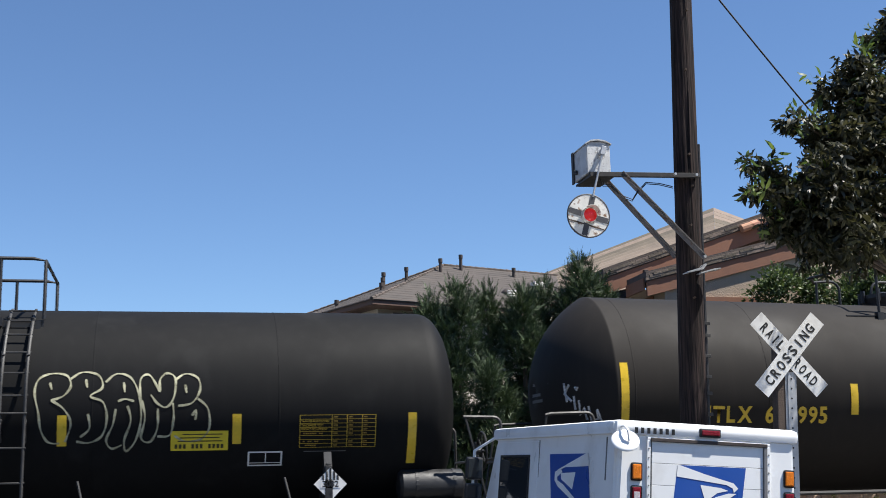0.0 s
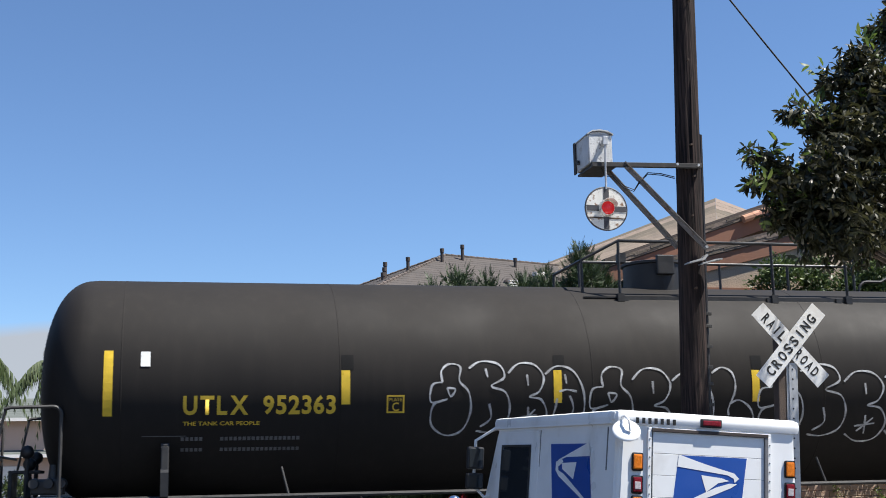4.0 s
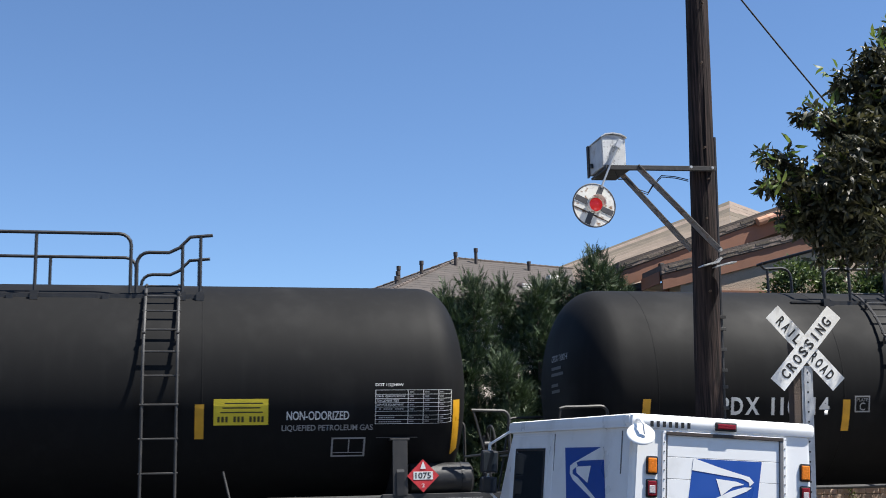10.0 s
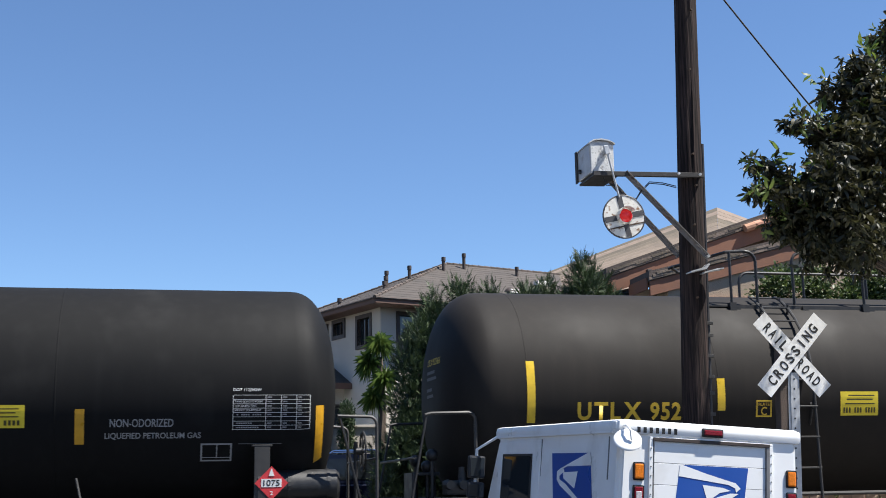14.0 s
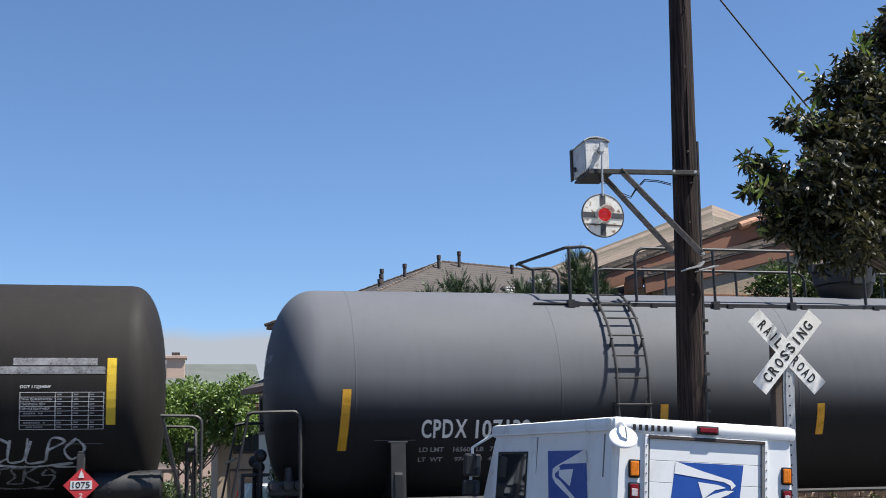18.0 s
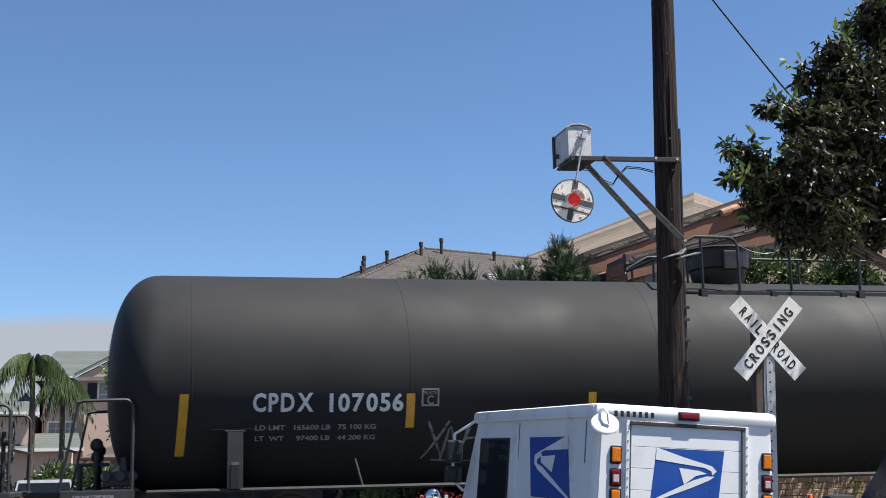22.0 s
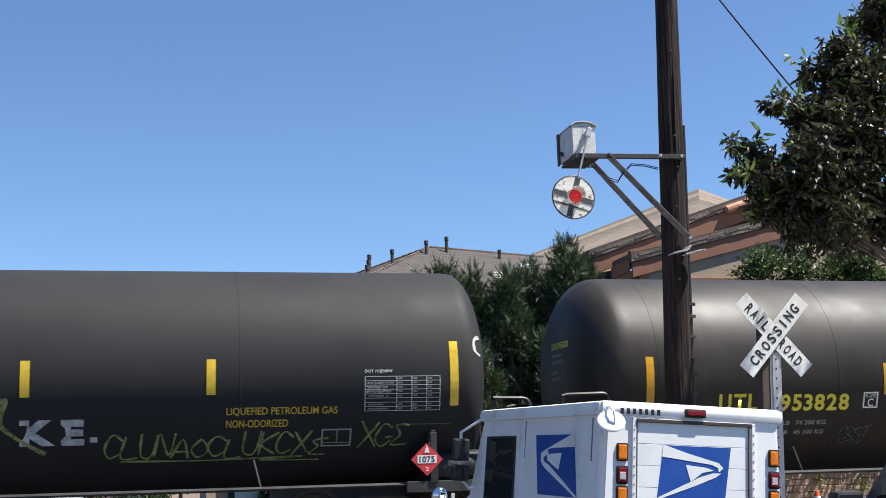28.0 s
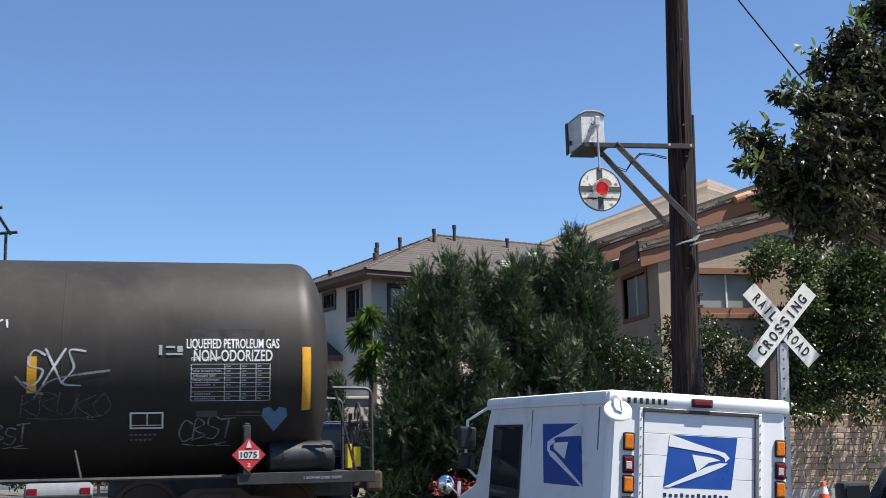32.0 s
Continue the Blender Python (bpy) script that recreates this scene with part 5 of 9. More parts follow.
    part("lower_wing", boxes((-6.0, 2.2, -3.0, -0.75, -0.85, 2.75), (-6.0, -0.25, -2.8, 6.0, 2.75, 5.0)), "stucco_pink", th)
    slope_part("wing_roof", shingle_slope((-6.6, -3.7, 2.75), (2.9, -3.7, 2.75), (2.5, -0.8, 3.8), (-6.2, -0.8, 3.8), 9, 0.012), "shingle_grey", th)
    part("wing_board", boxes((-6.7, 3.0, -3.8, -3.7, 2.6, 2.8)), "trim_white", th)
    slope_part("wing_upper_roof", shingle_slope((-6.6, -3.4, 5.0), (0.2, -3.4, 5.0), (-1.0, 2.0, 6.6), (-6.0, 2.0, 6.6), 12, 0.012), "shingle_grey", th)
    part("wing_upper_board", boxes((-6.7, 0.3, -3.5, -3.4, 4.85, 5.05)), "trim_white", th)
    part("garage_door", boxes((-4.8, -1.6, -3.06, -3.0, -0.6, 2.1), bevel=0.02), "trim_white", th)


def build_neighbour_house():
    th = thing("neighbour_house", "tan stucco house with a low brown hip roof", "house", (1.75, 43.0, -0.2))
    ops = [(0.6, 1.7, 2.6, 3.7), (3.0, 4.4, 2.6, 3.7)]
    part("front_wall", wall_mesh(6.0, -0.2, 4.2, ops), "stucco_tan", th)
    for o in ops:
        window_unit(th, pose(0, 0, 0), *o, fw=0.08)
    bm = boxes((0, 0.2, 0.2, 6, -0.2, 4.2), (5.8, 6, 0.2, 6, -0.2, 4.2), (0.2, 5.8, 5.8, 6, -0.2, 4.2))
    part("side_wall", bm, "stucco_tan", th)
    part("garage_door", boxes((0.4, 2.8, -0.04, -0.004, -0.2, 2.0), bevel=0.01), "trim_dark", th)
    z, A, B, C, D_ = 4.2, (-0.5, -0.5, 4.2), (6.5, -0.5, 4.2), (6.5, 6.5, 4.2), (-0.5, 6.5, 4.2)
    r0, r1 = (2.2, 3.0, 5.35), (3.8, 3.0, 5.35)
    for a, b, c, d in ((A, B, r1, r0), (C, D_, r0, r1), (D_, A, r0, r0), (B, C, r1, r1)):
        slope_part("roof_slope", shingle_slope(a, b, c, d, 14), "shingle_brown", th, "weathered brown shingle slope")
    part("eave_board", boxes((-0.5, 6.5, -0.5, 6.5, z - 0.14, z - 0.02)), "fascia_brown", th)
    vent_pipe(th, 1.2, 1.5, 4.9, 0.25, 0.07)


def build_gatehouse():
    th = thing("gate_kiosk", "small pale gate kiosk under a dark hipped canopy", "kiosk", (-1.2, 57.5, 0.3))
    part("kiosk_wall", boxes((-0.35, 1.15, -0.6, 0.8, -0.65, 1.7), bevel=0.02), "stucco_white", th)
    slope_part("canopy", shingle_slope((-1.6, -1.6, 1.75), (1.8, -1.6, 1.75), (0.1, 0.1, 2.45), (0.1, 0.1, 2.45), 7), "shingle_dark", th)
    slope_part("canopy", shingle_slope((-1.6, 1.8, 1.75), (-1.6, -1.6, 1.75), (0.1, 0.1, 2.45), (0.1, 0.1, 2.45), 7), "shingle_dark", th)
    slope_part("canopy", shingle_slope((1.8, -1.6, 1.75), (1.8, 1.8, 1.75), (0.1, 0.1, 2.45), (0.1, 0.1, 2.45), 7), "shingle_dark", th)
    part("canopy_board", boxes((-1.62, 1.82, -1.62, 1.82, 1.66, 1.76)), "trim_dark", th)
    part("kiosk_window", boxes((0.1, 0.6, -0.62, -0.601, 0.8, 1.4)), "window", th)
    for x in (-1.45, 1.6):
        part("canopy_post", boxes((x, x + 0.12, -1.5, -1.38, -0.65, 1.68)), "trim_dark", th)


build_white_house()
build_garden_wall()
build_tan_house()
build_pink_house()
build_neighbour_house()
build_gatehouse()


# ---- the block wall ----
def build_block_wall():
    x0, x1, y, z0, n = 8.6, 15.8, 22.05, 0.38, 12
    th = thing("block_wall", "tan slump-block garden wall with hedge above", "wall", (x0, y, 0.1), kind="structure")
    part("mortar_core", boxes((0, x1 - x0, 0.015, 0.17, -0.3, z0 + n * 0.118 - 0.105)), "mortar", th)
    rng = random.Random(5)
    meshes = []
    for k in range(5):
        bm = bmesh.new()
        box(bm, 0, 0.288, 0, 0.185, 0, 0.109, bevel=0.012)
        for v in bm.verts:
            v.co += Vector((rng.uniform(-0.004, 0.004), rng.uniform(-0.007, 0.004), rng.uniform(-0.006, 0.006)))
        me = bpy.data.meshes.new("block")
        bm.to_mesh(me)
        bm.free()
        meshes.append(me)
    for r in range(n):
        u = -0.15 if r % 2 else 0.0
        while u < x1 - x0 - 0.2:
            b = part_mesh("block", meshes[rng.randrange(5)], "block", th)
            b.location = (u, 0, z0 - 0.1 + r * 0.118)
            u += 0.299
    part("footing", boxes((0, x1 - x0, 0.0, 0.19, -0.25, z0 - 0.105)), "concrete", th)


build_block_wall()


# ---- trees, hedges and plants ----
def build_glossy_tree():
    """The broad-leaved tree that hangs in from the side."""
    th = thing("broadleaf_tree", "broad-leaved tree with long drooping glossy dark leaves", "tree", (9.6, 12.6, -0.3))
    o = Vector((9.6, 12.6, -0.3))
    bm = bmesh.new()
    limb(bm, [(0, 0, 0), (0.05, 0, 1.5), (-0.1, 0.05, 3.0), (-0.15, 0, 4.6), (0.1, 0, 6.2)], 0.2, 0.07)
    part("trunk", bm, "bark", th, smooth=True)
    tips = [(6.89, 12.2, 5.09), (7.28, 12.4, 5.0), (6.42, 12.3, 4.61), (6.68, 12.4, 4.5), (6.36, 12.2, 4.27), (6.64, 12.3, 4.2), (6.6, 12.4, 3.92), (6.85, 12.3, 3.94), (7.4, 12.4, 5.55), (7.73, 12.3, 5.88), (8.22, 12.5, 6.26), (8.4, 12.4, 6.5), (8.75, 12.5, 6.75)]
    inner = [(7.44, 12.2, 4.85), (7.05, 12.0, 4.36), (7.8, 12.4, 4.35), (7.05, 12.2, 3.8), (7.3, 12.1, 3.72), (7.96, 12.5, 3.86), (8.04, 12.2, 5.18), (8.58, 12.5, 5.72), (8.49, 12.3, 4.62), (8.35, 12.4, 3.97), (9.31, 12.5, 5.4), (9.28, 12.6, 4.38), (9.06, 12.5, 6.75), (10.1, 12.8, 6.27), (10.3, 12.4, 5.0), (7.35, 12.3, 4.1), (7.75, 12.2, 4.9), (7.4, 12.5, 4.45), (9.7, 12.9, 3.9), (8.0, 12.4, 5.65), (8.62, 12.5, 6.3), (7.72, 12.4, 5.3), (7.15, 12.3, 4.1), (6.95, 12.2, 4.1)]
    bm = bmesh.new()
    for i, p in enumerate(tips + inner[:10]):
        v = Vector(p) - o
        s = Vector((-0.1, 0, max(2.6, v.z - 1.2)))
        m = s.lerp(v, 0.55) + Vector((0, 0, 0.12))
        limb(bm, [s, m, v], 0.04, 0.008, 6)
    part("limb", bm, "bark", th)
    clumps = [(Vector(p) - o, (0.24, 0.26, 0.13), 26) for p in tips]
    clumps += [(Vector(p) - o, (0.46, 0.55, 0.4), 190) for p in inner]
    foliage("crown", clumps, 0.115, "leaf_glossy", th, 3, droop=0.65, wide=0.3, shell=0.25, rosette=8)
    clumps = [(Vector(p) - o + Vector((-0.03, -0.1, 0.03)), (0.26, 0.2, 0.15), 4) for p in tips + inner]
    foliage("young_leaves", clumps, 0.13, "leaf_bright", th, 4, droop=0.1, wide=0.3, shell=0.6, rosette=6)


def build_juniper(x, y, z0, h, w, seed):
    th = thing("juniper", "dense dark green juniper with feathery upright sprays", "tree", (x, y, z0), "junipers by the houses")
    rng = random.Random(seed)
    bm = bmesh.new()
    limb(bm, [(0, 0, 0), (0.03, 0, h * 0.5), (0, 0, h * 0.92)], 0.11, 0.015)
    part("trunk", bm, "bark", th)
    clumps = []
    n = int(26 * h / 4.5)
    for i in range(n):
        s = (i + rng.random()) / n
        zz = h * (0.06 + 0.9 * s)
        rr = w * (1 - s) ** 0.55 * (0.55 + 0.5 * rng.random())
        a = rng.uniform(0, math.tau)
        clumps.append(((rr * math.cos(a), rr * math.sin(a) * 0.7, zz), (0.26 + 0.22 * w * (1 - s), 0.28, 0.4), int(215 - 90 * s)))
    clumps.append(((0, 0, h * 0.93), (0.12, 0.12, h * 0.08), 60))
    sprays("crown", clumps, 0.175, "leaf_juniper", th, seed)


def build_shrub(name, label, at, clumps, leaf, material, seed, category="shrub", trunk=True, droop=0.0, wide=0.45, group=""):
    th = thing(name, label, category, at, group)
    if trunk:
        bm = bmesh.new()
        top = max(c[0][2] for c in clumps)
        limb(bm, [(0, 0, 0), (0.05, 0, top * 0.5), (0, 0, top * 0.9)], 0.07, 0.02)
        for c, r, n in clumps[:8]:
            limb(bm, [(0, 0, top * 0.35), Vector(c) * 0.6 + Vector((0, 0, top * 0.1)), c], 0.03, 0.008, 5)
        part("trunk", bm, "bark", th)
    foliage("crown", clumps, leaf, material, th, seed, droop=droop, wide=wide, shell=0.35)


def build_palm(x, y, h, seed, spread=2.1):
    th = thing("palm_tree", "feathery palm with drooping fronds on a slim trunk", "palm", (x, y, -0.2), "palms along the far street")
    h += 0.5
    rng = random.Random(seed)
    bm = bmesh.new()
    limb(bm, [(0, 0, 0), (0.06, 0, h * 0.5), (0, 0, h)], 0.17, 0.11, 10)
    part("trunk", bm, "bark", th, smooth=True)
    for k in range(30):
        a = k * math.tau / 30 + rng.uniform(-0.2, 0.2)
        el = rng.uniform(0.1, 1.4)
        L = spread * rng.uniform(0.85, 1.15)
        bm = bmesh.new()
        pts = []
        n = 12
        for i in range(n + 1):
            s = i / n
            r = L * s * math.cos(el * (1 - 0.3 * s))
            z = h + L * math.sin(el) * s - 1.35 * L * s * s
            pts.append(Vector((r * math.cos(a), r * math.sin(a), z)))
        for i in range(1, n + 1):
            p = pts[i]
            d = (p - pts[i - 1]).normalized()
            side = d.cross(Vector((0, 0, 1))).normalized()
            for sg in (-1, 1):
                for q in (0, 0.33, 0.66):
                    b0 = p - d * q * (L / n)
                    ll = 0.55 * math.sin(math.pi * (0.15 + 0.8 * i / n)) + 0.1
                    tip = b0 + side * sg * ll * 0.3 + d * ll * 0.25 - Vector((0, 0, ll * (0.9 + 0.25 * rng.random())))
                    bm.faces.new([bm.verts.new(b0 - d * 0.05), bm.verts.new(b0 + d * 0.05), bm.verts.new(tip)])
        part("frond", bm, "leaf_palm", th)


def build_yucca(x, y, z0, h):
    th = thing("yucca", "spiky yucca with long pale green blades", "plant", (x, y, z0))
    rng = random.Random(8)
    bm = bmesh.new()
    limb(bm, [(0, 0, 0), (0.1, 0, h * 0.55), (0.05, 0, h * 0.8)], 0.1, 0.07)
    part("trunk", bm, "bark", th)
    for c in ((0.06, 0, h * 0.87), (-0.16, 0.1, h * 0.78), (0.16, -0.1, h * 0.7), (-0.05, 0.05, h * 0.62)):
        bm = bmesh.new()
        for k in range(170):
            a, el = rng.uniform(0, math.tau), rng.uniform(-1.2, 1.45)
            L = rng.uniform(0.26, 0.44)
            d = Vector((math.cos(a) * math.cos(el), math.sin(a) * math.cos(el), math.sin(el)))
            s = d.cross(Vector((0, 0, 1)))
            s = s.normalized() * 0.011 if s.length > 1e-3 else Vector((0.012, 0, 0))
            b = Vector(c)
            bm.faces.new([bm.verts.new(b - s), bm.verts.new(b + s), bm.verts.new(b + d * L * 0.6 + s * 0.9), bm.verts.new(b + d * L - Vector((0, 0, 0.12))), bm.verts.new(b + d * L * 0.6 - s * 0.9)])
        part("blade_tuft", bm, "leaf_sunny", th)


build_glossy_tree()
for k, (x, y, h, w) in enumerate(((4.65, 23.3, 4.0, 0.75), (5.05, 23.6, 4.55, 0.8), (5.5, 23.2, 4.8, 0.8), (6.2, 23.6, 4.7, 0.75), (6.8, 23.2, 4.75, 0.8), (7.35, 23.6, 4.9, 0.75), (8.0, 23.2, 5.4, 0.8), (8.5, 23.4, 4.9, 0.75), (4.45, 23.0, 2.3, 0.65), (6.0, 22.7, 3.2, 0.9), (7.4, 22.6, 3.4, 0.95))):
    build_juniper(x, y, 0.25, h, w, 20 + k)
rng0 = random.Random(2)
build_shrub("hedge", "dense glossy dark green hedge above the block wall", (8.6, 22.85, 0.25), [((0.2 + i * 0.33 + rng0.uniform(-0.1, 0.1), rng0.uniform(-0.2, 0.25), 1.2 + rng0.uniform(0, 1.9) + (0.25 if i < 7 else 0.0)), (0.42, 0.36, 0.42), 300) for i in range(24) for _ in range(3)], 0.09, "leaf_hedge", 51, "hedge")
build_shrub("laurel_tree", "bright green small-leaved bushy tree before the tan house", (13.2, 23.2, 0.25), [((rng0.uniform(-1.15, 1.7), rng0.uniform(-0.5, 0.4), 3.4 + rng0.uniform(-1.3, 1.75)), (0.42, 0.42, 0.34), 520) for _ in range(54)], 0.1, "leaf_laurel", 52, "tree")
build_shrub("street_tree", "young round-headed bright green street tree", (0.86, 41.5, -0.2), [((rng0.uniform(-1.9, 1.9), rng0.uniform(-1.2, 1.0), 3.65 + rng0.uniform(-1.3, 1.1)), (0.55, 0.55, 0.42), 260) for _ in range(46)], 0.155, "leaf_sunny", 53, "tree", group="street trees")
build_shrub("street_tree", "young round-headed green street tree", (0.6, 60.5, -0.2), [((rng0.uniform(-1.3, 1.3), rng0.uniform(-0.9, 0.9), 3.8 + rng0.uniform(-1.1, 1.9)), (0.7, 0.6, 0.6), 150) for _ in range(20)], 0.24, "leaf_hedge", 54, "tree", group="street trees")
build_shrub("hanging_branches", "drooping glossy sprays over the top of the block wall", (8.6, 22.0, 0.25), [((0.4 + i * 0.3 + rng0.uniform(-0.1, 0.1), rng0.uniform(-0.3, -0.05), 1.55 + rng0.uniform(-0.12, 0.3)), (0.2, 0.16, 0.22), 70) for i in range(22)], 0.12, "leaf_hedge", 57, "shrub", trunk=False, droop=0.7, wide=0.35)
build_yucca(4.2, 25.4, 0.3, 4.35)
build_palm(-5.05, 58.0, 5.9, 1, 2.9)
build_palm(-7.6, 52.0, 6.0, 2, 2.5)
build_palm(-4.0, 62.0, 5.4, 3, 1.9)
build_palm(-9.2, 60.0, 6.0, 4)
for k, (x, y, h) in enumerate(((2.4, 26.6, 2.42), (3.13, 26.55, 2.52), (3.7, 26.45, 2.56))):
    build_shrub("column_cypress", "slim upright dark cypress beside the porch", (x, y, 0.3), [((0, 0, h * (0.1 + 0.85 * i / 9)), (0.25 * (1.1 - 0.05 * i), 0.24, h * 0.1), 900) for i in range(10)], 0.07, "leaf_juniper", 60 + k, "tree", droop=-0.8, wide=0.25, group="column cypresses")
build_shrub("flower_bed", "low red-flowering plants at the foot of the junipers", (5.6, 22.4, 0.2), [((rng0.uniform(-0.9, 0.9), rng0.uniform(-0.2, 0.2), 0.25 + rng0.uniform(0, 0.25)), (0.2, 0.2, 0.14), 60) for _ in range(14)], 0.07, "flower_red", 70, "flowers", trunk=False)
build_shrub("low_shrubs", "low green shrubs along the far street", (-2.0, 68.0, -0.2), [((rng0.uniform(-9, 7), rng0.uniform(-2, 2), 0.6 + rng0.uniform(0, 1.2)), (0.8, 0.7, 0.5), 160) for _ in range(46)], 0.22, "leaf_hedge", 71, "shrubs", trunk=False)
build_shrub("sago_plants", "spreading palm-like garden plants by the kiosk", (-2.2, 54.0, -0.2), [((rng0.uniform(-3.0, 2.6), rng0.uniform(-1, 1), 0.8 + rng0.uniform(0, 0.6)), (0.6, 0.5, 0.55), 120) for _ in range(14)], 0.5, "leaf_palm", 72, "plants", trunk=False, wide=0.14)
build_shrub("wall_vine", "thin creeper on the block wall", (12.6, 22.0, 0.3), [((rng0.uniform(-0.15, 0.15) + 0.9 * (i % 2), -0.03, 0.1 + 0.1 * i), (0.1, 0.03, 0.1), 16) for i in range(10)], 0.07, "leaf_bright", 73, "creeper", trunk=False)


# ---- vehicles ----
def build_car(name, label, at, turn, paint, outline, cabin, width, category="car", axle=(0.85, -0.9), wheel=0.34):
    """outline and cabin: side views as (y, z) lists, front towards +y."""
    th = thing(name, label, category, at, turn=turn)
    w = width / 2
    bm = bmesh.new()
    prism(bm, outline, -w, w, "YZ")
    bmesh.ops.bevel(bm, geom=[e for e in bm.edges if abs(e.verts[0].co.x - e.verts[1].co.x) < 1e-5], offset=0.06, segments=3, affect="EDGES")
    part("body", bm, paint, th, smooth=True)
    bm = bmesh.new()
    prism(bm, cabin, -w + 0.1, w - 0.1, "YZ")
    zt = max(z for _, z in cabin)
    zb = min(z for _, z in cabin)
    for v in bm.verts:
        v.co.x *= 1 - 0.13 * (v.co.z - zb) / (zt - zb)
    bmesh.ops.bevel(bm, geom=[e for e in bm.edges if abs(e.verts[0].co.x - e.verts[1].co.x) < 1e-5], offset=0.05, segments=3, affect="EDGES")
    part("cabin", bm, paint, th, smooth=True)
    cy = sum(y for y, _ in cabin) / len(cabin)
    cz = (zt + zb) / 2
    for s in (-1, 1):
        bm = bmesh.new()
        pts = [(cy + (y - cy) * 0.86, cz + (z - cz) * 0.72) for y, z in cabin]
        vs = []
        for y, z in pts:
            x = s * ((w - 0.1) * (1 - 0.13 * (z - zb) / (zt - zb)) + 0.012)
            vs.append(bm.verts.new((x, y, z)))
        bm.faces.new(vs if s > 0 else vs[::-1])
        bmesh.ops.solidify(bm, geom=bm.faces[:], thickness=0.008)
        g = part("side_window", bm, "window", th)
        part("door_pillar", boxes((s * (w - 0.16) - 0.06, s * (w - 0.16) + 0.06, cy - 0.03, cy + 0.03, zb, zt - 0.05)), "plastic_dark", g)
        bm = boxes((s * (w + 0.09) - 0.12, s * (w + 0.09) + 0.12, cabin[-1][0] - 0.32, cabin[-1][0] - 0.16, zb + 0.02, zb + 0.24), bevel=0.05)
        mr = part("door_mirror", bm, "rubber", th)
        part("mirror_glass", boxes((s * (w + 0.09) - 0.095, s * (w + 0.09) + 0.095, cabin[-1][0] - 0.326, cabin[-1][0] - 0.318, zb + 0.05, zb + 0.21), bevel=0.003), "window", mr)
        for y in axle:
            bm = bmesh.new()
            revolve(bm, [(-0.1, wheel * 0.62), (-0.1, wheel * 0.9), (-0.07, wheel), (0.07, wheel), (0.1, wheel * 0.9), (0.1, wheel * 0.62)], 24, "X")
            bmesh.ops.translate(bm, verts=bm.verts, vec=(s * (w - 0.09), y, wheel))
            t = part("tyre", bm, "rubber", th, smooth=True)
            bm = bmesh.new()
            revolve(bm, [(-0.09, 0.04), (-0.085, wheel * 0.62), (0.085, wheel * 0.62), (0.09, 0.04)], 20, "X")
            bmesh.ops.translate(bm, verts=bm.verts, vec=(s * (w - 0.09), y, wheel))
            part("rim", bm, "chrome", t)
    # front and back glass
    top = sorted(cabin, key=lambda p: -p[1])[:2]
    low = sorted(cabin, key=lambda p: p[1])[:2]
    for a, b in ((max(top), max(low)), (min(top), min(low))):
        bm = bmesh.new()
        d = 0.014 if a == max(top) else -0.014
        vs = []
        for (y, z), k in ((a, 0.85), (b, 0.97)):
            yy, zz = y, z + (-0.07 if z == a[1] else 0.06)
            yy = a[0] + (b[0] - a[0]) * ((a[1] - zz) / (a[1] - b[1])) + d
            xw = (w - 0.16) * (1 - 0.13 * (zz - zb) / (zt - zb))
            vs.append([bm.verts.new((-xw, yy, zz + 0.006)), bm.verts.new((xw, yy, zz + 0.006))])
        bm.faces.new((vs[0][0], vs[0][1], vs[1][1], vs[1][0]))
        bmesh.ops.solidify(bm, geom=bm.faces[:], thickness=0.006)
        part("screen", bm, "window", th)
    y0, y1 = min(y for y, _ in outline), max(y for y, _ in outline)
    zl = 0.62 * max(z for _, z in outline)
    for s in (-1, 1):
        part("tail_lamp", boxes((s * (w - 0.2) - 0.13, s * (w - 0.2) + 0.13, y0 - 0.02, y0 + 0.06, zl, zl + 0.2), bevel=0.02), "lens_red", th)
        part("headlamp", boxes((s * (w - 0.25) - 0.16, s * (w - 0.25) + 0.16, y1 - 0.06, y1 + 0.015, zl - 0.06, zl + 0.1), bevel=0.02), "lens_clear", th)
    part("bumper", boxes((-w + 0.02, w - 0.02, y0 - 0.06, y0 + 0.1, 0.32, 0.55), bevel=0.04), "plastic_dark", th)
    return th


SUV = ([(-2.3, 0.35), (2.25, 0.32), (2.35, 0.6), (2.25, 0.92), (1.1, 1.05), (-2.3, 1.08), (-2.38, 0.7)], [(-2.15, 1.06), (-1.95, 1.72), (0.45, 1.74), (1.15, 1.05)])
VAN = ([(-2.4, 0.32), (2.3, 0.3), (2.42, 0.6), (2.3, 0.86), (1.5, 0.98), (-2.42, 1.0), (-2.46, 0.7)], [(-2.36, 0.98), (-2.12, 1.55), (0.4, 1.58), (1.5, 0.96)])
build_car("parked_hatchback", "silver hatchback parked along the far street", (-2.75, 36.5, -0.18), 4, "car_silver", [(-2.0, 0.3), (2.0, 0.28), (2.1, 0.5), (1.95, 0.72), (0.95, 0.82), (-2.0, 0.85), (-2.08, 0.6)], [(-1.95, 0.83), (-1.7, 1.3), (0.3, 1.32), (1.0, 0.82)], 1.75, axle=(1.3, -1.3), wheel=0.3)
van = build_car("minivan", "dark blue minivan with silver roof rails before the white house", (5.0, 25.6, 0.24), -88, "car_navy", *VAN, 1.9, category="minivan", axle=(1.5, -1.5), wheel=0.33)
for x in (-0.62, 0.62):
    bm = bmesh.new()
    pipe(bm, [(x, -1.9, 1.57), (x, -1.8, 1.63), (x, 0.2, 1.65), (x, 0.3, 1.59)], 0.022, 6)
    part("roof_rail", bm, "chrome", van, smooth=True)
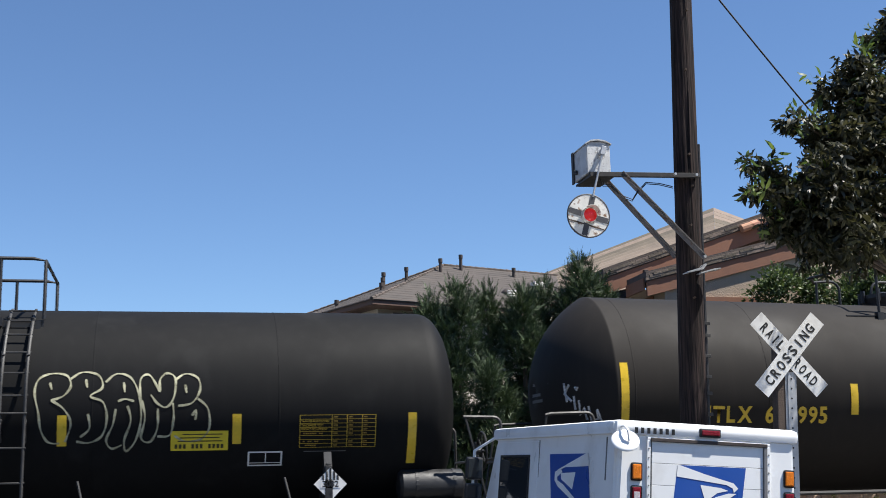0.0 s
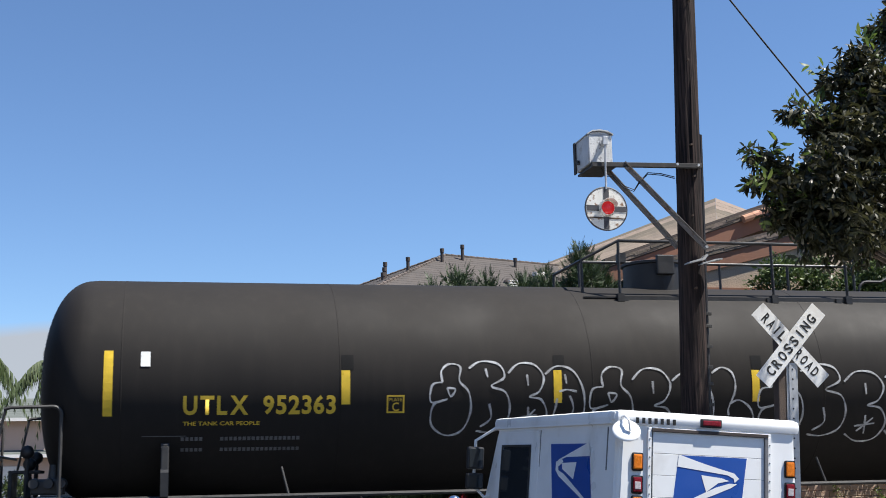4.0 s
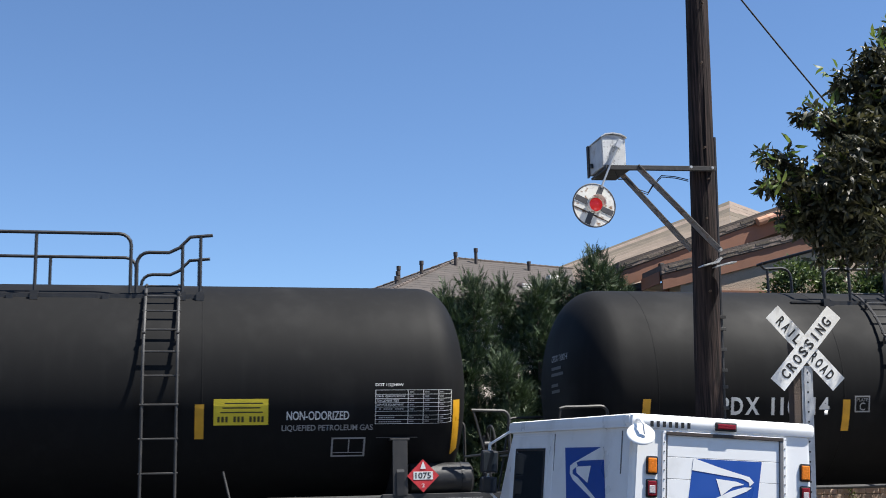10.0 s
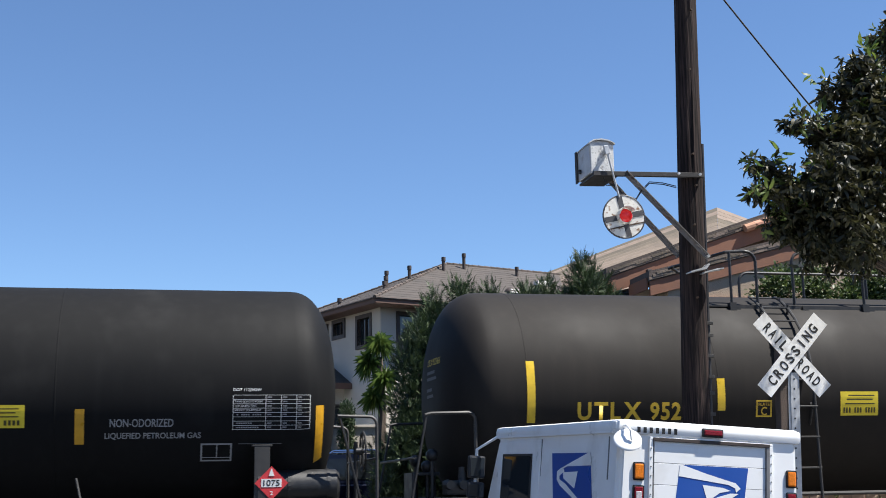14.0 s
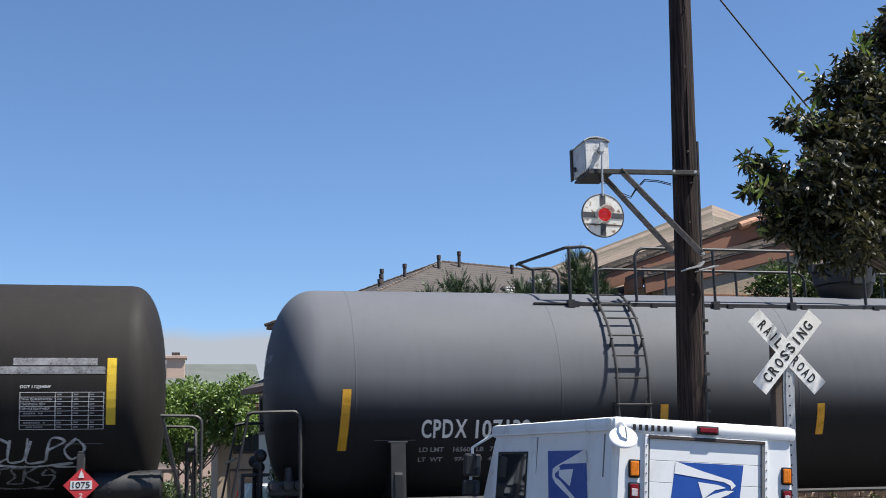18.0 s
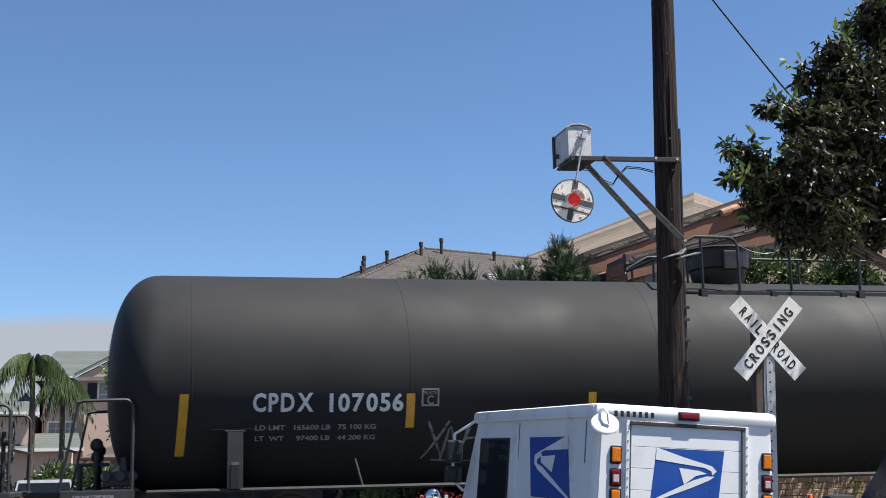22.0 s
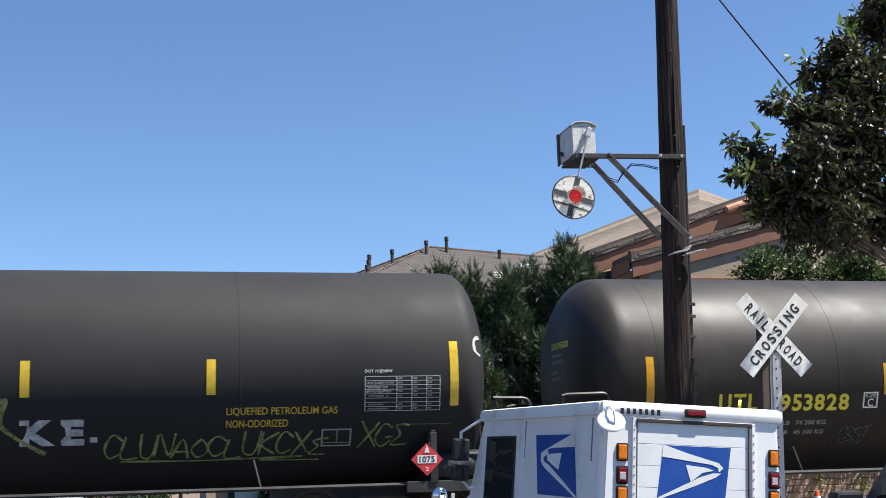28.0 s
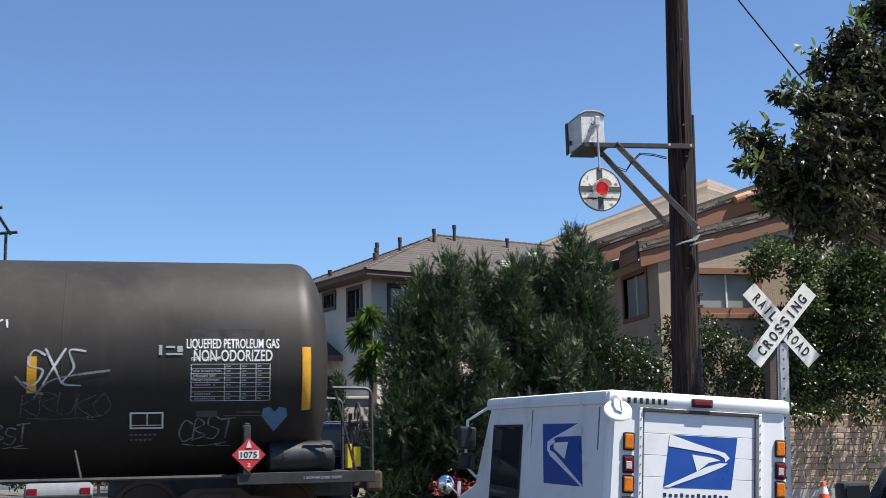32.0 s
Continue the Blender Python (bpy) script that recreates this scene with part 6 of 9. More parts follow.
build_car("parked_saloon", "silver saloon parked at the corner", (3.85, 27.85, 0.28), -90, "car_white", [(-2.2, 0.3), (2.2, 0.3), (2.28, 0.6), (2.1, 0.82), (1.0, 0.92), (-2.1, 0.96), (-2.25, 0.65)], [(-1.5, 0.94), (-0.85, 1.4), (0.35, 1.42), (1.05, 0.92)], 1.78, axle=(1.35, -1.35))
TALL = ([(-2.3, 0.4), (2.25, 0.38), (2.35, 0.7), (2.25, 1.02), (1.1, 1.16), (-2.3, 1.18), (-2.38, 0.75)], [(-2.15, 1.16), (-1.95, 1.86), (0.45, 1.88), (1.15, 1.15)])
build_car("waiting_suv", "dark blue sport utility vehicle waiting beside the mail truck", (6.25, 7.82, GROUND_Z + 0.02), 0, "car_navy", *TALL, 1.9, axle=(1.45, -1.4))


def build_cone():
    th = thing("traffic_cone", "orange traffic cone with a white band", "traffic cone", (11.95, 21.0, 0.06))
    part("base", boxes((-0.18, 0.18, -0.18, 0.18, 0, 0.03), bevel=0.01), "cone_orange", th)
    bm = bmesh.new()
    revolve(bm, [(0.03, 0.14), (0.25, 0.085), (0.25, 0.02)], 20, "Z")
    part("cone_body", bm, "cone_orange", th, smooth=True)
    bm = bmesh.new()
    revolve(bm, [(0.25, 0.086), (0.38, 0.056), (0.38, 0.01)], 20, "Z")
    part("band", bm, "white_mark", th, smooth=True)
    bm = bmesh.new()
    revolve(bm, [(0.38, 0.057), (0.47, 0.034), (0.475, 0.02)], 20, "Z")
    part("tip", bm, "cone_orange", th, smooth=True)


build_cone()


# ---- the train ----
LEAD = 0.72             # depth of the jacketed leading heads
BULGE = 2.4             # how full they are
HEAD = {"dish": 0.0}    # depth of a plain dished head with a sharp rim, where the present car has one


def head_depth(r):
    """How far the leading head stands before the cylinder, r from its middle."""
    d = HEAD["dish"]
    if d:
        ball = (TANK_R ** 2 + d ** 2) / (2 * d)
        return d - ball + math.sqrt(ball ** 2 - r * r)
    return LEAD * (1 - (r / TANK_R) ** BULGE) ** (1 / BULGE)


ENDS = {"x0": -99.0, "x1": 99.0, "tail": 0.5}        # where the present tank's cylinder ends


def on_tank(x, ang, lift=0.006, bend=0.0):
    """The place on a tank's near side: x along the car, ang in degrees over the waist line."""
    a = radians(ang)
    past = max((ENDS["x0"] - x) / LEAD, (x - ENDS["x1"]) / ENDS["tail"], 0.0)
    r = TANK_R * (1 - min(past, 0.95) ** 2.44) ** 0.41 + lift
    return Vector((x, -r * math.cos(a), TANK_Z + r * math.sin(a) + bend * abs(x)))


def wrap(me, x0, ang0, sx, sy, lift=0.006, bend=0.0, lean=0.0):
    """Lays a flat mesh on the tank; its (0, 0) comes to x0, ang0."""
    for v in me.vertices:
        y = v.co.y * sy
        v.co = on_tank(x0 + v.co.x * sx + lean * y, ang0 + math.degrees(y / TANK_R), lift, bend)


def lettering(car, words, x0, x1, ang, high, material, name="lettering", bold=0.02, bend=0.0, label=""):
    """Words between x0 and x1, their middle at ang."""
    if 0.08 <= high < 0.2:
        high, bold = high * 1.18, min(bold, 0.012)
    a0 = ang - math.degrees(high / 2 / TANK_R)
    if high < 0.2:
        me, w = text_mesh(words, bold)
        wrap(me, x0, a0, (x1 - x0) / w, high, bend=bend)
        return tagged(part_mesh(name, me, material, car, label), kind="stuff")
    glyphs = [text_mesh(ch, bold) for ch in words]
    cells = [max(w, 0.5) for _, w in glyphs]
    gap = 0.2 * sum(cells) / len(words)
    k = (x1 - x0) / (sum(cells) + gap * (len(words) - 1))
    x = x0
    for (me, w), cell in zip(glyphs, cells):
        wrap(me, x + (cell - w) * k / 2, a0, k, high, bend=bend)
        part_mesh("letter", me, material, car)
        x += (cell + gap) * k


def patch(car, name, x0, x1, a0, a1, material, lift=0.004, steps=6, bend=0.0, label="", lean=0.0):
    """A painted or glued rectangle on the tank."""
    bm = bmesh.new()
    cols = 1 if ENDS["x0"] < x0 and x1 < ENDS["x1"] else max(3, round((x1 - x0) / 0.05))
    rows = [[bm.verts.new(on_tank(x0 + (x1 - x0) * k / cols + lean * (a1 - a0) * i / steps, a0 + (a1 - a0) * i / steps, lift, bend)) for k in range(cols + 1)] for i in range(steps + 1)]
    for p, q in zip(rows, rows[1:]):
        for k in range(cols):
            bm.faces.new((p[k], p[k + 1], q[k + 1], q[k]))
    return part(name, bm, material, car, label)


def bars(car, name, items, material, lift=0.008, bend=0.0, label=""):
    """Several small bars in one marking: (x0, x1, a0, a1)."""
    if name == "data_lines":
        # each line as a row of characters too small to read
        items = [(x0 + 0.058 * k, x0 + 0.058 * k + 0.04, a0, a1) for x0, x1, a0, a1 in items for k in range(max(1, int((x1 - x0) / 0.058)))]
    if len(items) < 9:
        for k in items[1:]:
            patch(car, name, *k, material, lift, 1, bend, label)
        return patch(car, name, *items[0], material, lift, 1, bend, label)
    bm = bmesh.new()
    pieces = []
    for x0, x1, a0, a1 in items:
        n = 1 if x1 < ENDS["x1"] else max(1, round((x1 - x0) / 0.05))
        pieces += [(x0 + (x1 - x0) * k / n, x0 + (x1 - x0) * (k + 1) / n, a0, a1) for k in range(n)]
    for x0, x1, a0, a1 in pieces:
        bm.faces.new([bm.verts.new(on_tank(x, a, lift, bend)) for x, a in ((x0, a0), (x1, a0), (x1, a1), (x0, a1))])
    return part(name, bm, material, car, label)


def table(car, x0, x1, a0, a1, material, rows=8, title=True, bend=0.0):
    """A stencilled test table with its lines and rows of small unreadable entries."""
    t, ta = 0.007, 0.2
    fine = []
    cols = (0, 0.42, 0.62, 0.82, 1)
    items = []
    for i in range(rows + 1):
        a = a0 + (a1 - a0) * i / rows
        items.append((x0, x1, a - ta / 2, a + ta / 2))
    for c in cols:
        x = x0 + (x1 - x0) * c
        items += [(x - t / 2, x + t / 2, a0 + (a1 - a0) * i / rows, a0 + (a1 - a0) * (i + 1) / rows) for i in range(rows)]
    rng = random.Random(int(x0 * 10) + 99)
    da = (a1 - a0) / rows
    wide = x1 - x0
    words = {rows - 2: "TANK QUALIFICATION", rows - 3: "THICKNESS TEST", rows - 4: "SERVICE EQUIPMENT"}
    for i in range(rows):
        for k, (c0, c1) in enumerate(zip(cols, cols[1:])):
            xs = x0 + (c0 + 0.1 * (c1 - c0)) * wide
            w = (c1 - c0) * wide
            if k == 0 and i in words:
                lettering(car, words[i], xs - 0.06 * w, xs + w * 0.8 * len(words[i]) / 18, a0 + da * (i + 0.5), 0.03, material, "table_words", 0.0, bend)
            elif i != 2 and (k or i < rows - 1):
                # entries of a few characters, too small to read
                n = 4 if k else rng.randint(7, 11)
                fine += [(xs + w * 0.07 * (j + 0.12), xs + w * 0.07 * (j + 0.8), a0 + da * (i + 0.34), a0 + da * (i + 0.68)) for j in range(n) if k or rng.random() < 0.88]
    if title:
        lettering(car, "DOT 112J340W", x0, x0 + 0.36 * wide, a1 + 2.4, 0.05, material, "table_title", 0.01, bend)
    tagged(bars(car, "table_text", fine, "grey_mark" if material == "white_mark" else "dull_yellow", 0.009, bend), kind="stuff")
    return tagged(bars(car, "test_table", items, material, bend=bend, label="stencilled test table in fine lines"), kind="stuff")


def plate_outline(car, x0, x1, a0, a1, material, cells=True, bend=0.0):
    t, ta = 0.022, 0.85
    xm, am = x0 + 0.5 * (x1 - x0), a0 + 0.2 * (a1 - a0)
    items = [(x0, x1, a0, a0 + ta), (x0, x1, a1 - ta, a1), (x0, x0 + t, a0, a1), (x1 - t, x1, a0, a1)]
    if cells:
        items += [(xm, xm + 0.6 * t, am, a1), (x0, x1, am, am + 0.5 * ta)]
    return bars(car, "stencil_box", items, material, bend=bend)


def plate_c(car, x, ang, material, size=0.24):
    h = math.degrees(size / 2 / TANK_R)
    plate_outline(car, x - size / 2, x + size / 2, ang - h, ang + h, material, cells=False)
    lettering(car, "C", x - 0.045, x + 0.045, ang - h * 0.3, 0.1, material)
    lettering(car, "PLATE", x - 0.085, x + 0.085, ang + h * 0.5, 0.045, material, bold=0)


def stripe(car, x, a0, a1, material="stripe_yellow", wide=0.115, bend=0.0, slant=0.0):
    x -= slant / 2
    return patch(car, "reflective_stripe", x - wide / 2, x + wide / 2, a0, a1, material, 0.005, 8, bend, lean=slant / (a1 - a0))


def notice(car, x0, x1, a0, a1, bend=0.0):
    """A yellow emergency notice, its lines as dark bars."""
    patch(car, "emergency_notice", x0, x1, a0, a1, "label_yellow", 0.004, 4, bend, "yellow emergency notice with dark lines")
    w, h = x1 - x0, a1 - a0
    # the call number as a row of small bars, the lines above it finer
    items = [(x0 + (0.07 + 0.073 * i) * w, x0 + (0.115 + 0.073 * i) * w, a0 + 0.12 * h, a0 + 0.34 * h) for i in range(12) if i not in (3, 7)]
    items += [(x0 + (0.12 + 0.04 * i) * w, x1 - (0.1 + 0.05 * (i % 2)) * w, a0 + (0.47 + 0.17 * i) * h, a0 + (0.52 + 0.17 * i) * h) for i in range(3)]
    tagged(bars(car, "notice_lines", items, "label_dark", 0.009, bend), kind="stuff")


def ribbon(car, name, strokes, x0, x1, a0, a1, width, material, bend=0.0, label="", lift=0.007):
    """Sprayed strokes: each a line of (u, v) in a unit square, laid between x0..x1 and a0..a1."""
    bm = bmesh.new()
    for line in strokes:
        pts = []
        for i in range(len(line) - 1):
            p0 = line[max(i - 1, 0)]
            p1, p2 = line[i], line[i + 1]
            p3 = line[min(i + 2, len(line) - 1)]
            for k in range(5):
                s = k / 5
                pts.append(tuple(0.5 * (2 * b + (c - a) * s + (2 * a - 5 * b + 4 * c - d) * s * s + (3 * b - a - 3 * c + d) * s ** 3) for a, b, c, d in zip(p0, p1, p2, p3)))
        pts.append(line[-1])
        q = [(x0 + u * (x1 - x0), radians(a0 + v * (a1 - a0)) * TANK_R) for u, v in pts]
        prev = None
        for i, (x, s) in enumerate(q):
            ax, as_ = q[max(i - 1, 0)]
            bx, bs = q[min(i + 1, len(q) - 1)]
            d = Vector((bx - ax, bs - as_))
            if d.length < 1e-6:
                continue
            nrm = Vector((-d.y, d.x)).normalized() * width * (0.42 + 0.12 * math.sin(i * 0.9))
            pair = [bm.verts.new(on_tank(x + sg * nrm.x, math.degrees((s + sg * nrm.y) / TANK_R), lift, bend)) for sg in (-1, 1)]
            if prev:
                bm.faces.new((prev[0], pair[0], pair[1], prev[1]))
            prev = pair
    return part(name, bm, material, car, label)


# hand-sprayed letter shapes in a unit square
HAND = {
    "A": [[(0, 0), (0.4, 1), (0.9, 0.05)], [(0.1, 0.4), (0.8, 0.42)]],
    "B": [[(0.1, 0), (0.15, 1), (0.8, 0.85), (0.2, 0.52), (0.95, 0.25), (0.1, 0.02)]],
    "C": [[(0.95, 0.8), (0.4, 1), (0.05, 0.5), (0.4, 0.02), (0.95, 0.2)]],
    "D": [[(0.1, 0), (0.15, 1), (0.95, 0.6), (0.1, 0.02)]],
    "E": [[(0.95, 0.95), (0.2, 0.9), (0.5, 0.52), (0.1, 0.1), (0.95, 0.06)]],
    "G": [[(0.9, 0.85), (0.35, 1), (0.05, 0.45), (0.5, 0), (0.95, 0.4), (0.5, 0.42)]],
    "I": [[(0.5, 1), (0.48, 0)]],
    "K": [[(0.1, 1), (0.12, 0)], [(0.95, 0.95), (0.15, 0.5), (0.95, 0.02)]],
    "L": [[(0.15, 1), (0.1, 0.05), (0.95, 0.08)]],
    "N": [[(0.05, 0), (0.15, 1), (0.8, 0.05), (0.95, 1)]],
    "O": [[(0.5, 1), (0.05, 0.5), (0.5, 0.02), (0.95, 0.5), (0.5, 1)]],
    "P": [[(0.15, 0), (0.15, 0.95), (0.9, 0.8), (0.15, 0.45)]],
    "R": [[(0.15, 0), (0.15, 0.95), (0.9, 0.8), (0.2, 0.5), (0.95, 0)]],
    "S": [[(0.9, 0.85), (0.3, 1), (0.15, 0.62), (0.85, 0.38), (0.6, 0.02), (0.05, 0.12)]],
    "T": [[(0, 0.92), (1, 1)], [(0.5, 0.95), (0.45, 0)]],
    "U": [[(0.1, 1), (0.15, 0.15), (0.6, 0.02), (0.9, 0.3), (0.9, 1)]],
    "W": [[(0, 1), (0.25, 0.05), (0.5, 0.7), (0.75, 0.02), (1, 1)]],
    "X": [[(0, 1), (1, 0)], [(0.95, 1), (0.05, 0)]],
    "Z": [[(0, 0.95), (0.95, 1), (0.1, 0.05), (1, 0)]],
    "9": [[(0.9, 0.7), (0.4, 1), (0.15, 0.6), (0.85, 0.6), (0.6, 0)]],
}


def hand_tag(car, marks, x0, x1, a0, a1, width, material, bend=0.0, seed=0, name="graffiti_tag", label="sprayed graffiti tag"):
    """A sprayed tag from hand-drawn shapes."""
    rng = random.Random(seed)
    n = len(marks)
    strokes = []
    for i, ch in enumerate(marks):
        if ch not in HAND:
            continue
        dy, sc = rng.uniform(-0.08, 0.1), rng.uniform(0.85, 1.1)
        for line in HAND[ch]:
            strokes.append([((i - 0.08 + 1.12 * u + 0.22 * v + rng.uniform(-0.05, 0.05)) / n, dy + sc * v + rng.uniform(-0.05, 0.05)) for u, v in line])
    if n > 3:
        strokes.append([(0.08, -0.12), (0.45, -0.2 + rng.uniform(-0.05, 0.05)), (0.9, -0.06), (0.7, -0.2), (0.98, -0.26)])
    ribbon(car, name, strokes, x0, x1, a0, a1, width * 0.72, material, bend, label)


# fat outlined letters in a unit square
BUBBLE = {
    "P": [[(0.45, 0.62), (0.78, 0.68), (0.97, 0.82), (0.85, 0.97), (0.45, 1.0), (0.1, 0.92), (0.0, 0.72), (0.12, 0.45), (0.2, 0.2), (0.4, 0.04), (0.7, 0.02)], [(0.45, 0.62), (0.8, 0.5), (1.0, 0.3), (0.85, 0.04)], [(0.4, 0.87), (0.46, 0.77)]],
    "R": [[(0.0, 0.9), (0.3, 1.0), (0.75, 0.96), (0.88, 0.78), (0.55, 0.66), (0.9, 0.58), (1.02, 0.36), (0.9, 0.12), (0.55, 0.02), (0.2, 0.04)], [(0.3, 0.1), (0.55, 0.22), (0.5, 0.42)], [(0.42, 0.9), (0.46, 0.78)]],
    "A": [[(0.0, 0.88), (0.3, 1.0), (0.7, 0.94), (0.95, 0.68), (1.0, 0.36), (0.85, 0.08), (0.6, -0.06), (0.55, 0.1), (0.72, 0.36), (0.62, 0.56)], [(0.3, 0.52), (0.22, 0.3), (0.05, 0.1), (0.2, -0.02), (0.48, 0.03)], [(0.35, 0.62), (0.55, 0.65), (0.8, 0.62)], [(0.5, 0.88), (0.54, 0.74)]],
    "N": [[(0.02, 0.6), (0.0, 0.9), (0.22, 0.98), (0.42, 0.85), (0.55, 0.72), (0.55, 0.9), (0.75, 1.0), (0.98, 0.92), (0.95, 0.65), (0.75, 0.5), (0.5, 0.55), (0.3, 0.68)], [(0.05, 0.6), (0.15, 0.35), (0.05, 0.06), (0.3, 0.0), (0.5, 0.2), (0.5, 0.48)], [(0.5, 0.08), (0.85, 0.1), (0.95, 0.35), (0.92, 0.56)]],
    "E": [[(0.0, 0.92), (0.3, 1.02), (0.65, 0.96), (0.72, 0.78), (0.5, 0.6), (0.1, 0.56)], [(0.66, 0.66), (0.95, 0.52), (1.0, 0.25), (0.75, 0.08), (0.3, 0.06), (0.02, 0.14)], [(0.3, 0.86), (0.34, 0.74)], [(0.5, 0.42), (0.62, 0.5), (0.6, 0.36)]],
    "S": [[(0.3, 0.74), (0.28, 0.9), (0.48, 1.0), (0.75, 0.96), (0.72, 0.76), (0.95, 0.6), (1.0, 0.32), (0.8, 0.04), (0.4, -0.03), (0.04, 0.14), (0.08, 0.42), (0.42, 0.5), (0.02, 0.46), (0.05, 0.7), (0.3, 0.74)], [(0.42, 0.66), (0.62, 0.64), (0.5, 0.54), (0.42, 0.66)]],
    "B": [[(0.02, 0.86), (0.3, 1.0), (0.7, 0.98), (0.92, 0.8), (0.8, 0.6), (0.55, 0.52), (0.85, 0.48), (1.0, 0.26), (0.8, 0.02), (0.4, -0.02), (0.1, 0.1)], [(0.5, 0.84), (0.52, 0.68)], [(0.3, 0.22), (0.75, 0.26)], [(0.52, 0.38), (0.54, 0.1)], [(0.36, 0.14), (0.7, 0.34)]],
    "L": [[(0.0, 0.92), (0.25, 1.0), (0.5, 0.92), (0.56, 0.7), (0.4, 0.44), (0.42, 0.34)], [(0.42, 0.5), (0.66, 0.55), (0.95, 0.42), (1.02, 0.2), (0.75, -0.02), (0.3, 0.0), (0.05, 0.15)]],
}


def bubble_tag(car, marks, x0, x1, a0, a1, width, material, bend=0.0, seed=0, label="outlined bubble-letter graffiti in pale spray paint"):
    """Fat bubble letters as thin outlines that crowd one another."""
    rng = random.Random(seed)
    strokes = []
    n = len(marks)
    for i, ch in enumerate(marks):
        k, dy = rng.uniform(0.95, 1.05), rng.uniform(-0.04, 0.05)
        for line in BUBBLE[ch]:
            strokes.append([((i + 0.02 + 1.04 * u) / n, dy + k * v) for u, v in line])
    ribbon(car, "graffiti_piece", strokes, x0, x1, a0, a1, width, material, bend, label)


def placard(car, x, z, y, red=True, words="1075"):
    """A diamond placard on its holder."""
    s = 0.205
    if red:
        bm = boxes((-s, s, -0.006, 0.006, -s, s), m=Matrix.Translation((x, y, z)) @ pose(0, 0, 0, 0, 45, 0) @ Matrix.Diagonal((0.74, 1, 0.74, 1)))
        p = part("placard", bm, "placard_red", car, "red diamond placard with a white number panel")
    else:
        bm = boxes((-s, s, -0.006, 0.006, -s, s), m=Matrix.Translation((x, y, z)) @ pose(0, 0, 0, 0, 45, 0) @ Matrix.Diagonal((0.74, 1, 0.74, 1)))
        p = part("placard", bm, "white_mark", car, "white diamond placard with black bars")
        for i in range(5):
            xx = x + (i - 2) * 0.048
            h = 0.15 - abs(i - 2) * 0.045
            part("placard_bar", boxes((xx - 0.013, xx + 0.013, y - 0.011, y - 0.007, z + 0.05, z + 0.06 + h)), "black_paint", p)
    part("number_panel", boxes((x - 0.13, x + 0.13, y - 0.010, y - 0.007, z - 0.05, z + 0.055)), "white_mark", p)
    me, w = text_mesh(words, 0.02)
    for v in me.vertices:
        v.co = Vector((x - 0.105 + v.co.x * 0.21 / w, y - 0.012, z - 0.037 + v.co.y * 0.08))
    part_mesh("number", me, "black_paint", p)
    me, w = text_mesh("2" if red else "9", 0.01)
    for v in me.vertices:
        v.co = Vector((x - 0.02 + v.co.x * 0.04 / w, y - 0.012, z - 0.15 + v.co.y * 0.05))
    part_mesh("class_number", me, "white_mark" if red else "black_paint", p)
    if red:
        bm = bmesh.new()
        prism(bm, [(x - 0.035, z + 0.09), (x + 0.035, z + 0.09), (x + 0.02, z + 0.14), (x, z + 0.19), (x - 0.02, z + 0.14)], y - 0.012, y - 0.007)
        part("flame_mark", bm, "white_mark", p)
    return p


def wheelset_mesh():
    bm = bmesh.new()
    for s in (-1, 1):
        n0 = len(bm.verts)
        prof = [(s * 0.70, 0.08), (s * 0.70, 0.2), (s * 0.72, 0.38), (s * 0.69, 0.40), (s * 0.69, 0.483), (s * 0.72, 0.483), (s * 0.735, 0.457), (s * 0.82, 0.45), (s * 0.82, 0.40), (s * 0.78, 0.38), (s * 0.76, 0.2), (s * 0.79, 0.08)]
        revolve(bm, prof, 32, "Y")
    rod(bm, (0, -1.05, 0), (0, 1.05, 0), 0.08, 12)
    me = bpy.data.meshes.new("wheelset")
    bm.to_mesh(me)
    bm.free()
    return me


WHEELSET = wheelset_mesh()
WHEELS = []


def bogie(car, x):
    """A two-axle truck under the car: side frames, bolster, springs and wheelsets."""
    bm = bmesh.new()
    for s in (-1, 1):
        y0, y1 = s * 0.93, s * 1.07
        prism(bm, [(x - 1.05, 0.40), (x - 0.95, 0.62), (x - 0.45, 0.68), (x - 0.3, 0.78), (x + 0.3, 0.78), (x + 0.45, 0.68), (x + 0.95, 0.62), (x + 1.05, 0.40), (x + 0.7, 0.36), (x + 0.35, 0.24), (x - 0.35, 0.24), (x - 0.7, 0.36)], min(y0, y1), max(y0, y1))
    f = new("bogie", None)
    f.parent = car
    split_parts("side_frame", bm, "steel_rust", f, "rusty cast-steel side frame")
    part("bolster", boxes((x - 0.22, x + 0.22, -1.1, 1.1, 0.5, 0.72), bevel=0.03), "steel_rust", f)
    bm = bmesh.new()
    for s in (-1, 1):
        for dx in (-0.14, 0, 0.14):
            rod(bm, (x + dx, s * 1.0, 0.28), (x + dx, s * 1.0, 0.55), 0.055, 10)
    split_parts("spring", bm, "steel_rust", f)
    for dx in (-0.89, 0.89):
        w = part_mesh("wheelset", WHEELSET, "steel_rust", car, smooth=False)
        w.matrix_basis = pose(x + dx, 0, 0.457)
        WHEELS.append((w, x + dx))


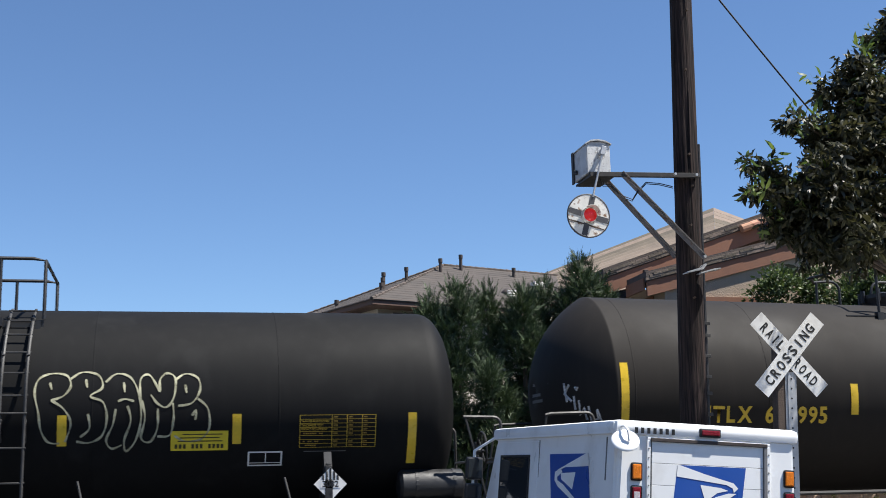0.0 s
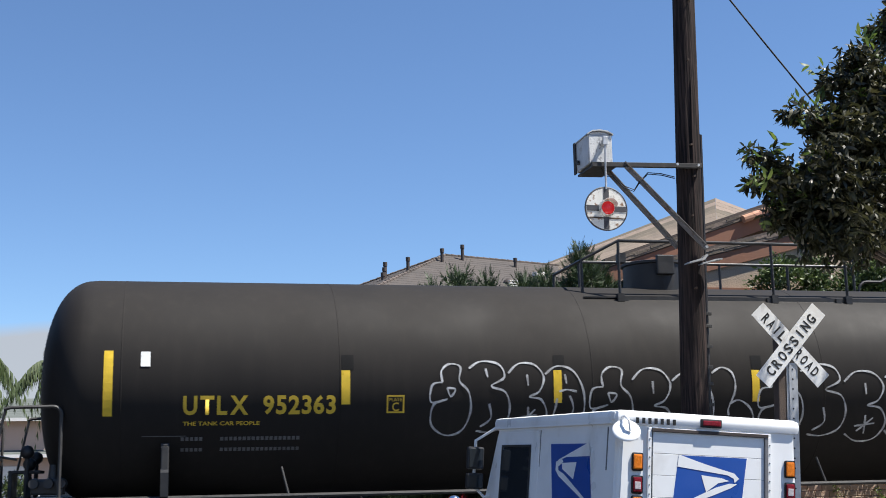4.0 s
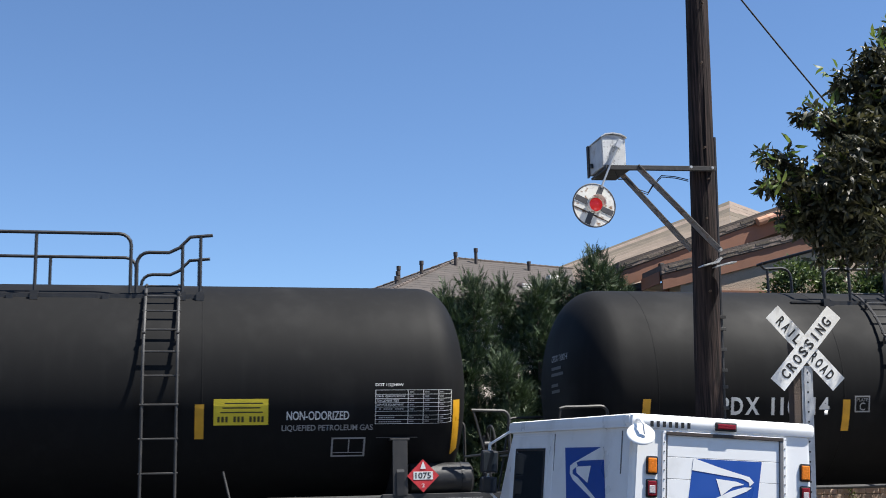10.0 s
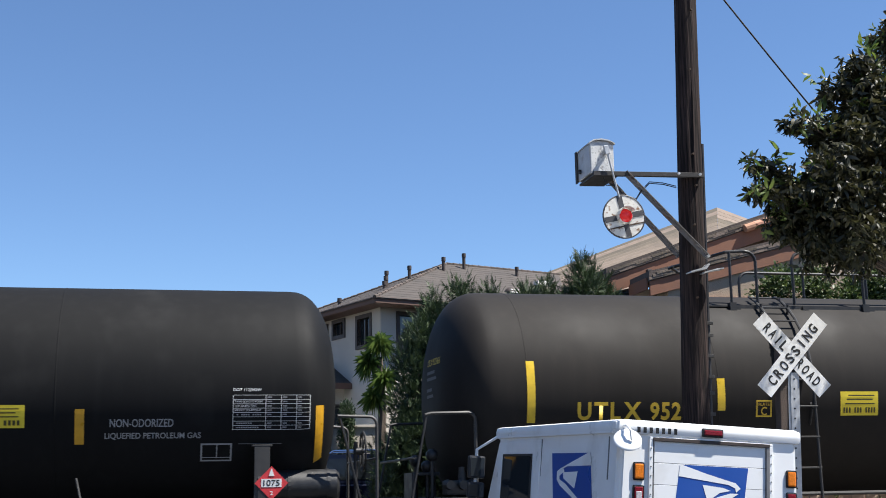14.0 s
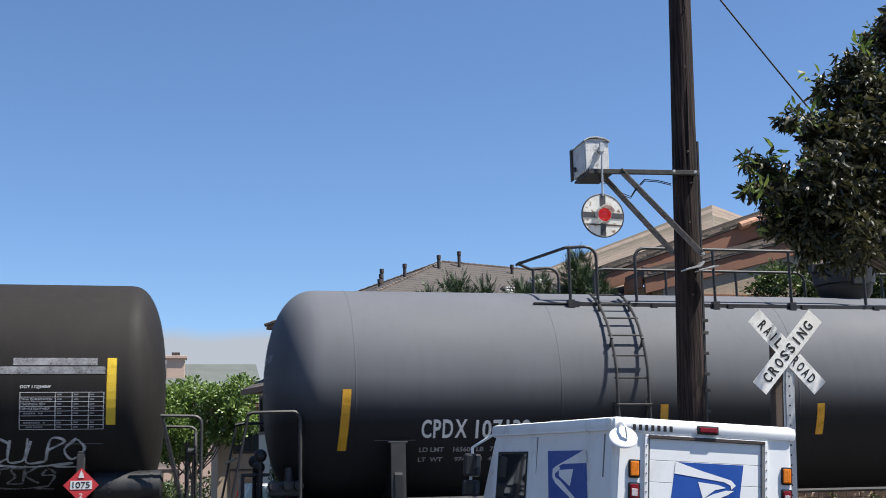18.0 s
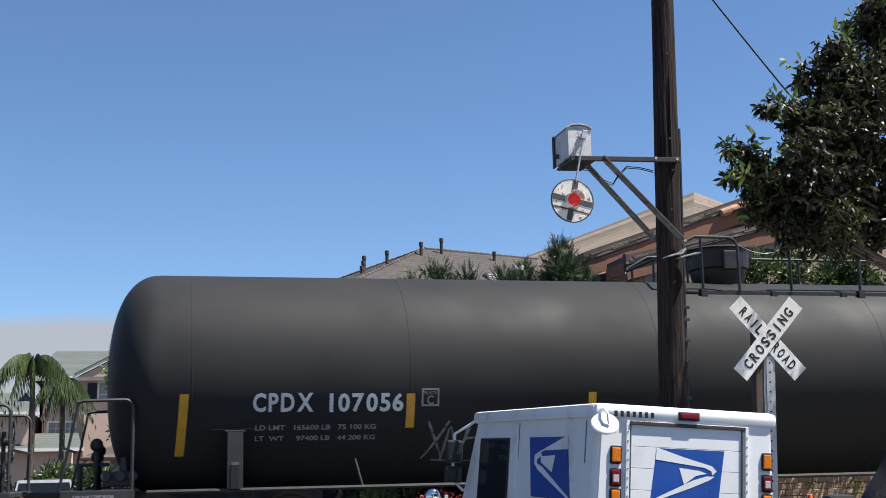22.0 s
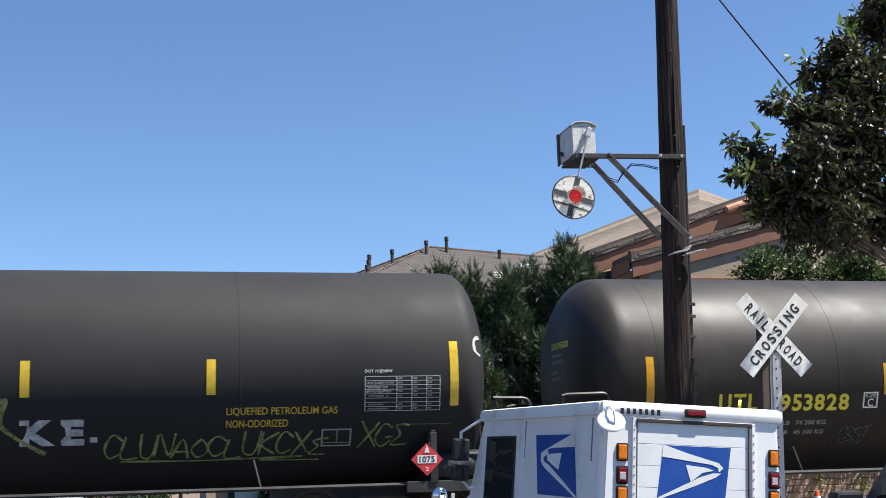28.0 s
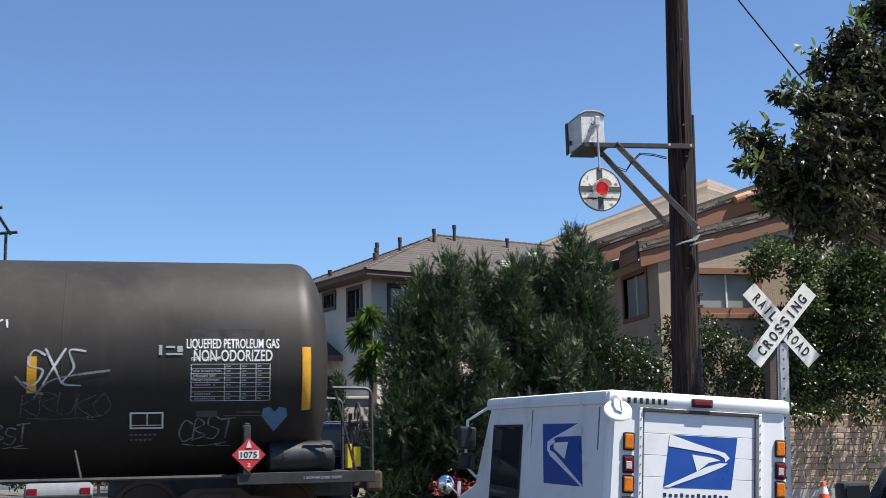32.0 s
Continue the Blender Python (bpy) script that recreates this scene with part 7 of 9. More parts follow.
def shell(car, x0, x1, tail, material, bend=0.0):
    """The tank from x0 to x1: a long cylinder with dished heads and weld rings."""
    prof = [(x0 - LEAD, 0.01)]
    for i in range(1, 23):
        a = math.pi / 2 * i / 24
        r = TANK_R * math.sin(a) ** (2 / BULGE)
        prof.append((x0 - head_depth(r), r))
    prof += [(x0, TANK_R), (x0 + 0.015, TANK_R), (x0 + 0.05, TANK_R)] if HEAD["dish"] else [(x0 - 0.06, TANK_R * 0.997), (x0 - 0.01, TANK_R)]
    steps = 16
    prof += [(x0 + (x1 - x0) * i / steps, TANK_R) for i in range(1, steps + 1)]
    for i in range(13, 0, -1):
        a = math.pi / 2 * i / 14
        prof.append((x1 + tail * math.cos(a) ** 0.82, TANK_R * math.sin(a) ** 0.82))
    prof.append((x1 + tail, 0.01))
    bm = bmesh.new()
    revolve(bm, prof, 96, "X")
    for v in bm.verts:
        v.co.z += TANK_Z + bend * abs(v.co.x)
    t = part("tank", bm, material, car, smooth=True)
    for x in [x0 + (x1 - x0) * k for k in (0.022, 0.19, 0.4, 0.61, 0.82)]:
        bm = bmesh.new()
        revolve(bm, [(x - 0.014, TANK_R - 0.004), (x - 0.006, TANK_R + 0.003), (x + 0.006, TANK_R + 0.003), (x + 0.014, TANK_R - 0.004)], 96, "X", caps=False)
        for v in bm.verts:
            v.co.z += TANK_Z + bend * abs(v.co.x)
        part("weld_ring", bm, material, t, smooth=True)
    return t


def ladder(car, x0, x1, bend=0.0):
    """Side ladder that climbs the tank and curves over to the platform."""
    y = -TANK_R - 0.10
    for x in (x0, x1):
        pts = [(x, y - 0.02, 0.78), (x, y, TANK_Z - 0.15)]
        for i in range(1, 9):
            a = i * 8.2
            r = TANK_R + 0.065 + 0.045 * (1 - i / 8)
            pts.append((x, -r * math.cos(radians(a)), TANK_Z + r * math.sin(radians(a))))
        bm = bmesh.new()
        pipe(bm, pts, 0.021, 6)
        part("ladder_rail", bm, "steel_worn", car, smooth=True)
    zs = [0.86 + 0.43 * i for i in range(4)]
    pts = [(y - 0.015, z) for z in zs]
    for i in range(6):
        a = 4 + i * 11.5
        r = TANK_R + 0.085
        pts.append((-r * math.cos(radians(a)), TANK_Z + r * math.sin(radians(a))))
    for yy, z in pts:
        bm = bmesh.new()
        rod(bm, (x0 - 0.03, yy, z), (x1 + 0.03, yy, z), 0.013, 6)
        part("rung", bm, "steel_worn", car)
    bm = bmesh.new()
    for x in (x0, x1):
        for a in (-8, 22, 48):
            rod(bm, on_tank(x, a, -0.02), on_tank(x, a + (3 if a > 0 else -3), 0.12), 0.02, 6)
    for x in (x0, x1):
        rod(bm, on_tank(x, -20, 0.0), (x, y, TANK_Z - 0.12), 0.018, 6)
    split_parts("ladder_bracket", bm, "steel_black", car)


def handrail(car, pts, posts, z0, name="handrail", r=0.024):
    bm = bmesh.new()
    pipe(bm, pts, r, 8)
    rail = part(name, bm, "steel_black", car, smooth=True)
    for p, q in posts:
        bm = bmesh.new()
        rod(bm, p, q, r * 0.95, 8)
        box(bm, p[0] - 0.05, p[0] + 0.05, p[1] - 0.05, p[1] + 0.05, p[2] - 0.1, p[2] + 0.02)
        part("rail_post", bm, "steel_black", rail, smooth=True)


def platform(car, xl, xr, style, hatch, lad, bend=0.0):
    """The walkway on top: grating, brackets, handrails on both sides, the protective housing.
    style: 'round' rails with bent ends, or 'square' rails with an end frame. lad: 'l' or 'r' end with the ladder gap."""
    z = TANK_Z + TANK_R - 0.25
    yn, yf = -0.9, 0.9
    # grating deck near and far of the housing
    bm = bmesh.new()
    for y0, y1 in ((yn, -0.36), (0.36, yf)):
        box(bm, xl, xr, y0, y0 + 0.03, z - 0.09, z + 0.01)
        box(bm, xl, xr, y1 - 0.03, y1, z - 0.05, z + 0.01)
        n = int((xr - xl) / 0.09)
        for i in range(n):
            x = xl + (i + 0.5) * (xr - xl) / n
            box(bm, x - 0.006, x + 0.006, y0 + 0.03, y1 - 0.03, z - 0.02, z + 0.008)
        for k in (1, 2, 3):
            y = y0 + (y1 - y0) * k / 4
            box(bm, xl, xr, y - 0.005, y + 0.005, z - 0.018, z + 0.006)
    deck = part("platform_grating", bm, "steel_black", car, "black steel grating")
    # mesh apron under the near edge
    bm = bmesh.new()
    n = int((xr - xl) / 0.11)
    for i in range(n):
        x = xl + (i + 0.5) * (xr - xl) / n
        rod(bm, (x - 0.05, yn + 0.04, z - 0.02), (x + 0.05, yn + 0.1, z - 0.2), 0.006, 4)
        rod(bm, (x + 0.05, yn + 0.04, z - 0.02), (x - 0.05, yn + 0.1, z - 0.2), 0.006, 4)
    box(bm, xl, xr, yn + 0.09, yn + 0.11, z - 0.22, z - 0.19)
    part("apron", bm, "steel_black", deck)
    k = 6
    for i in range(k):
        x = xl + 0.08 + (xr - xl - 0.16) * i / (k - 1)
        for s in (-1, 1):
            bm = bmesh.new()
            prism(bm, [(s * 0.93, z), (s * 0.93, z - 0.17), (s * 0.86, z - 0.27), (s * 0.62, z - 0.02)], x - 0.045, x + 0.045, "YZ")
            if i % 2 == 0:
                box(bm, x - 0.1, x + 0.1, s * 0.9 - 0.04, s * 0.9 + 0.04, z - 0.26, z - 0.2)
            part("bracket", bm, "steel_black", car)
    # sloping step plate past the ends
    bm = bmesh.new()
    e = xl - 0.55
    prism(bm, [(e, z - 0.03), (xl, z - 0.03), (xl, z - 0.13), (xl - 0.1, z - 0.16)], yn + 0.02, yn + 0.06)
    prism(bm, [(e, z), (xl, z), (xl, z - 0.02), (e, z - 0.02)], yn, -0.36)
    part("end_step", bm, "steel_black", car)
    H = z + 0.83
    hz = z + 0.02
    gap0, gap1 = (xl + 0.42, xl + 1.02) if lad == "l" else (xr - 0.98, xr - 0.9)
    b = 0.16
    for s, y, top in ((0, yn, H), (1, yf, H)):
        if lad == "l":
            # short stub by the ladder, then the long run
            pts = [(xl - 0.42, 0.3, H - 0.05), (xl - 0.05, y, H - 0.02), (xl + 0.22, y, H)] + [tuple(p) for p in arc((gap0 - b, y, H - b), (0, 0, b), (b, 0, 0), 0, 90, 4)] + [(gap0, y, hz)]
            handrail(car, pts, [((xl, y, hz), (xl, y, H - 0.02))], hz)
            run = [(gap1, y, hz)] + [tuple(p) for p in arc((gap1 + b, y, H - b), (-b, 0, 0), (0, 0, b), 0, 90, 4)] + [(xr - b, y, H)]
            run += [(xr, y, H - (0.03 if style == "square" else 0.0)), (xr, y, hz)]
            n, xe = 4, xr
            if style == "round":
                xe = hatch - 0.2
                run = run[:-3] + [(xe - b, y, H)] + [tuple(p) for p in arc((xe - b, y, H - b), (0, 0, b), (b, 0, 0), 0, 90, 4)] + [(xe, y, hz)]
                n = 3
                xh = hatch + 0.7
                hoop = [(xh, y, hz)] + [tuple(p) for p in arc((xh + b, y, H - b), (-b, 0, 0), (0, 0, b), 0, 90, 4)] + [(xr + 0.1, y, H), (xr + 0.16, y * 0.85, H - 0.01)]
                handrail(car, hoop, [((xr, y, hz), (xr, y, H))], hz)
            posts = [((gap1 + (xe - gap1) * i / n, y, hz), (gap1 + (xe - gap1) * i / n, y, H)) for i in range(1, n)]
            handrail(car, run, posts, hz)
        else:
            run = [(xl - 0.5, y * 0.75, hz), (xl - 0.5, y * 0.75, H - 0.26), (xl, y, H)]
            run += [(gap0 - b, y, H)] + [tuple(p) for p in arc((gap0 - b, y, H - b), (0, 0, b), (b, 0, 0), 0, 90, 4)] + [(gap0, y, hz)]
            n, xs = 4, xl
            if style == "round":
                xs, n = hatch + 0.76, 3
                xh = hatch - 0.1
                hoop = [(xl - 0.42, y * 0.85, H - 0.26), (xl - 0.36, y, H - 0.2), (xl, y, H)] + [(xh - b, y, H)] + [tuple(p) for p in arc((xh - b, y, H - b), (0, 0, b), (b, 0, 0), 0, 90, 4)] + [(xh, y, hz)]
                handrail(car, hoop, [((xl - 0.28, y, hz), (xl - 0.28, y, H - 0.16)), ((xl + 0.1, y, hz), (xl + 0.1, y, H))], hz)
                run = [(xs, y, hz)] + [tuple(p) for p in arc((xs + b, y, H - b), (-b, 0, 0), (0, 0, b), 0, 90, 4)] + run[3:]
            posts = [((xs + (gap0 - xs) * i / n, y, hz), (xs + (gap0 - xs) * i / n, y, H)) for i in range(1 if style == "round" else 0, n)]
            handrail(car, run, posts, hz)
            low = H - 0.1
            pts = [(gap1, y, hz)] + [tuple(p) for p in arc((gap1 + b, y, low - 0.15 - b), (-b, 0, 0), (0, 0, b), 0, 90, 4)] + [(gap1 + 0.42, y, low - 0.15), (gap1 + 0.56, y, low - 0.08), (gap1 + 0.7, y, H - 0.03), (xr + 0.1, y, H)]
            handrail(car, pts, [((gap1 + 0.6, y, hz), (gap1 + 0.6, y, low - 0.05)), ((xr - 0.06, y, hz), (xr - 0.06, y, H))], hz)
    bm = bmesh.new()
    if style == "square":
        pipe(bm, [(xr, yn, H - 0.03), (xr, yf, H - 0.03)], 0.024, 6)
    if style == "round" and lad == "l":
        pipe(bm, [(xr + 0.16, yn * 0.85, H - 0.01), (xr + 0.16, yf * 0.85, H - 0.01)], 0.024, 6)
    if style == "round" and lad == "r":
        pipe(bm, [(xl - 0.42, yn * 0.85, H - 0.26), (xl - 0.42, yf * 0.85, H - 0.26)], 0.024, 6)
    elif lad == "r":
        pipe(bm, [(xl - 0.5, yn * 0.75, H - 0.26), (xl - 0.5, yf * 0.75, H - 0.26)], 0.022, 6)
    else:
        pipe(bm, [(xl - 0.42, 0.2, H - 0.05), (xl - 0.42, 0.4, H - 0.05)], 0.022, 6)
    if style == "round":
        # slack chains across the gap by the housing
        c0, c1 = (hatch - 0.12, hatch + 0.78) if lad == "r" else (hatch - 0.2, hatch + 0.7)
        for y in (yn, yf):
            pipe(bm, [(c0 + (c1 - c0) * i / 10, y, H - 0.1 - 0.14 * math.sin(math.pi * i / 10)) for i in range(11)], 0.01, 5)
    split_parts("cross_rail", bm, "steel_black", car)
    # the protective housing
    if style != "open":
        zt = TANK_Z + TANK_R
        bm = bmesh.new()
        if style == "square":
            revolve(bm, [(zt - 0.1, 0.46), (zt + 0.03, 0.465), (zt + 0.34, 0.47), (zt + 0.355, 0.5), (zt + 0.39, 0.5), (zt + 0.4, 0.46), (zt + 0.42, 0.2)], 28, "Z")
        else:
            revolve(bm, [(zt - 0.1, 0.36), (zt + 0.02, 0.38), (zt + 0.08, 0.42), (zt + 0.2, 0.44), (zt + 0.22, 0.48), (zt + 0.5, 0.5), (zt + 0.53, 0.53), (zt + 0.55, 0.5), (zt + 0.55, 0.2)], 28, "Z")
        bmesh.ops.translate(bm, verts=bm.verts, vec=(hatch, 0, 0))
        hs = part("protective_housing", bm, "steel_black", car, "black domed valve housing", smooth=True)
        bm = bmesh.new()
        box(bm, hatch - 0.14, hatch + 0.14, -0.52, -0.44, zt + 0.16, zt + 0.46, bevel=0.02)
        part("housing_door", bm, "steel_black", hs)
        bm = bmesh.new()
        for s in (-1, 1):
            box(bm, hatch + s * 0.52 - 0.06, hatch + s * 0.52 + 0.06, -0.06, 0.06, zt + 0.42, zt + 0.56)
            rod(bm, (hatch + s * 0.56, 0, zt + 0.42), (hatch + s * 0.56, 0, zt + 0.62), 0.025, 6)
        split_parts("hinge", bm, "steel_black", hs)


def running_gear(car, half, pull, web, slim):
    """Sills, end platforms, side pipe, couplers, saddles and bogies."""
    for s in (-1, 1):
        xe = s * (half + 0.55)
        bm = boxes((min(s * (half - 2.4), s * pull), max(s * (half - 2.4), s * pull), -0.24, 0.24, 0.62, 0.94), bevel=0.02)
        part("stub_sill", bm, "steel_dusty", car)
        x0, x1 = sorted((s * (half - (0.75 if s > 0 else -0.15)), s * (half + 1.05)))
        bm = boxes((x0, x1, -1.45, 1.45, 0.9, 0.96), (x0, x1, -1.48, -1.44, 0.82, 0.97), (x0, x1, 1.44, 1.48, 0.82, 0.97), bevel=0.008)
        ep = part("end_platform", bm, "steel_worn", car, "dark worn steel end platform")
        me, w = text_mesh("2 INCH HF COMP SHOES", 0.02)
        xt = s * (half + (0.1 if s > 0 else 0.9))
        for v in me.vertices:
            v.co = Vector((xt + v.co.x * 0.5 / w, -1.484, 0.875 + v.co.y * 0.036))
        tagged(part_mesh("sill_lettering", me, "grey_mark", ep), kind="stuff")
        xr = s * (half + 1.02)
        for y in (-1.38, 1.38):
            xi = s * (half + 0.5)
            if s > 0:
                bm = bmesh.new()
                pipe(bm, [(xr, y, 0.96), (xr, y, 1.95)] + [tuple(p) for p in arc((xr - 0.1, y, 1.95), (0.1, 0, 0), (0, 0, 0.1), 0, 90, 4)] + [(xi, y, 2.06)], 0.023, 6)
                rail = part("end_handrail", bm, "steel_worn", car, smooth=True)
                bm = bmesh.new()
                rod(bm, (xi + 0.03, y, 2.04), (xi + 0.3, y, 0.96), 0.017, 6)
            else:
                xl = -half - 0.185
                bm = bmesh.new()
                pipe(bm, [(xl, y, 0.96), (xl, y, 2.0)] + [tuple(p) for p in arc((xl - 0.1, y, 2.0), (0.1, 0, 0), (0, 0, 0.1), 0, 90, 4)] + [(xr + 0.22, y, 2.09), (xr + 0.14, y, 2.07)], 0.024, 6)
                rail = part("end_handrail", bm, "steel_worn", car, smooth=True)
                bm = bmesh.new()
                rod(bm, (xr + 0.16, y, 2.07), (xr - 0.05, y, 0.96), 0.018, 6)
            part("rail_strut", bm, "steel_black", rail)
        bm = bmesh.new()
        rod(bm, (xr, -1.38, 1.5), (xr, 1.38, 1.5), 0.018, 6)
        part("cross_bar", bm, "steel_black", car)
        bm = bmesh.new()
        box(bm, min(s * pull, s * (pull + 0.36)), max(s * pull, s * (pull + 0.36)), -0.09, 0.09, 0.72, 0.9, bevel=0.03)
        box(bm, min(s * (pull + 0.2), s * (pull + 0.44)), max(s * (pull + 0.2), s * (pull + 0.44)), -0.18, 0.1, 0.67, 0.95, bevel=0.04)
        part("coupler", bm, "steel_rust", car)
        bm = bmesh.new()
        pipe(bm, [(s * (pull - 0.1), 0.35, 0.75), (s * (pull + 0.1), 0.38, 0.55), (s * (pull + 0.3), 0.36, 0.5), (s * (pull + 0.48), 0.33, 0.62)], 0.025, 6)
        part("air_hose", bm, "rubber", car)
        # saddle with its upright web on the near side
        xs = web if s > 0 else -half + 1.1
        bm = bmesh.new()
        prism(bm, [(-1.5, 0.95), (1.5, 0.95), (1.5, 1.25), (1.35, 1.62)] + [(1.5 * math.cos(radians(a)), TANK_Z + 1.5 * math.sin(radians(a))) for a in range(-35, -150, -12)] + [(-1.35, 1.62), (-1.5, 1.25)], xs - 0.05, xs + 0.05, "YZ")
        part("saddle", bm, "steel_black", car)
        zs = TANK_Z - (0.83 if slim else 0.74)
        bm = boxes((xs - 0.045, xs + 0.045, -1.485, -1.45, 0.95, zs), (xs - 0.03, xs + 0.03, -1.48, -1.38, zs, zs + 0.03), bevel=0.01) if slim else boxes((xs - 0.1, xs + 0.1, -1.485, -1.455, 0.95, zs), (xs - 0.13, xs + 0.13, -1.487, -1.2, zs, zs + 0.025), (xs - 0.012, xs + 0.012, -1.455, -1.3, 0.95, zs), bevel=0.006)
        part("saddle_web", bm, "steel_worn", car, "worn upright plate")
        # thin centre mark above it
        patch(car, "centre_mark", xs - 0.3, xs + 0.26, -27.6, -27.2, "dull_mark", 0.006, 1)
        bogie(car, s * (half - 1.0))
    # pipe along the side with its struts
    for y in (-1.42, 1.42):
        bm = bmesh.new()
        pipe(bm, [(-half, y, 0.93), (half, y, 0.93)], 0.028, 8)
        k = 4
        for i in range(k):
            x = -half + 2 * half * (i + 0.7) / (k + 0.4)
            d = -0.08 if y < 0 else 0.08
            rod(bm, (x, y, 0.93), (x - 0.09, y * 0.95, 1.3), 0.016, 6)
        part("side_pipe", bm, "steel_worn", car, "thin worn pipe rail along the side")
    # brake gear on the leading end
    bm = bmesh.new()
    xb = half + 0.86
    rod(bm, (xb, -0.55, 0.96), (xb, -0.55, 1.75), 0.03, 8)
    bmesh.ops.create_cone(bm, cap_ends=True, segments=16, radius1=0.05, radius2=0.05, depth=0.12, matrix=Matrix.Translation((xb + 0.05, -0.55, 1.62)) @ pose(0, 0, 0, 0, 90, 0))
    part("brake_stand", bm, "steel_black", car)
    bm = bmesh.new()
    pipe(bm, [tuple(p) for p in arc((xb + 0.1, -0.55, 1.62), (0, 0.27, 0), (0, 0, 0.27), 0, 330, 16)], 0.016, 6, closed=True)
    for i in range(4):
        a = i * math.pi / 4
        rod(bm, (xb + 0.1, -0.55 + 0.27 * math.cos(a), 1.62 + 0.27 * math.sin(a)), (xb + 0.1, -0.55 - 0.27 * math.cos(a), 1.62 - 0.27 * math.sin(a)), 0.01, 5)
    part("brake_wheel", bm, "steel_black", car)
    bm = bmesh.new()
    revolve(bm, [(-0.45, 0.06), (-0.45, 0.17), (-0.41, 0.215), (0.41, 0.215), (0.45, 0.17), (0.45, 0.06)], 24, "X")
    bmesh.ops.translate(bm, verts=bm.verts, vec=(half + 0.1, -1.05, 1.16))
    res = part("air_reservoir", bm, "steel_black", car, "black air reservoir cylinder", smooth=True)
    for dx in (-0.22, 0.3):
        bm = bmesh.new()
        revolve(bm, [(dx - 0.02, 0.2), (dx - 0.02, 0.222), (dx + 0.02, 0.222), (dx + 0.02, 0.2)], 24, "X", caps=False)
        bmesh.ops.translate(bm, verts=bm.verts, vec=(half + 0.1, -1.05, 1.16))
        part("strap", bm, "steel_black", res)
    bm = bmesh.new()
    xv = -half - 0.35
    box(bm, xv - 0.2, xv + 0.2, -1.15, -0.85, 1.0, 1.2, bevel=0.03)
    for dx in (-0.16, 0.02, 0.17):
        bmesh.ops.create_cone(bm, cap_ends=True, segments=12, radius1=0.075, radius2=0.06, depth=0.2, matrix=Matrix.Translation((xv + dx, -1.15, 1.14)) @ pose(0, 0, 0, 90, 0, 0))
    bmesh.ops.create_cone(bm, cap_ends=True, segments=12, radius1=0.06, radius2=0.04, depth=0.2, matrix=Matrix.Translation((xv + 0.05, -1.0, 1.28)))
    valve = part("brake_valve", bm, "steel_worn", car)
    for y, z, h in ((-0.7, 1.0, 0.55), (-0.35, 1.0, 0.4), (0.5, 1.0, 0.5)):
        bm = bmesh.new()
        rod(bm, (xv - 0.3, y, 0.96), (xv - 0.3, y, z + h), 0.03, 8)
        bmesh.ops.create_uvsphere(bm, u_segments=10, v_segments=6, radius=0.09, matrix=Matrix.Translation((xv - 0.3, y, z + h)))
        part("valve_stem", bm, "steel_black", valve, smooth=True)
    part("ladder_step", boxes((xv - 0.55, xv - 0.15, -0.5, 0.1, 1.28, 1.32), (xv - 0.55, xv - 0.5, -0.5, 0.1, 0.96, 1.3), bevel=0.008), "steel_black", car)


def head_x(half, y, z):
    """Where the leading head lies for a place across it."""
    return -half - head_depth(min(math.hypot(y, z), 0.97 * TANK_R))


def tank_size(r, z):
    global TANK_R, TANK_Z
    TANK_R, TANK_Z = r, z


def tank_car(first, last, label, material, bend=0.0, web=None, slim=True, deep=False):
    """first and last: train places of the tips of the tank's heads. Returns the car, a function from train place to the car's own x, and half its shell."""
    mid, half = (first + last) / 2, (last - first) / 2 - 0.585
    car = thing("tank_car", label, "tank car", (mid, TRACK_Y, 0), "tank cars of the train")
    tail = 0.66 if deep else 0.5
    ENDS.update(x0=-half + 0.166, x1=half + (-0.06 if deep else 0.06), tail=tail)
    shell(car, ENDS["x0"], ENDS["x1"], tail, material, bend)
    running_gear(car, half, half + 0.93, web - mid if web else half - 1.1, slim)
    MOVING.append((car, mid))
    return car, (lambda X: X - mid), half - 0.166


def end_text(car, half, words, material):
    """Small reporting mark on the leading head."""
    me, w = text_mesh(words, 0.02)
    for v in me.vertices:
        y = -0.78 + v.co.x * 0.62 / w
        z = TANK_Z + 0.42 + v.co.y * 0.1
        yy = 0.3 - 0.62 - (v.co.x - w / 2) * 0.62 / w
        v.co = Vector((head_x(half, yy, z - TANK_Z) - 0.01, yy, z))
    part_mesh("end_lettering", me, material, car)
    bm = bmesh.new()
    for i, (w2, z) in enumerate(((0.42, 0.3), (0.5, 0.21), (0.3, 0.05), (0.36, -0.04))):
        zz = TANK_Z + z
        for y0 in (0.3,):
            vs = []
            for y, dz in ((y0, 0), (y0 + w2, 0), (y0 + w2, 0.045), (y0, 0.045)):
                yy = -y + 0.28
                vs.append(bm.verts.new((head_x(half, yy, zz + dz - TANK_Z) - 0.012, yy, zz + dz)))
            bm.faces.new(vs)
    part("end_data", bm, "dull_mark", car)


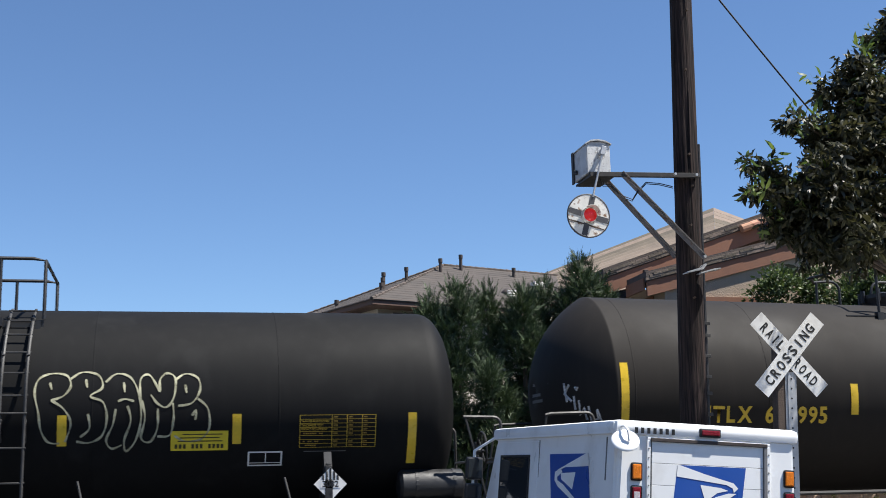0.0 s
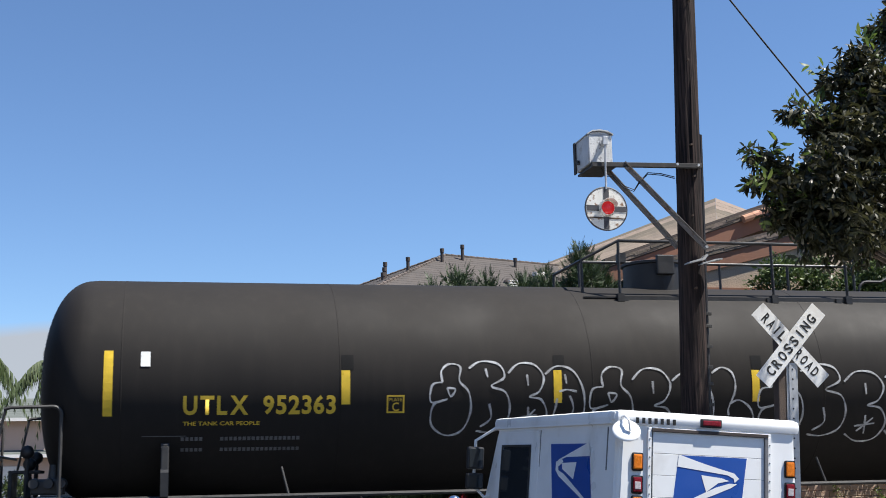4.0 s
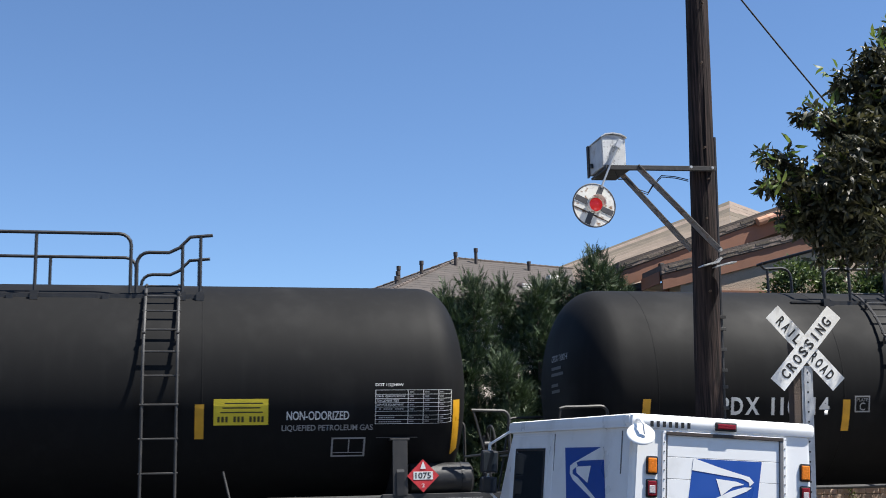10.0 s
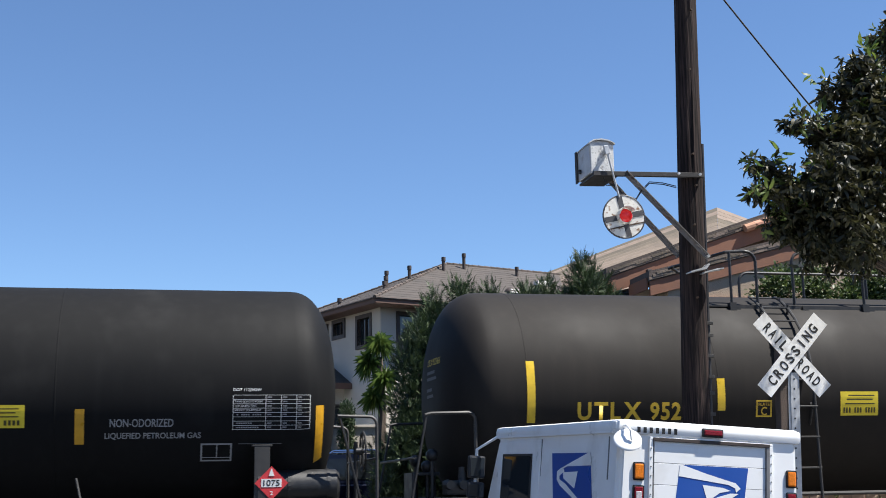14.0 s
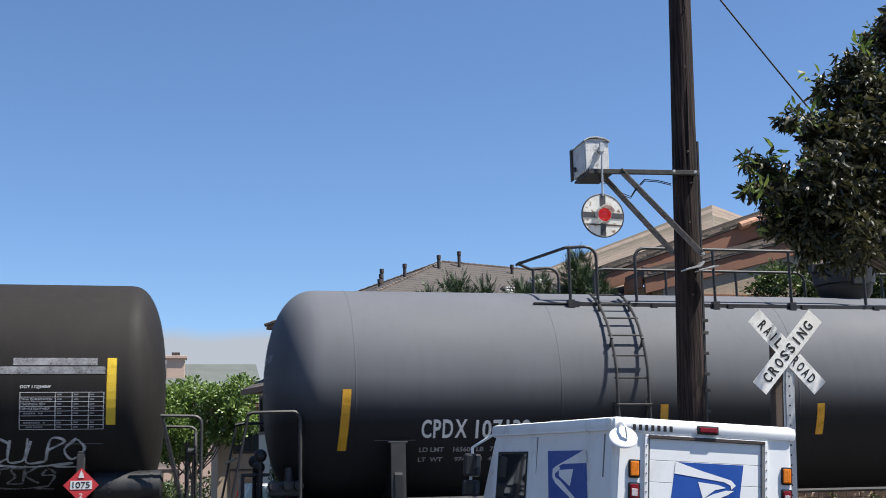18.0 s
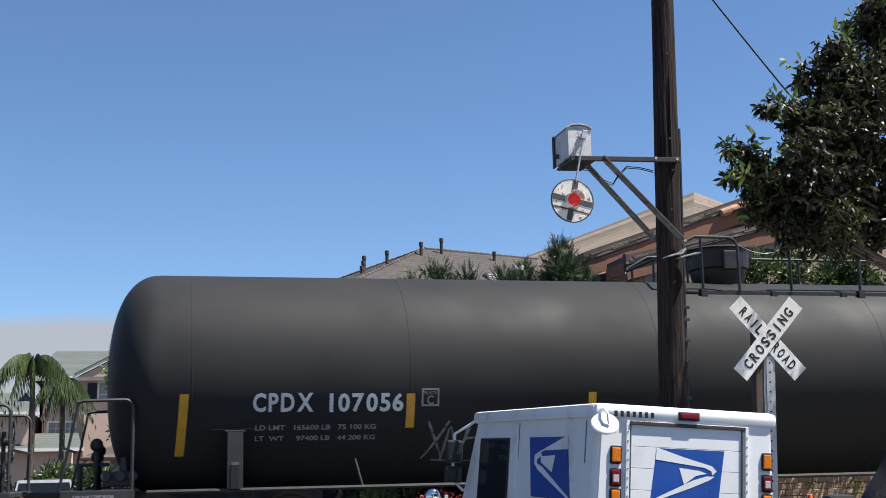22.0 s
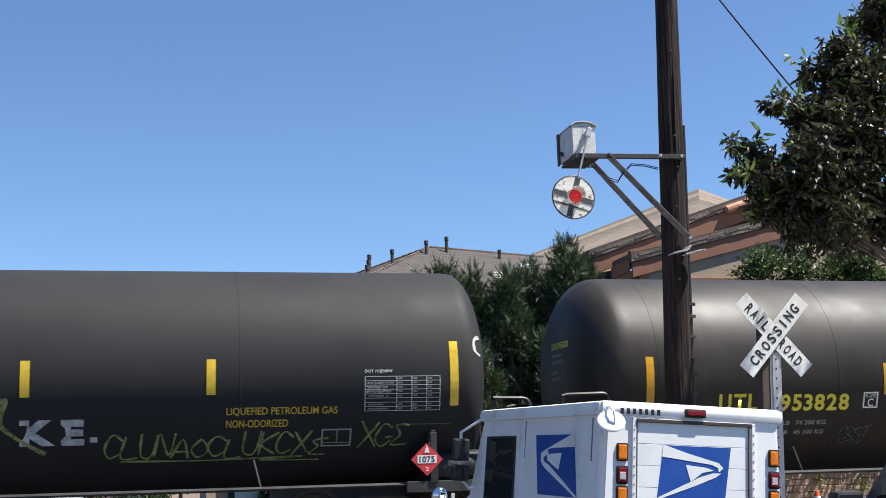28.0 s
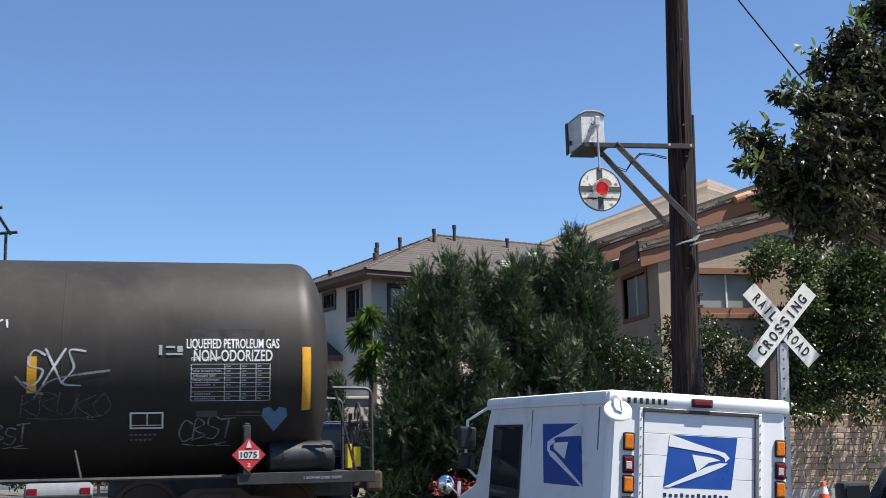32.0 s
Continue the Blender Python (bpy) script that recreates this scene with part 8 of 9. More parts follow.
def build_train():
    # A: the short, lower car whose tail opens the clip
    tank_size(1.375, 2.27)
    car, q, half = tank_car(-8.6, 3.99, "black tank car with outlined graffiti on its side", "tank_black", web=2.06, slim=True)
    ladder(car, q(-2.05), q(-1.75))
    platform(car, q(-4.9), q(-1.62), "square", q(-3.4), "l")
    bubble_tag(car, "PRANE", q(-1.66), q(0.5), -22, 17, 0.03, "spray_cream", seed=3)
    for x in (-5.3, -1.31, 0.88):
        stripe(car, q(x), -22.5, -6, "stripe_yellow")
    stripe(car, q(3.21), -36, -6, "stripe_yellow")
    table(car, q(1.70), q(2.71), -25, -7, "yellow_mark", title=False)
    notice(car, q(0.04), q(0.77), -26, -15)
    plate_outline(car, q(1.03), q(1.48), -36, -27, "white_mark")
    placard(car, q(2.08), 1.2, -1.49, False, "3082")

    tank_size(1.51, 2.408)
    # B: the bent general-purpose car, a little lower
    tank_size(1.46, 2.36)
    bend = 0.017
    HEAD["dish"] = 0.8
    car, q, half = tank_car(5.36, 18.75, "black tank car with a sloped belly and yellow lettering", "tank_brown", bend=bend, web=17.34, slim=True)
    ladder(car, q(11.46), q(11.9))
    platform(car, q(10.62), q(13.52), "open", q(11.3), "l", bend)
    zt = TANK_Z + TANK_R
    bm = bmesh.new()
    revolve(bm, [(zt - 0.1, 0.3), (zt + 0.03, 0.32), (zt + 0.14, 0.36), (zt + 0.2, 0.36), (zt + 0.2, 0.2), (zt + 0.25, 0.1)], 24, "Z")
    for i in range(8):
        a = i * math.tau / 8
        rod(bm, (0.38 * math.cos(a), 0.38 * math.sin(a), zt + 0.08), (0.38 * math.cos(a), 0.38 * math.sin(a), zt + 0.27), 0.035, 6)
    bmesh.ops.translate(bm, verts=bm.verts, vec=(q(11.3), 0, 0))
    part("manway", bm, "steel_black", car, "bolted manway cover")
    for X, s in ((12.4, 0.72), (12.68, 0.8)):
        bm = bmesh.new()
        revolve(bm, [(0, 0.07), (0.12, 0.07), (0.13, 0.11), (0.17, 0.11), (0.18, 0.06), (0.24, 0.06), (0.25, 0.1), (0.34, 0.1), (0.36, 0.07), (0.42, 0.06)], 14, "Z")
        bmesh.ops.transform(bm, matrix=Matrix.Translation((q(X), -0.1, zt - 0.02)) @ Matrix.Scale(s, 4), verts=bm.verts)
        part("valve", bm, "steel_dusty", car, "weathered brass-grey relief valve", smooth=True)
    bm = bmesh.new()
    rod(bm, (q(13.42), -0.3, zt - 0.1), (q(13.42), -0.3, zt + 0.18), 0.06, 10)
    rod(bm, (q(13.33), -0.3, zt + 0.12), (q(13.51), -0.3, zt + 0.12), 0.045, 8)
    part("vent_valve", bm, "steel_black", car)
    lettering(car, "UTLX", q(7.32), q(8.14), -15, 0.24, "yellow_mark", bold=0.03, bend=bend)
    lettering(car, "670995", q(8.34), q(9.31), -15, 0.25, "yellow_mark", bold=0.03, bend=bend)
    lettering(car, "THE TANK CAR PEOPLE", q(7.32), q(8.25), -25, 0.055, "yellow_mark", bend=bend)
    bars(car, "data_lines", [(q(7.3), q(7.55), -36, -34), (q(7.65), q(8.4), -36, -34), (q(7.3), q(7.55), -41, -39), (q(7.65), q(8.4), -41, -39)], "dull_mark", bend=bend)
    bars(car, "paper_label", [(q(7.3), q(7.45), -50, -44), (q(7.25), q(7.6), -57, -53)], "grey_mark", bend=bend)
    stripe(car, q(6.22), -21, 13, bend=bend)
    stripe(car, q(18.2), -21, 13, bend=bend)
    for x in (9.75, 13.27, 15.29):
        stripe(car, q(x), -14.5, 3, bend=bend)
    notice(car, q(13.69), q(14.40), -14, -2.5, bend)
    lettering(car, "PHTHALIC ANHYDRIDE", q(16.87), q(18.12), 5, 0.12, "yellow_mark", bend=bend)
    table(car, q(16.93), q(17.96), -21, -2.5, "yellow_mark", title=False, bend=bend)
    lettering(car, "WARNING", q(10.93), q(11.2), 0.5, 0.06, "yellow_mark", bend=bend)
    bars(car, "warning_lines", [(q(10.95 + 0.015 * (i % 3) + 0.05 * k), q(10.985 + 0.015 * (i % 3) + 0.05 * k), -3.4 - 2.3 * i, -2.5 - 2.3 * i) for i in range(8) for k in range(4 - i % 2)], "yellow_mark", bend=bend)
    plate_outline(car, q(16.1), q(16.5), -33, -24, "white_mark", bend=bend)
    bars(car, "paper_label", [(q(16.92), q(17.26), -29, -25), (q(16.9), q(17.07), -37, -31)], "grey_mark", bend=bend)
    placard(car, q(17.36), 1.23, -1.5, False, "3257")
    bm = boxes((-0.15, 0.15, -0.005, 0.005, -0.15, 0.15), m=Matrix.Translation((q(17.66), -1.38, 1.5)) @ pose(0, 0, 0, 12, 38, 0))
    hot = part("hot_placard", bm, "grey_mark", car, "pale diamond placard")
    me, w = text_mesh("HOT", 0.02)
    for v in me.vertices:
        v.co = Vector((q(17.54) + v.co.x * 0.24 / w, -1.40, 1.46 + v.co.y * 0.085 + 0.03 * v.co.x))
    part_mesh("hot_word", me, "black_paint", hot)
    strokes = [[(0, 0.9), (0.08, 0.4)], [(0.2, 0.95), (0.02, 0.6), (0.25, 0.5)], [(0.35, 0.7), (0.33, 0.3)], [(0.5, 0.65), (0.45, 0.2), (0.62, 0.5), (0.6, 0.15)], [(0.75, 0.6), (0.72, 0.2), (0.9, 0.3), (0.95, 0.6), (0.9, -0.2)], [(0.4, 0.95), (0.5, 1.0), (0.45, 0.9)]]
    bm = bmesh.new()
    for line in strokes:
        pts = [(-0.84 - 0.42 * u, -0.36 + 0.5 * v - 0.26 * u) for u, v in line]
        pipe(bm, [(head_x(half, y, z) - 0.004, y, z + TANK_Z + bend * half) for y, z in pts], 0.02, 5)
    part("head_tag", bm, "spray_white", car, "white sprayed tag on the head")
    end_text(car, half, "UTLX 670995", "yellow_mark")
    HEAD["dish"] = 0.0
    # flat black lens painted on the side as the shadow arc behind the ladder
    bm = bmesh.new()
    prism(bm, [(1.2 * math.cos(a * math.tau / 20) * 0.12, 0.62 * math.sin(a * math.tau / 20)) for a in range(20)], -TANK_R - 0.012, -TANK_R + 0.2)
    bmesh.ops.translate(bm, verts=bm.verts, vec=(q(12.02), 0, TANK_Z - 0.05))
    part("recess_plate", bm, "black_paint", car)

    # C: long gas car with the large outlined pieces
    tank_size(1.51, 2.408)
    car, q, half = tank_car(19.82, 37.82, "weathered black gas tank car covered in outlined graffiti", "tank_brown", web=36.08, slim=True)
    ladder(car, q(33.05), q(33.45))
    platform(car, q(27.95), q(33.82), "square", q(28.85), "r")
    lettering(car, "UTLX", q(21.72), q(22.55), -12, 0.25, "yellow_mark", bold=0.03)
    lettering(car, "952363", q(22.74), q(23.69), -12, 0.25, "yellow_mark", bold=0.03)
    lettering(car, "THE TANK CAR PEOPLE", q(21.72), q(22.7), -21, 0.055, "yellow_mark")
    bars(car, "data_lines", [(q(21.7), q(22.0), -30, -28), (q(22.2), q(23.3), -30, -28), (q(21.7), q(22.0), -36, -34), (q(22.2), q(23.3), -36, -34)], "dull_mark")
    for x in (20.78, 37.45):
        stripe(car, q(x), -17, 15)
    for x in (23.82, 26.75, 29.70, 32.58, 34.86):
        stripe(car, q(x), -12, 5)
        patch(car, "old_stripe", q(x) - 0.05, q(x) + 0.11, 5.2, 13, "tank_black", 0.004)
    plate_c(car, q(24.49), -12, "yellow_mark")
    bubble_tag(car, "SRBA", q(24.95), q(27.1), -28, 8, 0.03, "spray_white", seed=11)
    bubble_tag(car, "SBAL", q(27.2), q(29.62), -34, 6, 0.03, "spray_white", seed=12)
    bubble_tag(car, "SRBL", q(29.72), q(32.4), -34, 6, 0.03, "spray_white", seed=13)
    notice(car, q(31.86), q(32.51), -16, -2)
    hand_tag(car, "NEKOGIE", q(33.47), q(34.37), 3, 19, 0.045, "spray_blue", seed=4)
    lettering(car, "NON-ODORIZED", q(36.03), q(37.05), 11.5, 0.11, "white_mark", bold=0.03)
    lettering(car, "LIQUEFIED PETROLEUM GAS", q(35.57), q(37.03), 5.8, 0.1, "yellow_mark")
    table(car, q(35.96), q(36.98), -20.5, -2.8, "white_mark")
    hand_tag(car, "EGUUP", q(34.15), q(35.1), -35, -20, 0.035, "spray_red", seed=9)
    plate_outline(car, q(35.25), q(35.66), -36, -26.5, "white_mark")
    bars(car, "paper_label", [(q(36.0), q(36.35), -29, -25.5), (q(35.75), q(35.95), -45, -38)], "dull_mark")
    patch(car, "paint_strip", q(35.63), q(36.63), -34.5, -31, "spray_grey", label="pale grey painted-out strip")
    bars(car, "paint_splash", [(q(21.18), q(21.3), 7, 14.5)], "white_mark")
    placard(car, q(36.1), 1.2, -1.5)
    end_text(car, half, "UTLX 952363", "yellow_mark")

    # D
    car, q, half = tank_car(39.06, 57.27, "clean black gas tank car with white lettering", "tank_black", web=56.18, slim=False, deep=True)
    ladder(car, q(52.85), q(53.28))
    platform(car, q(47.38), q(53.62), "round", q(48.2), "r")
    lettering(car, "CPDX", q(40.82), q(41.61), -12.6, 0.25, "white_mark", bold=0.03)
    lettering(car, "110036", q(41.8), q(42.81), -12.9, 0.25, "white_mark", bold=0.03)
    lettering(car, "LD LMT  165900 LB   75250 KG", q(40.93), q(42.5), -24.5, 0.075, "grey_mark")
    lettering(car, "LT  WT    97100 LB   44050 KG", q(40.93), q(42.5), -30.5, 0.075, "grey_mark")
    stripe(car, q(40.01), -41, -8.5, "stripe_amber", slant=0.05)
    stripe(car, q(56.99), -41, -8.5, "stripe_amber")
    for x in (43.0, 45.5, 48.08, 50.89, 53.57):
        stripe(car, q(x), -27, -9.5, "stripe_amber")
    plate_c(car, q(43.27), -12, "grey_mark")
    hand_tag(car, "PAWS", q(43.5), q(44.7), -28, -9, 0.06, "spray_grey", seed=6)
    notice(car, q(53.75), q(54.45), -20, -7)
    table(car, q(55.86), q(56.9), -20, -3, "white_mark")
    lettering(car, "NON-ODORIZED", q(54.69), q(55.51), -15.5, 0.1, "white_mark")
    lettering(car, "LIQUEFIED PETROLEUM GAS", q(54.63), q(55.83), -22, 0.08, "grey_mark")
    plate_outline(car, q(55.29), q(55.74), -38, -27, "grey_mark")
    placard(car, q(56.48), 1.2, -1.5)
    end_text(car, half, "CPDX 110036", "grey_mark")

    # E
    car, q, half = tank_car(58.72, 76.96, "clean black gas tank car with amber stripes", "tank_black", web=75.88, slim=False, deep=True)
    ladder(car, q(63.42), q(63.87))
    platform(car, q(62.82), q(69.03), "round", q(67.9), "l")
    lettering(car, "CPDX", q(60.55), q(61.35), -12.6, 0.25, "white_mark", bold=0.03)
    lettering(car, "110014", q(61.5), q(62.43), -12.9, 0.25, "white_mark", bold=0.03)
    lettering(car, "LD LMT  166000 LB   75300 KG", q(60.65), q(62.2), -24.5, 0.075, "grey_mark")
    lettering(car, "LT  WT    97000 LB   44000 KG", q(60.65), q(62.2), -30.5, 0.075, "grey_mark")
    stripe(car, q(59.64), -41, -8.5, "stripe_amber", slant=0.05)
    stripe(car, q(76.64), -41, -8.5, "stripe_amber")
    for x in (62.70, 65.73, 68.60, 71.33, 73.59):
        stripe(car, q(x), -27, -9.5, "stripe_amber")
    plate_c(car, q(62.95), -12, "grey_mark")
    notice(car, q(72.22), q(72.93), -18.5, -7.5)
    table(car, q(75.5), q(76.5), -20, -3, "white_mark")
    lettering(car, "NON-ODORIZED", q(73.96), q(74.75), -16.4, 0.09, "grey_mark")
    lettering(car, "LIQUEFIED PETROLEUM GAS", q(73.9), q(75.1), -23, 0.08, "grey_mark")
    plate_outline(car, q(75.1), q(75.5), -37, -27, "grey_mark")
    placard(car, q(76.0), 1.2, -1.5)
    end_text(car, half, "CPDX 110014", "grey_mark")

    # F
    tank_size(1.525, 2.42)
    car, q, half = tank_car(78.35, 96.28, "dusty black gas tank car with yellow stripes and painted-out patches", "tank_brown", web=95.23, slim=True)
    ladder(car, q(83.25), q(83.68))
    platform(car, q(82.85), q(88.53), "square", q(87.25), "l")
    lettering(car, "UTLX", q(80.17), q(81.1), -12, 0.25, "yellow_mark", bold=0.03)
    lettering(car, "952366", q(81.23), q(82.16), -12.2, 0.25, "yellow_mark", bold=0.03)
    lettering(car, "THE TANK CAR PEOPLE", q(80.17), q(81.1), -21, 0.055, "yellow_mark")
    bars(car, "data_lines", [(q(80.2), q(80.5), -30, -28), (q(80.7), q(81.8), -30, -28), (q(80.2), q(80.5), -36, -34), (q(80.7), q(81.8), -36, -34)], "dull_mark")
    for x in (79.51, 95.58):
        stripe(car, q(x), -18, 14)
    for x in (82.30, 85.0, 87.66, 90.33, 92.89):
        stripe(car, q(x), -12, 5)
    plate_c(car, q(82.95), -11, "yellow_mark")
    notice(car, q(84.15), q(84.75), -15, -2)
    table(car, q(94.48), q(95.49), -20, -2.5, "white_mark")
    patch(car, "paint_patch", q(94.03), q(95.5), 6.2, 9.8, "spray_grey", label="grey painted-out patch")
    patch(car, "paint_patch", q(94.38), q(95.4), 10.4, 14, "spray_grey", label="grey painted-out patch")
    patch(car, "black_panel", q(93.4), q(94.25), -20, -5.5, "tank_black")
    lettering(car, "NON-ODORIZED", q(93.42), q(94.22), -9.5, 0.1, "yellow_mark")
    lettering(car, "LIQUEFIED", q(93.42), q(93.93), -15, 0.09, "yellow_mark")
    lettering(car, "PETROLEUM GAS", q(93.42), q(94.22), -22, 0.09, "yellow_mark")
    plate_outline(car, q(93.68), q(94.1), -36, -26.5, "grey_mark")
    hand_tag(car, "CULPO", q(94.09), q(95.24), -37, -25, 0.05, "spray_white", seed=8)
    hand_tag(car, "TEK9", q(94.1), q(94.9), -52, -40, 0.045, "spray_grey", seed=18)
    placard(car, q(95.25), 1.2, -1.5)
    end_text(car, half, "UTLX 952366", "yellow_mark")

    tank_size(1.51, 2.408)
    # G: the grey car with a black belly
    car, q, half = tank_car(97.59, 116.0, "grey-topped gas tank car with a black belly", M["tank_grey_to_black"], web=115.1, slim=False, deep=True)
    ladder(car, q(102.34), q(102.8))
    platform(car, q(101.95), q(108.15), "round", q(106.9), "l")
    lettering(car, "CPDX", q(99.61), q(100.24), -21.5, 0.26, "white_mark", bold=0.02)
    lettering(car, "107139", q(100.33), q(101.13), -21.9, 0.26, "white_mark", bold=0.02)
    lettering(car, "LD LMT    165600 LB   75 100 KG", q(99.6), q(101.03), -33, 0.075, "grey_mark")
    lettering(car, "LT  WT      97400 LB   44 200 KG", q(99.6), q(101.03), -39, 0.075, "grey_mark")
    stripe(car, q(98.57), -33, -1, "stripe_amber", slant=0.05)
    stripe(car, q(115.74), -33, -1, "stripe_amber")
    for x in (103.07, 105.48, 107.67, 110.45, 113.08):
        stripe(car, q(x), -27, -9.5, "stripe_amber")
    plate_c(car, q(101.53), -22, "grey_mark")
    notice(car, q(111.19), q(111.90), -28, -17.5)
    lettering(car, "LIQUEFIED", q(113.4), q(113.95), -8.5, 0.085, "white_mark")
    lettering(car, "PETROLEUM GAS", q(113.4), q(114.32), -14, 0.085, "white_mark")
    lettering(car, "NON-ODORIZED", q(113.4), q(114.2), -20, 0.085, "white_mark")
    table(car, q(114.49), q(115.48), -20, -2.8, "white_mark")
    plate_outline(car, q(113.4), q(113.8), -34, -24, "grey_mark")
    patch(car, "paint_swipe", q(113.98), q(114.12), -50, -20, "spray_grey", lean=0.009, label="grey paint swipe")
    patch(car, "paint_swipe", q(114.25), q(114.42), -55, -17, "spray_grey", lean=0.004, label="grey paint swipe")
    placard(car, q(115.2), 1.2, -1.5)
    end_text(car, half, "CPDX 107139", "grey_mark")

    # H
    car, q, half = tank_car(117.52, 136.1, "charcoal gas tank car with white lettering", "tank_charcoal", web=134.95, slim=False, deep=True)
    ladder(car, q(131.46), q(131.92))
    platform(car, q(126.05), q(132.1), "round", q(126.85), "r")
    lettering(car, "CPDX", q(119.43), q(120.22), -14, 0.25, "white_mark", bold=0.03)
    lettering(car, "107056", q(120.4), q(121.43), -14.4, 0.25, "white_mark", bold=0.03)
    lettering(car, "LD LMT   165600 LB   75 100 KG", q(119.47), q(121.07), -27, 0.075, "grey_mark")
    lettering(car, "LT  WT     97400 LB   44 200 KG", q(119.47), q(121.07), -33, 0.075, "grey_mark")
    stripe(car, q(118.53), -43, -9.5, "stripe_amber", slant=0.05)
    stripe(car, q(135.6), -43, -9.5, "stripe_amber")
    for x in (121.53, 124.11, 126.61, 129.97, 133.15):
        stripe(car, q(x), -28, -10, "stripe_amber")
    plate_c(car, q(121.8), -12, "grey_mark")
    hand_tag(car, "XNAICK", q(121.75), q(123.35), -46, -24, 0.05, "spray_grey", seed=21)
    notice(car, q(132.35), q(133.06), -18.5, -7)
    lettering(car, "NON-ODORIZED", q(133.3), q(134.33), -17, 0.11, "white_mark", bold=0.02)
    lettering(car, "LIQUEFIED PETROLEUM GAS", q(133.3), q(134.42), -23, 0.09, "grey_mark")
    table(car, q(134.4), q(135.39), -19, -1.8, "white_mark")
    plate_outline(car, q(134.05), q(134.45), -37, -27, "grey_mark")
    bars(car, "data_lines", [(q(132.35), q(132.5), -28, -26.5), (q(132.55), q(132.95), -28, -26.5), (q(132.35), q(132.9), -31, -29.8)], "dull_mark")
    placard(car, q(135.1), 1.2, -1.5)
    end_text(car, half, "CPDX 107056", "white_mark")

    # I
    tank_size(1.545, 2.437)
    car, q, half = tank_car(137.35, 155.24, "dark grey gas tank car with yellow lettering and green graffiti", "tank_charcoal", web=154.28, slim=True)
    ladder(car, q(142.3), q(142.78))
    platform(car, q(141.95), q(147.45), "square", q(146.2), "l")
    lettering(car, "UTLX", q(139.23), q(140.16), -14.8, 0.25, "yellow_mark", bold=0.03)
    lettering(car, "954242", q(140.33), q(141.26), -15.2, 0.25, "yellow_mark", bold=0.03)
    lettering(car, "THE TANK CAR PEOPLE", q(139.23), q(140.15), -24, 0.055, "yellow_mark")
    bars(car, "data_lines", [(q(139.2), q(139.5), -32, -30), (q(139.7), q(140.8), -32, -30), (q(139.2), q(139.5), -38, -36), (q(139.7), q(140.8), -38, -36)], "dull_mark")
    for x in (138.51, 154.58):
        stripe(car, q(x), -18, 14.5)
    for x in (141.45, 144.08, 146.60, 149.06, 151.35):
        stripe(car, q(x), -11, 6)
    plate_c(car, q(142.05), -13, "yellow_mark")
    hand_tag(car, "GNK", q(142.85), q(143.8), 0, 13, 0.045, "spray_pink", seed=31)
    hand_tag(car, "LEINGO", q(142.9), q(143.95), -14, -2, 0.035, "spray_pink", seed=32)
    ribbon(car, "graffiti_piece", [[(0, 0.2), (0.1, 0.8), (0.16, 1), (0.13, 0.4), (0.22, 0.5), (0.3, 0.98), (0.26, 0.4), (0.36, 0.0)], [(0.38, 0.7), (0.47, 0.98), (0.45, 0.5), (0.52, 0.3), (0.6, 0.9), (0.72, 1), (0.56, 0.6), (0.66, 0.4), (0.8, 0.3), (0.7, 0.1), (0.6, 0.25)], [(0.75, 0.9), (0.9, 0.7), (1, 0.1)]],
           q(144.3), q(146.3), -45, -12, 0.07, "spray_green", label="loose green graffiti piece")
    ribbon(car, "graffiti_piece", [[(0, 0.1), (0.08, 0.7), (0.18, 1), (0.1, 0.5), (0.22, 0.2), (0.3, 0.7), (0.42, 0.9), (0.34, 0.5), (0.42, 0.25), (0.4, 0.05)], [(0.48, 0.95), (0.56, 0.6), (0.52, 0.5), (0.6, 0.9), (0.75, 0.9), (0.7, 0.6), (0.58, 0.3), (0.74, 0.2), (0.8, 0.4), (0.68, 0.45)], [(0.78, 0.8), (0.86, 1), (0.84, 0.6), (1, 0.1)]],
           q(146.05), q(149.3), -43, -12, 0.075, "spray_green", label="loose green graffiti piece")
    lettering(car, "KE", q(149.0), q(149.78), -28.5, 0.36, "spray_white", "graffiti_block", 0.06)
    patch(car, "graffiti_dot", q(149.85), q(149.94), -33.8, -31, "spray_white")
    hand_tag(car, "CLUNAOCLUKCXE", q(150.0), q(152.85), -44, -31, 0.045, "spray_green", seed=33)
    hand_tag(car, "XGE", q(153.3), q(153.95), -40, -26, 0.04, "spray_green", seed=34)
    table(car, q(153.36), q(154.38), -20, -3, "white_mark")
    lettering(car, "LIQUEFIED PETROLEUM GAS", q(151.55), q(153.0), -19.5, 0.1, "yellow_mark")
    lettering(car, "NON-ODORIZED", q(151.55), q(152.35), -25.5, 0.09, "yellow_mark")
    plate_outline(car, q(152.8), q(153.2), -39, -29, "grey_mark")
    ribbon(car, "paint_ring", [[(0.8, 1), (0.1, 0.7), (0.1, 0.2), (0.8, 0)]], q(154.88), q(155.02), 8, 19, 0.05, "spray_white")
    placard(car, q(154.18), 1.25, -1.5)
    end_text(car, half, "UTLX 954242", "yellow_mark")

    tank_size(1.51, 2.408)
    # J: the last one, glossy
    car, q, half = tank_car(156.44, 174.44, "glossy black gas tank car with scattered white tags", "tank_glossy", web=173.23, slim=True)
    ladder(car, q(169.18), q(169.58))
    platform(car, q(164.8), q(169.95), "square", q(165.45), "r")
    lettering(car, "UTLX", q(158.47), q(159.35), -18.2, 0.25, "bright_yellow", bold=0.03)
    lettering(car, "953828", q(159.43), q(160.53), -18.8, 0.25, "bright_yellow", bold=0.03)
    lettering(car, "LD LMT   163600 LB   74 200 KG", q(158.68), q(160.2), -30.5, 0.075, "grey_mark")
